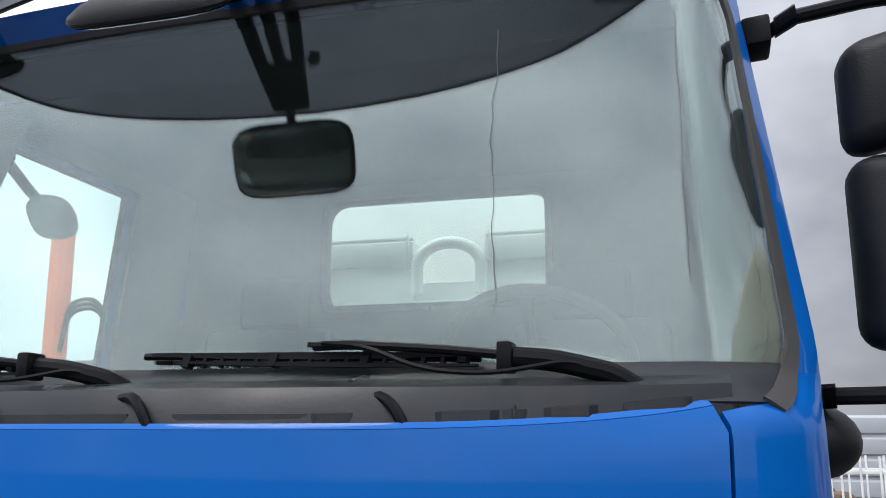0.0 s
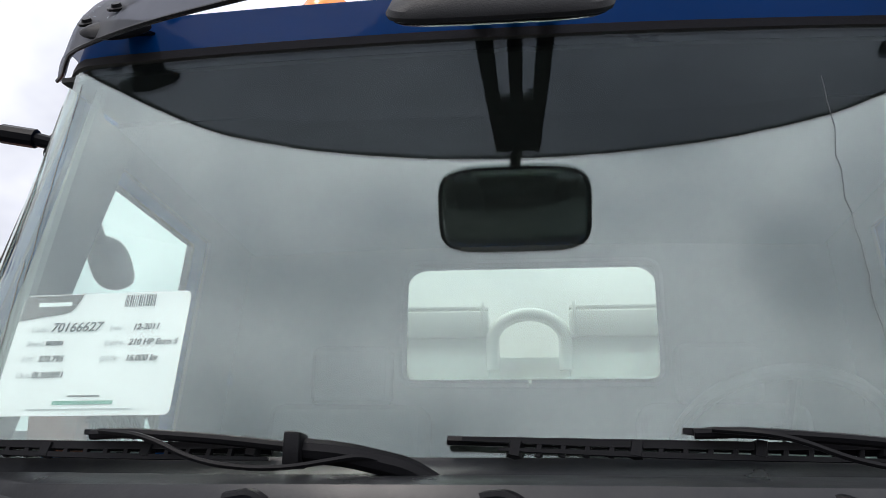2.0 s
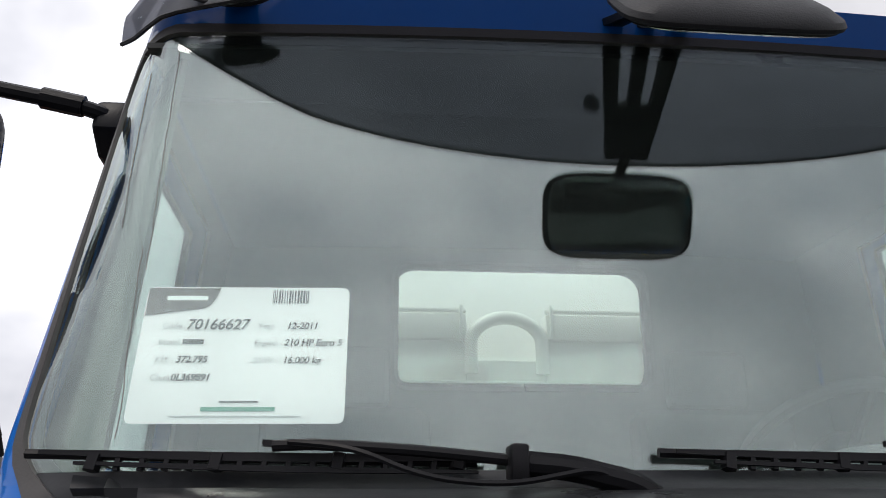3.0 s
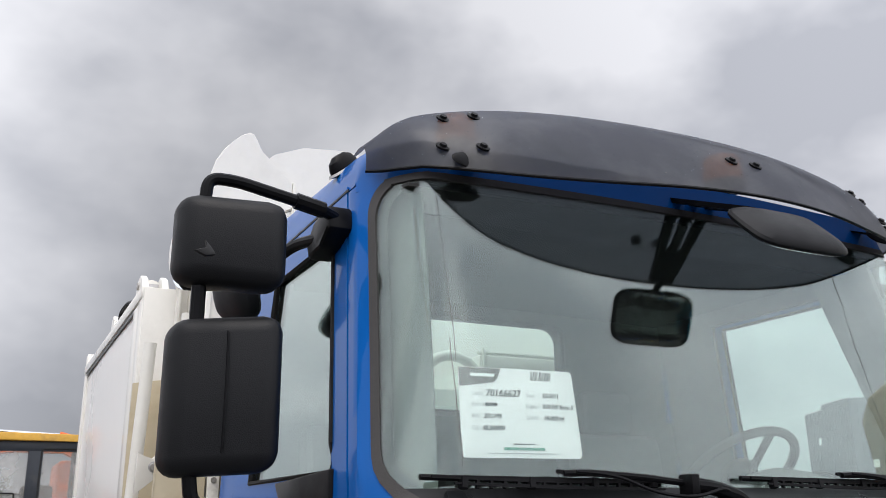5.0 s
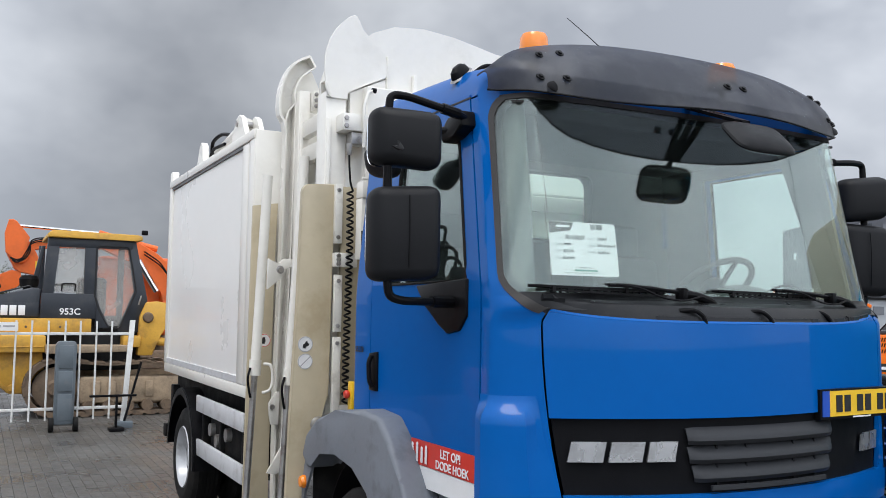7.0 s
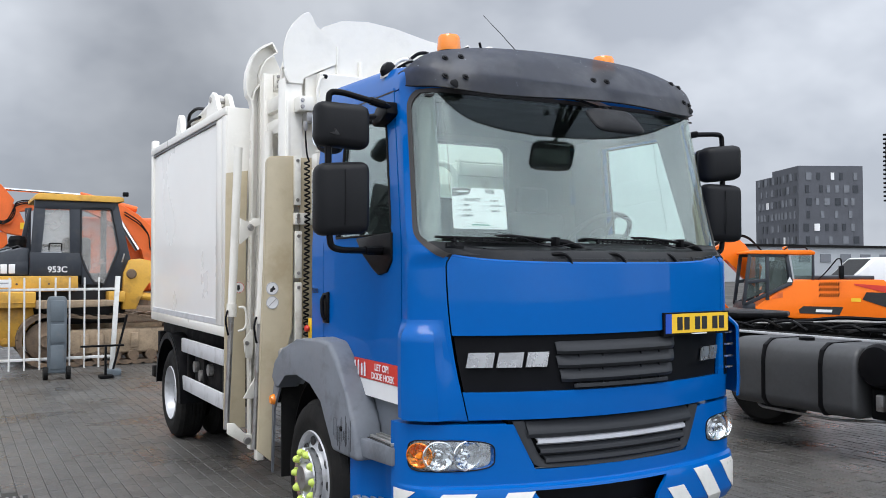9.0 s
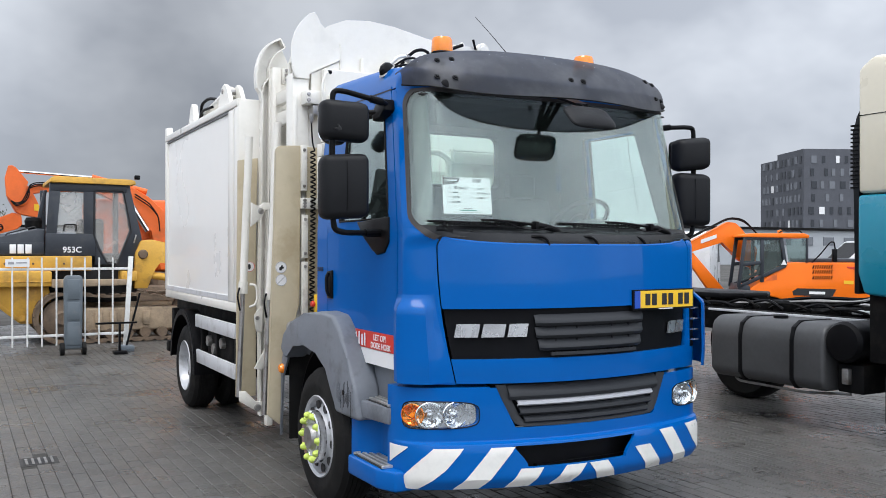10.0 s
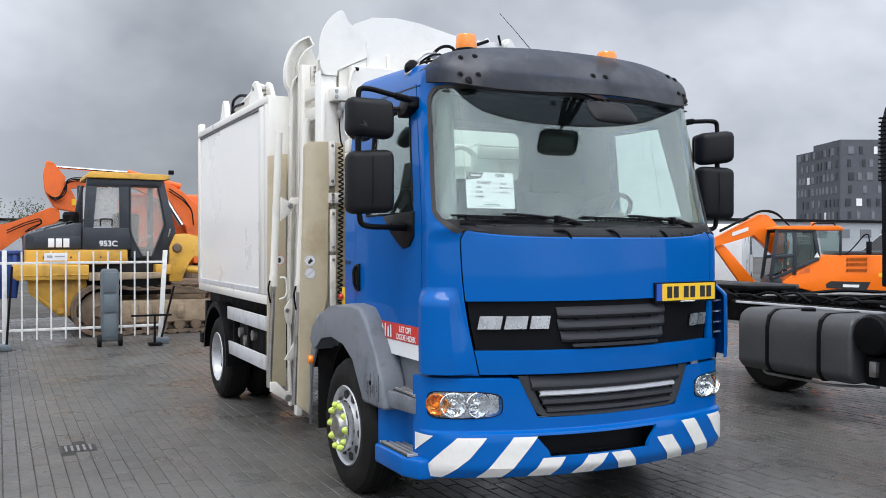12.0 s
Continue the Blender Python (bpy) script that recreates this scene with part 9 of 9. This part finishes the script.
    mi = P("mirror_stalk", tube(BM(), arc_pts([(1.1, -0.9, 1.36), (1.3, -1.0, 1.6), (1.5, -1.1, 1.9), (1.6, -1.1, 1.9), (1.62, -1.1, 1.7)], 4, 0.1), 0.018, 6), SATIN, E)
    P("mirror", box(BM(), 1.54, 1.66, -1.16, -1.06, 1.38, 1.72, 0.02), SATIN, mi)
    P("engine_deck", box(BM(), 1.05, 2.6, -0.7, 0.8, 1.355, 1.46, 0.03), MACHINE_DARK, E, "dark louvred engine deck")


new_excavator()


def van(x, y, rz, mat, label, h=2.3, n=1):
    T = Matrix.Translation((x, y, 0)) @ Matrix.Rotation(radians(rz), 4, "Z")
    V = thing("van", (x, y, 0), label, "van")
    def P(name, bm, m, label=""):
        bmesh.ops.transform(bm, matrix=T, verts=bm.verts)
        return part(name, bm, m, V, label)
    P("body", prism(BM(), [(-2.6, 0.35), (2.6, 0.35), (2.65, 1.0), (2.3, 1.25), (1.5, h), (-2.5, h), (-2.6, h - 0.1)], "y", -0.95, 0.95, 0.08, 3), mat)
    P("window", prism(BM(), [(1.1, 1.25), (2.1, 1.25), (1.5, h - 0.25), (1.1, h - 0.25)], "y", -0.96, -0.94), INK)
    P("windscreen", prism(BM(), [(2.30, 1.28), (2.34, 1.25), (1.56, h - 0.05), (1.52, h - 0.05)], "y", -0.8, 0.8), INK)
    for wx in (-1.6, 1.6):
        bm = BM()
        lathe(bm, [(0, -0.97), (0.2, -0.97), (0.33, -0.95), (0.33, 0.95), (0.2, 0.97), (0, 0.97)], (wx, 0, 0.33), "y", 20)
        P("wheel", bm, RUBBER)


van(19.5, 19.0, 40, VAN_WHITE, "white panel van parked in the yard")
van(24.5, 14.2, 150, VAN_WHITE, "white delivery van far off in the yard", 2.0)


def tower():
    base = Vector((170.0, 134.6, 0))
    ang = radians(-25.6)
    T = Matrix.Translation(base) @ Matrix.Rotation(ang, 4, "Z")
    B = thing("apartment_block", base, "dark brick tower block with small square windows", "building")
    def P(name, bm, mat, parent, label="", smooth=False):
        bmesh.ops.transform(bm, matrix=T, verts=bm.verts)
        return part(name, bm, mat, parent, label, smooth)
    W, D, H = 15.6, 23.8, 24.2
    w = P("wall", box(BM(), 0, W, 0, D, 0, H - 0.0), DARK_BRICK, B, "dark grey brick wall")
    P("roof", box(BM(), 0.02, W - 0.02, 0.02, 14.0, H, H + 1.3), DARK_BRICK, B, "set-back top storey")
    rnd = random.Random(4)
    def window(axis, a, z, ww, hh, bright):
        bm = BM()
        if axis == "x":
            box(bm, a, a + ww, -0.12, 0.05, z, z + hh)
        else:
            box(bm, -0.12, 0.05, a, a + ww, z, z + hh)
        P("window", bm, STICKER_WHITE if bright > 0.985 else FAR_GLASS if bright > 0.45 else MACHINE_DARK, w)
    for fl in range(8):
        z = 1.2 + 3.0 * fl
        a = 1.0 + rnd.uniform(0, 1)
        while a < W - 1.5:
            ww = rnd.choice((0.8, 0.8, 1.3))
            window("x", a, z, ww, 1.7, rnd.random())
            a += ww + rnd.choice((0.9, 1.3, 2.6))
        a = 0.8 + rnd.uniform(0, 1)
        while a < D - 1.5:
            ww = rnd.choice((0.8, 0.8, 1.3))
            window("y", a, z, ww, 1.7, rnd.random())
            a += ww + rnd.choice((0.9, 1.3, 2.2))


tower()


def shed(x0, x1, y0, y1, h, label, mat):
    S = thing("shed", ((x0 + x1) / 2, (y0 + y1) / 2, 0), label, "building")
    part("wall", box(BM(), x0, x1, y0, y1, 0, h), mat, S, "", False)
    part("roof", box(BM(), x0 - 0.3, x1 + 0.3, y0 - 0.3, y1 + 0.3, h, h + 0.3), CHASSIS, S, "", False)
    n = int((x1 - x0) / 4)
    for i in range(n):
        xa = x0 + 1 + 4 * i
        part("window", box(BM(), xa, xa + 2, y0 - 0.08, y0 + 0.05, h * 0.55, h * 0.8), FAR_GLASS, S, "", False)


def tree(x, y, h, seed):
    """A tapered trunk, forking limbs and a loose crown of small leaves."""
    rnd = random.Random(seed)
    T = thing("tree", (x, y, 0), "early-spring tree with a thin green crown beyond the yard", "tree", "trees beyond the yard")
    bm = tube(BM(), [(x, y, 0), (x + 0.05, y, h * 0.3), (x - 0.04, y, h * 0.55)], 0.16, 8, r1=0.09)
    tips = []
    for k in range(9):
        a, z0 = rnd.uniform(0, 6.28), h * rnd.uniform(0.35, 0.6)
        r, z1 = h * rnd.uniform(0.12, 0.26), h * rnd.uniform(0.7, 1.0)
        mid = (x + 0.5 * r * math.cos(a), y + 0.5 * r * math.sin(a), (z0 + z1) * 0.5)
        tip = (x + r * math.cos(a), y + r * math.sin(a), z1)
        tube(bm, [(x, y, z0), mid, tip], 0.05, 6, r1=0.012)
        tips += [mid, tip]
    part("trunk", bm, BARK, T, "brown trunk and limbs")
    V, F = [], []
    for k in range(900):
        c = rnd.choice(tips)
        p = Vector((rnd.gauss(c[0], h * 0.06), rnd.gauss(c[1], h * 0.06), rnd.gauss(c[2], h * 0.07)))
        e = Euler((rnd.uniform(0, 6.3), rnd.uniform(0, 6.3), rnd.uniform(0, 6.3))).to_matrix()
        r = rnd.uniform(0.05, 0.12)
        n = len(V)
        V += [p + e @ Vector(q) for q in ((-r, 0, 0), (0, -r * 0.5, 0.02), (r, 0, 0), (0, r * 0.5, 0.02))]
        F.append((n, n + 1, n + 2, n + 3))
    me = bpy.data.meshes.new("crown")
    me.from_pydata([tuple(v) for v in V], [], F)
    me.materials.append(LEAF)
    ob = new("crown", me)
    hang(ob, T)
    tagged(ob, "thin olive-green leaves", "", "", "stuff")


for tx, ty, th, sd in ((-4.5, 62.0, 5.0, 1), (-7.5, 66.0, 5.4, 2), (-11.0, 64.0, 4.8, 3), (-1.5, 70.0, 4.6, 4)):
    tree(tx, ty, th, sd)


shed(60, 120, 70, 84, 4.2, "low grey industrial shed beyond the yard", FAR_GREY)
shed(-60, 20, 120, 130, 4.5, "low pale industrial shed on the horizon", FAR_GREY)


# ---- pavers, last: nearest as pieces, the rest joined ----
def pavers():
    pav = tagged(new("pavement", finish("pavement", box(BM(), -14.0, 16.0, -7.0, 26.0, -0.03, -0.006), JOINT, False)), "wet dark concrete block paving", "pavement", "", "structure")
    Lb, Wb = 0.21, 0.105
    g = 0.006
    v = [(0, 0), (Wb - g, 0), (Wb - g, Lb - g), (0, Lb - g)]
    c = 0.004
    top = [(c, c), (Wb - g - c, c), (Wb - g - c, Lb - g - c), (c, Lb - g - c)]
    verts = [(x, y, -0.02) for x, y in v] + [(x, y, -0.003) for x, y in v] + [(x, y, 0.0) for x, y in top]
    faces = [(0, 1, 5, 4), (1, 2, 6, 5), (2, 3, 7, 6), (3, 0, 4, 7), (4, 5, 9, 8), (5, 6, 10, 9), (6, 7, 11, 10), (7, 4, 8, 11), (8, 9, 10, 11)]
    me = bpy.data.meshes.new("paver")
    me.from_pydata(verts, [], faces)
    me.materials.append(PAVER)
    rnd = random.Random(11)
    V, F = [], []
    count = 0
    base = np.array(verts)
    for j in range(int(19.0 / Wb)):
        x = -8.5 + j * Wb
        offy = (j % 2) * Lb / 2
        for i in range(int(22.0 / Lb)):
            y = -4.5 + i * Lb + offy
            if -2.92 < x < -2.62 and 3.22 < y < 3.60:
                continue
            if y < -1 and x > 4:
                continue
            near = -4.0 < x < -1.75 and 1.9 < y < 5.0
            dz = rnd.uniform(-0.003, 0.0015)
            if near and count < 300 and y < 3.3:
                ob = bpy.data.objects.new("paver", me)
                scene.collection.objects.link(ob)
                ob.location = (x, y, dz)
                ob.parent = pav
                count += 1
            else:
                k = len(V) * 12
                V.append(base + (x, y, dz))
                F.append(k)
    n = len(F)
    allv = np.concatenate(V)
    fs = (np.array(faces)[None] + np.array(F)[:, None, None]).reshape(-1, 4)
    m2 = bpy.data.meshes.new("pavers_joined")
    m2.from_pydata(allv.tolist(), [], fs.tolist())
    m2.materials.append(PAVER)
    ob = bpy.data.objects.new("pavers", m2)
    scene.collection.objects.link(ob)
    ob.parent = pav
    tagged(ob, "", "", "", "stuff")


pavers()
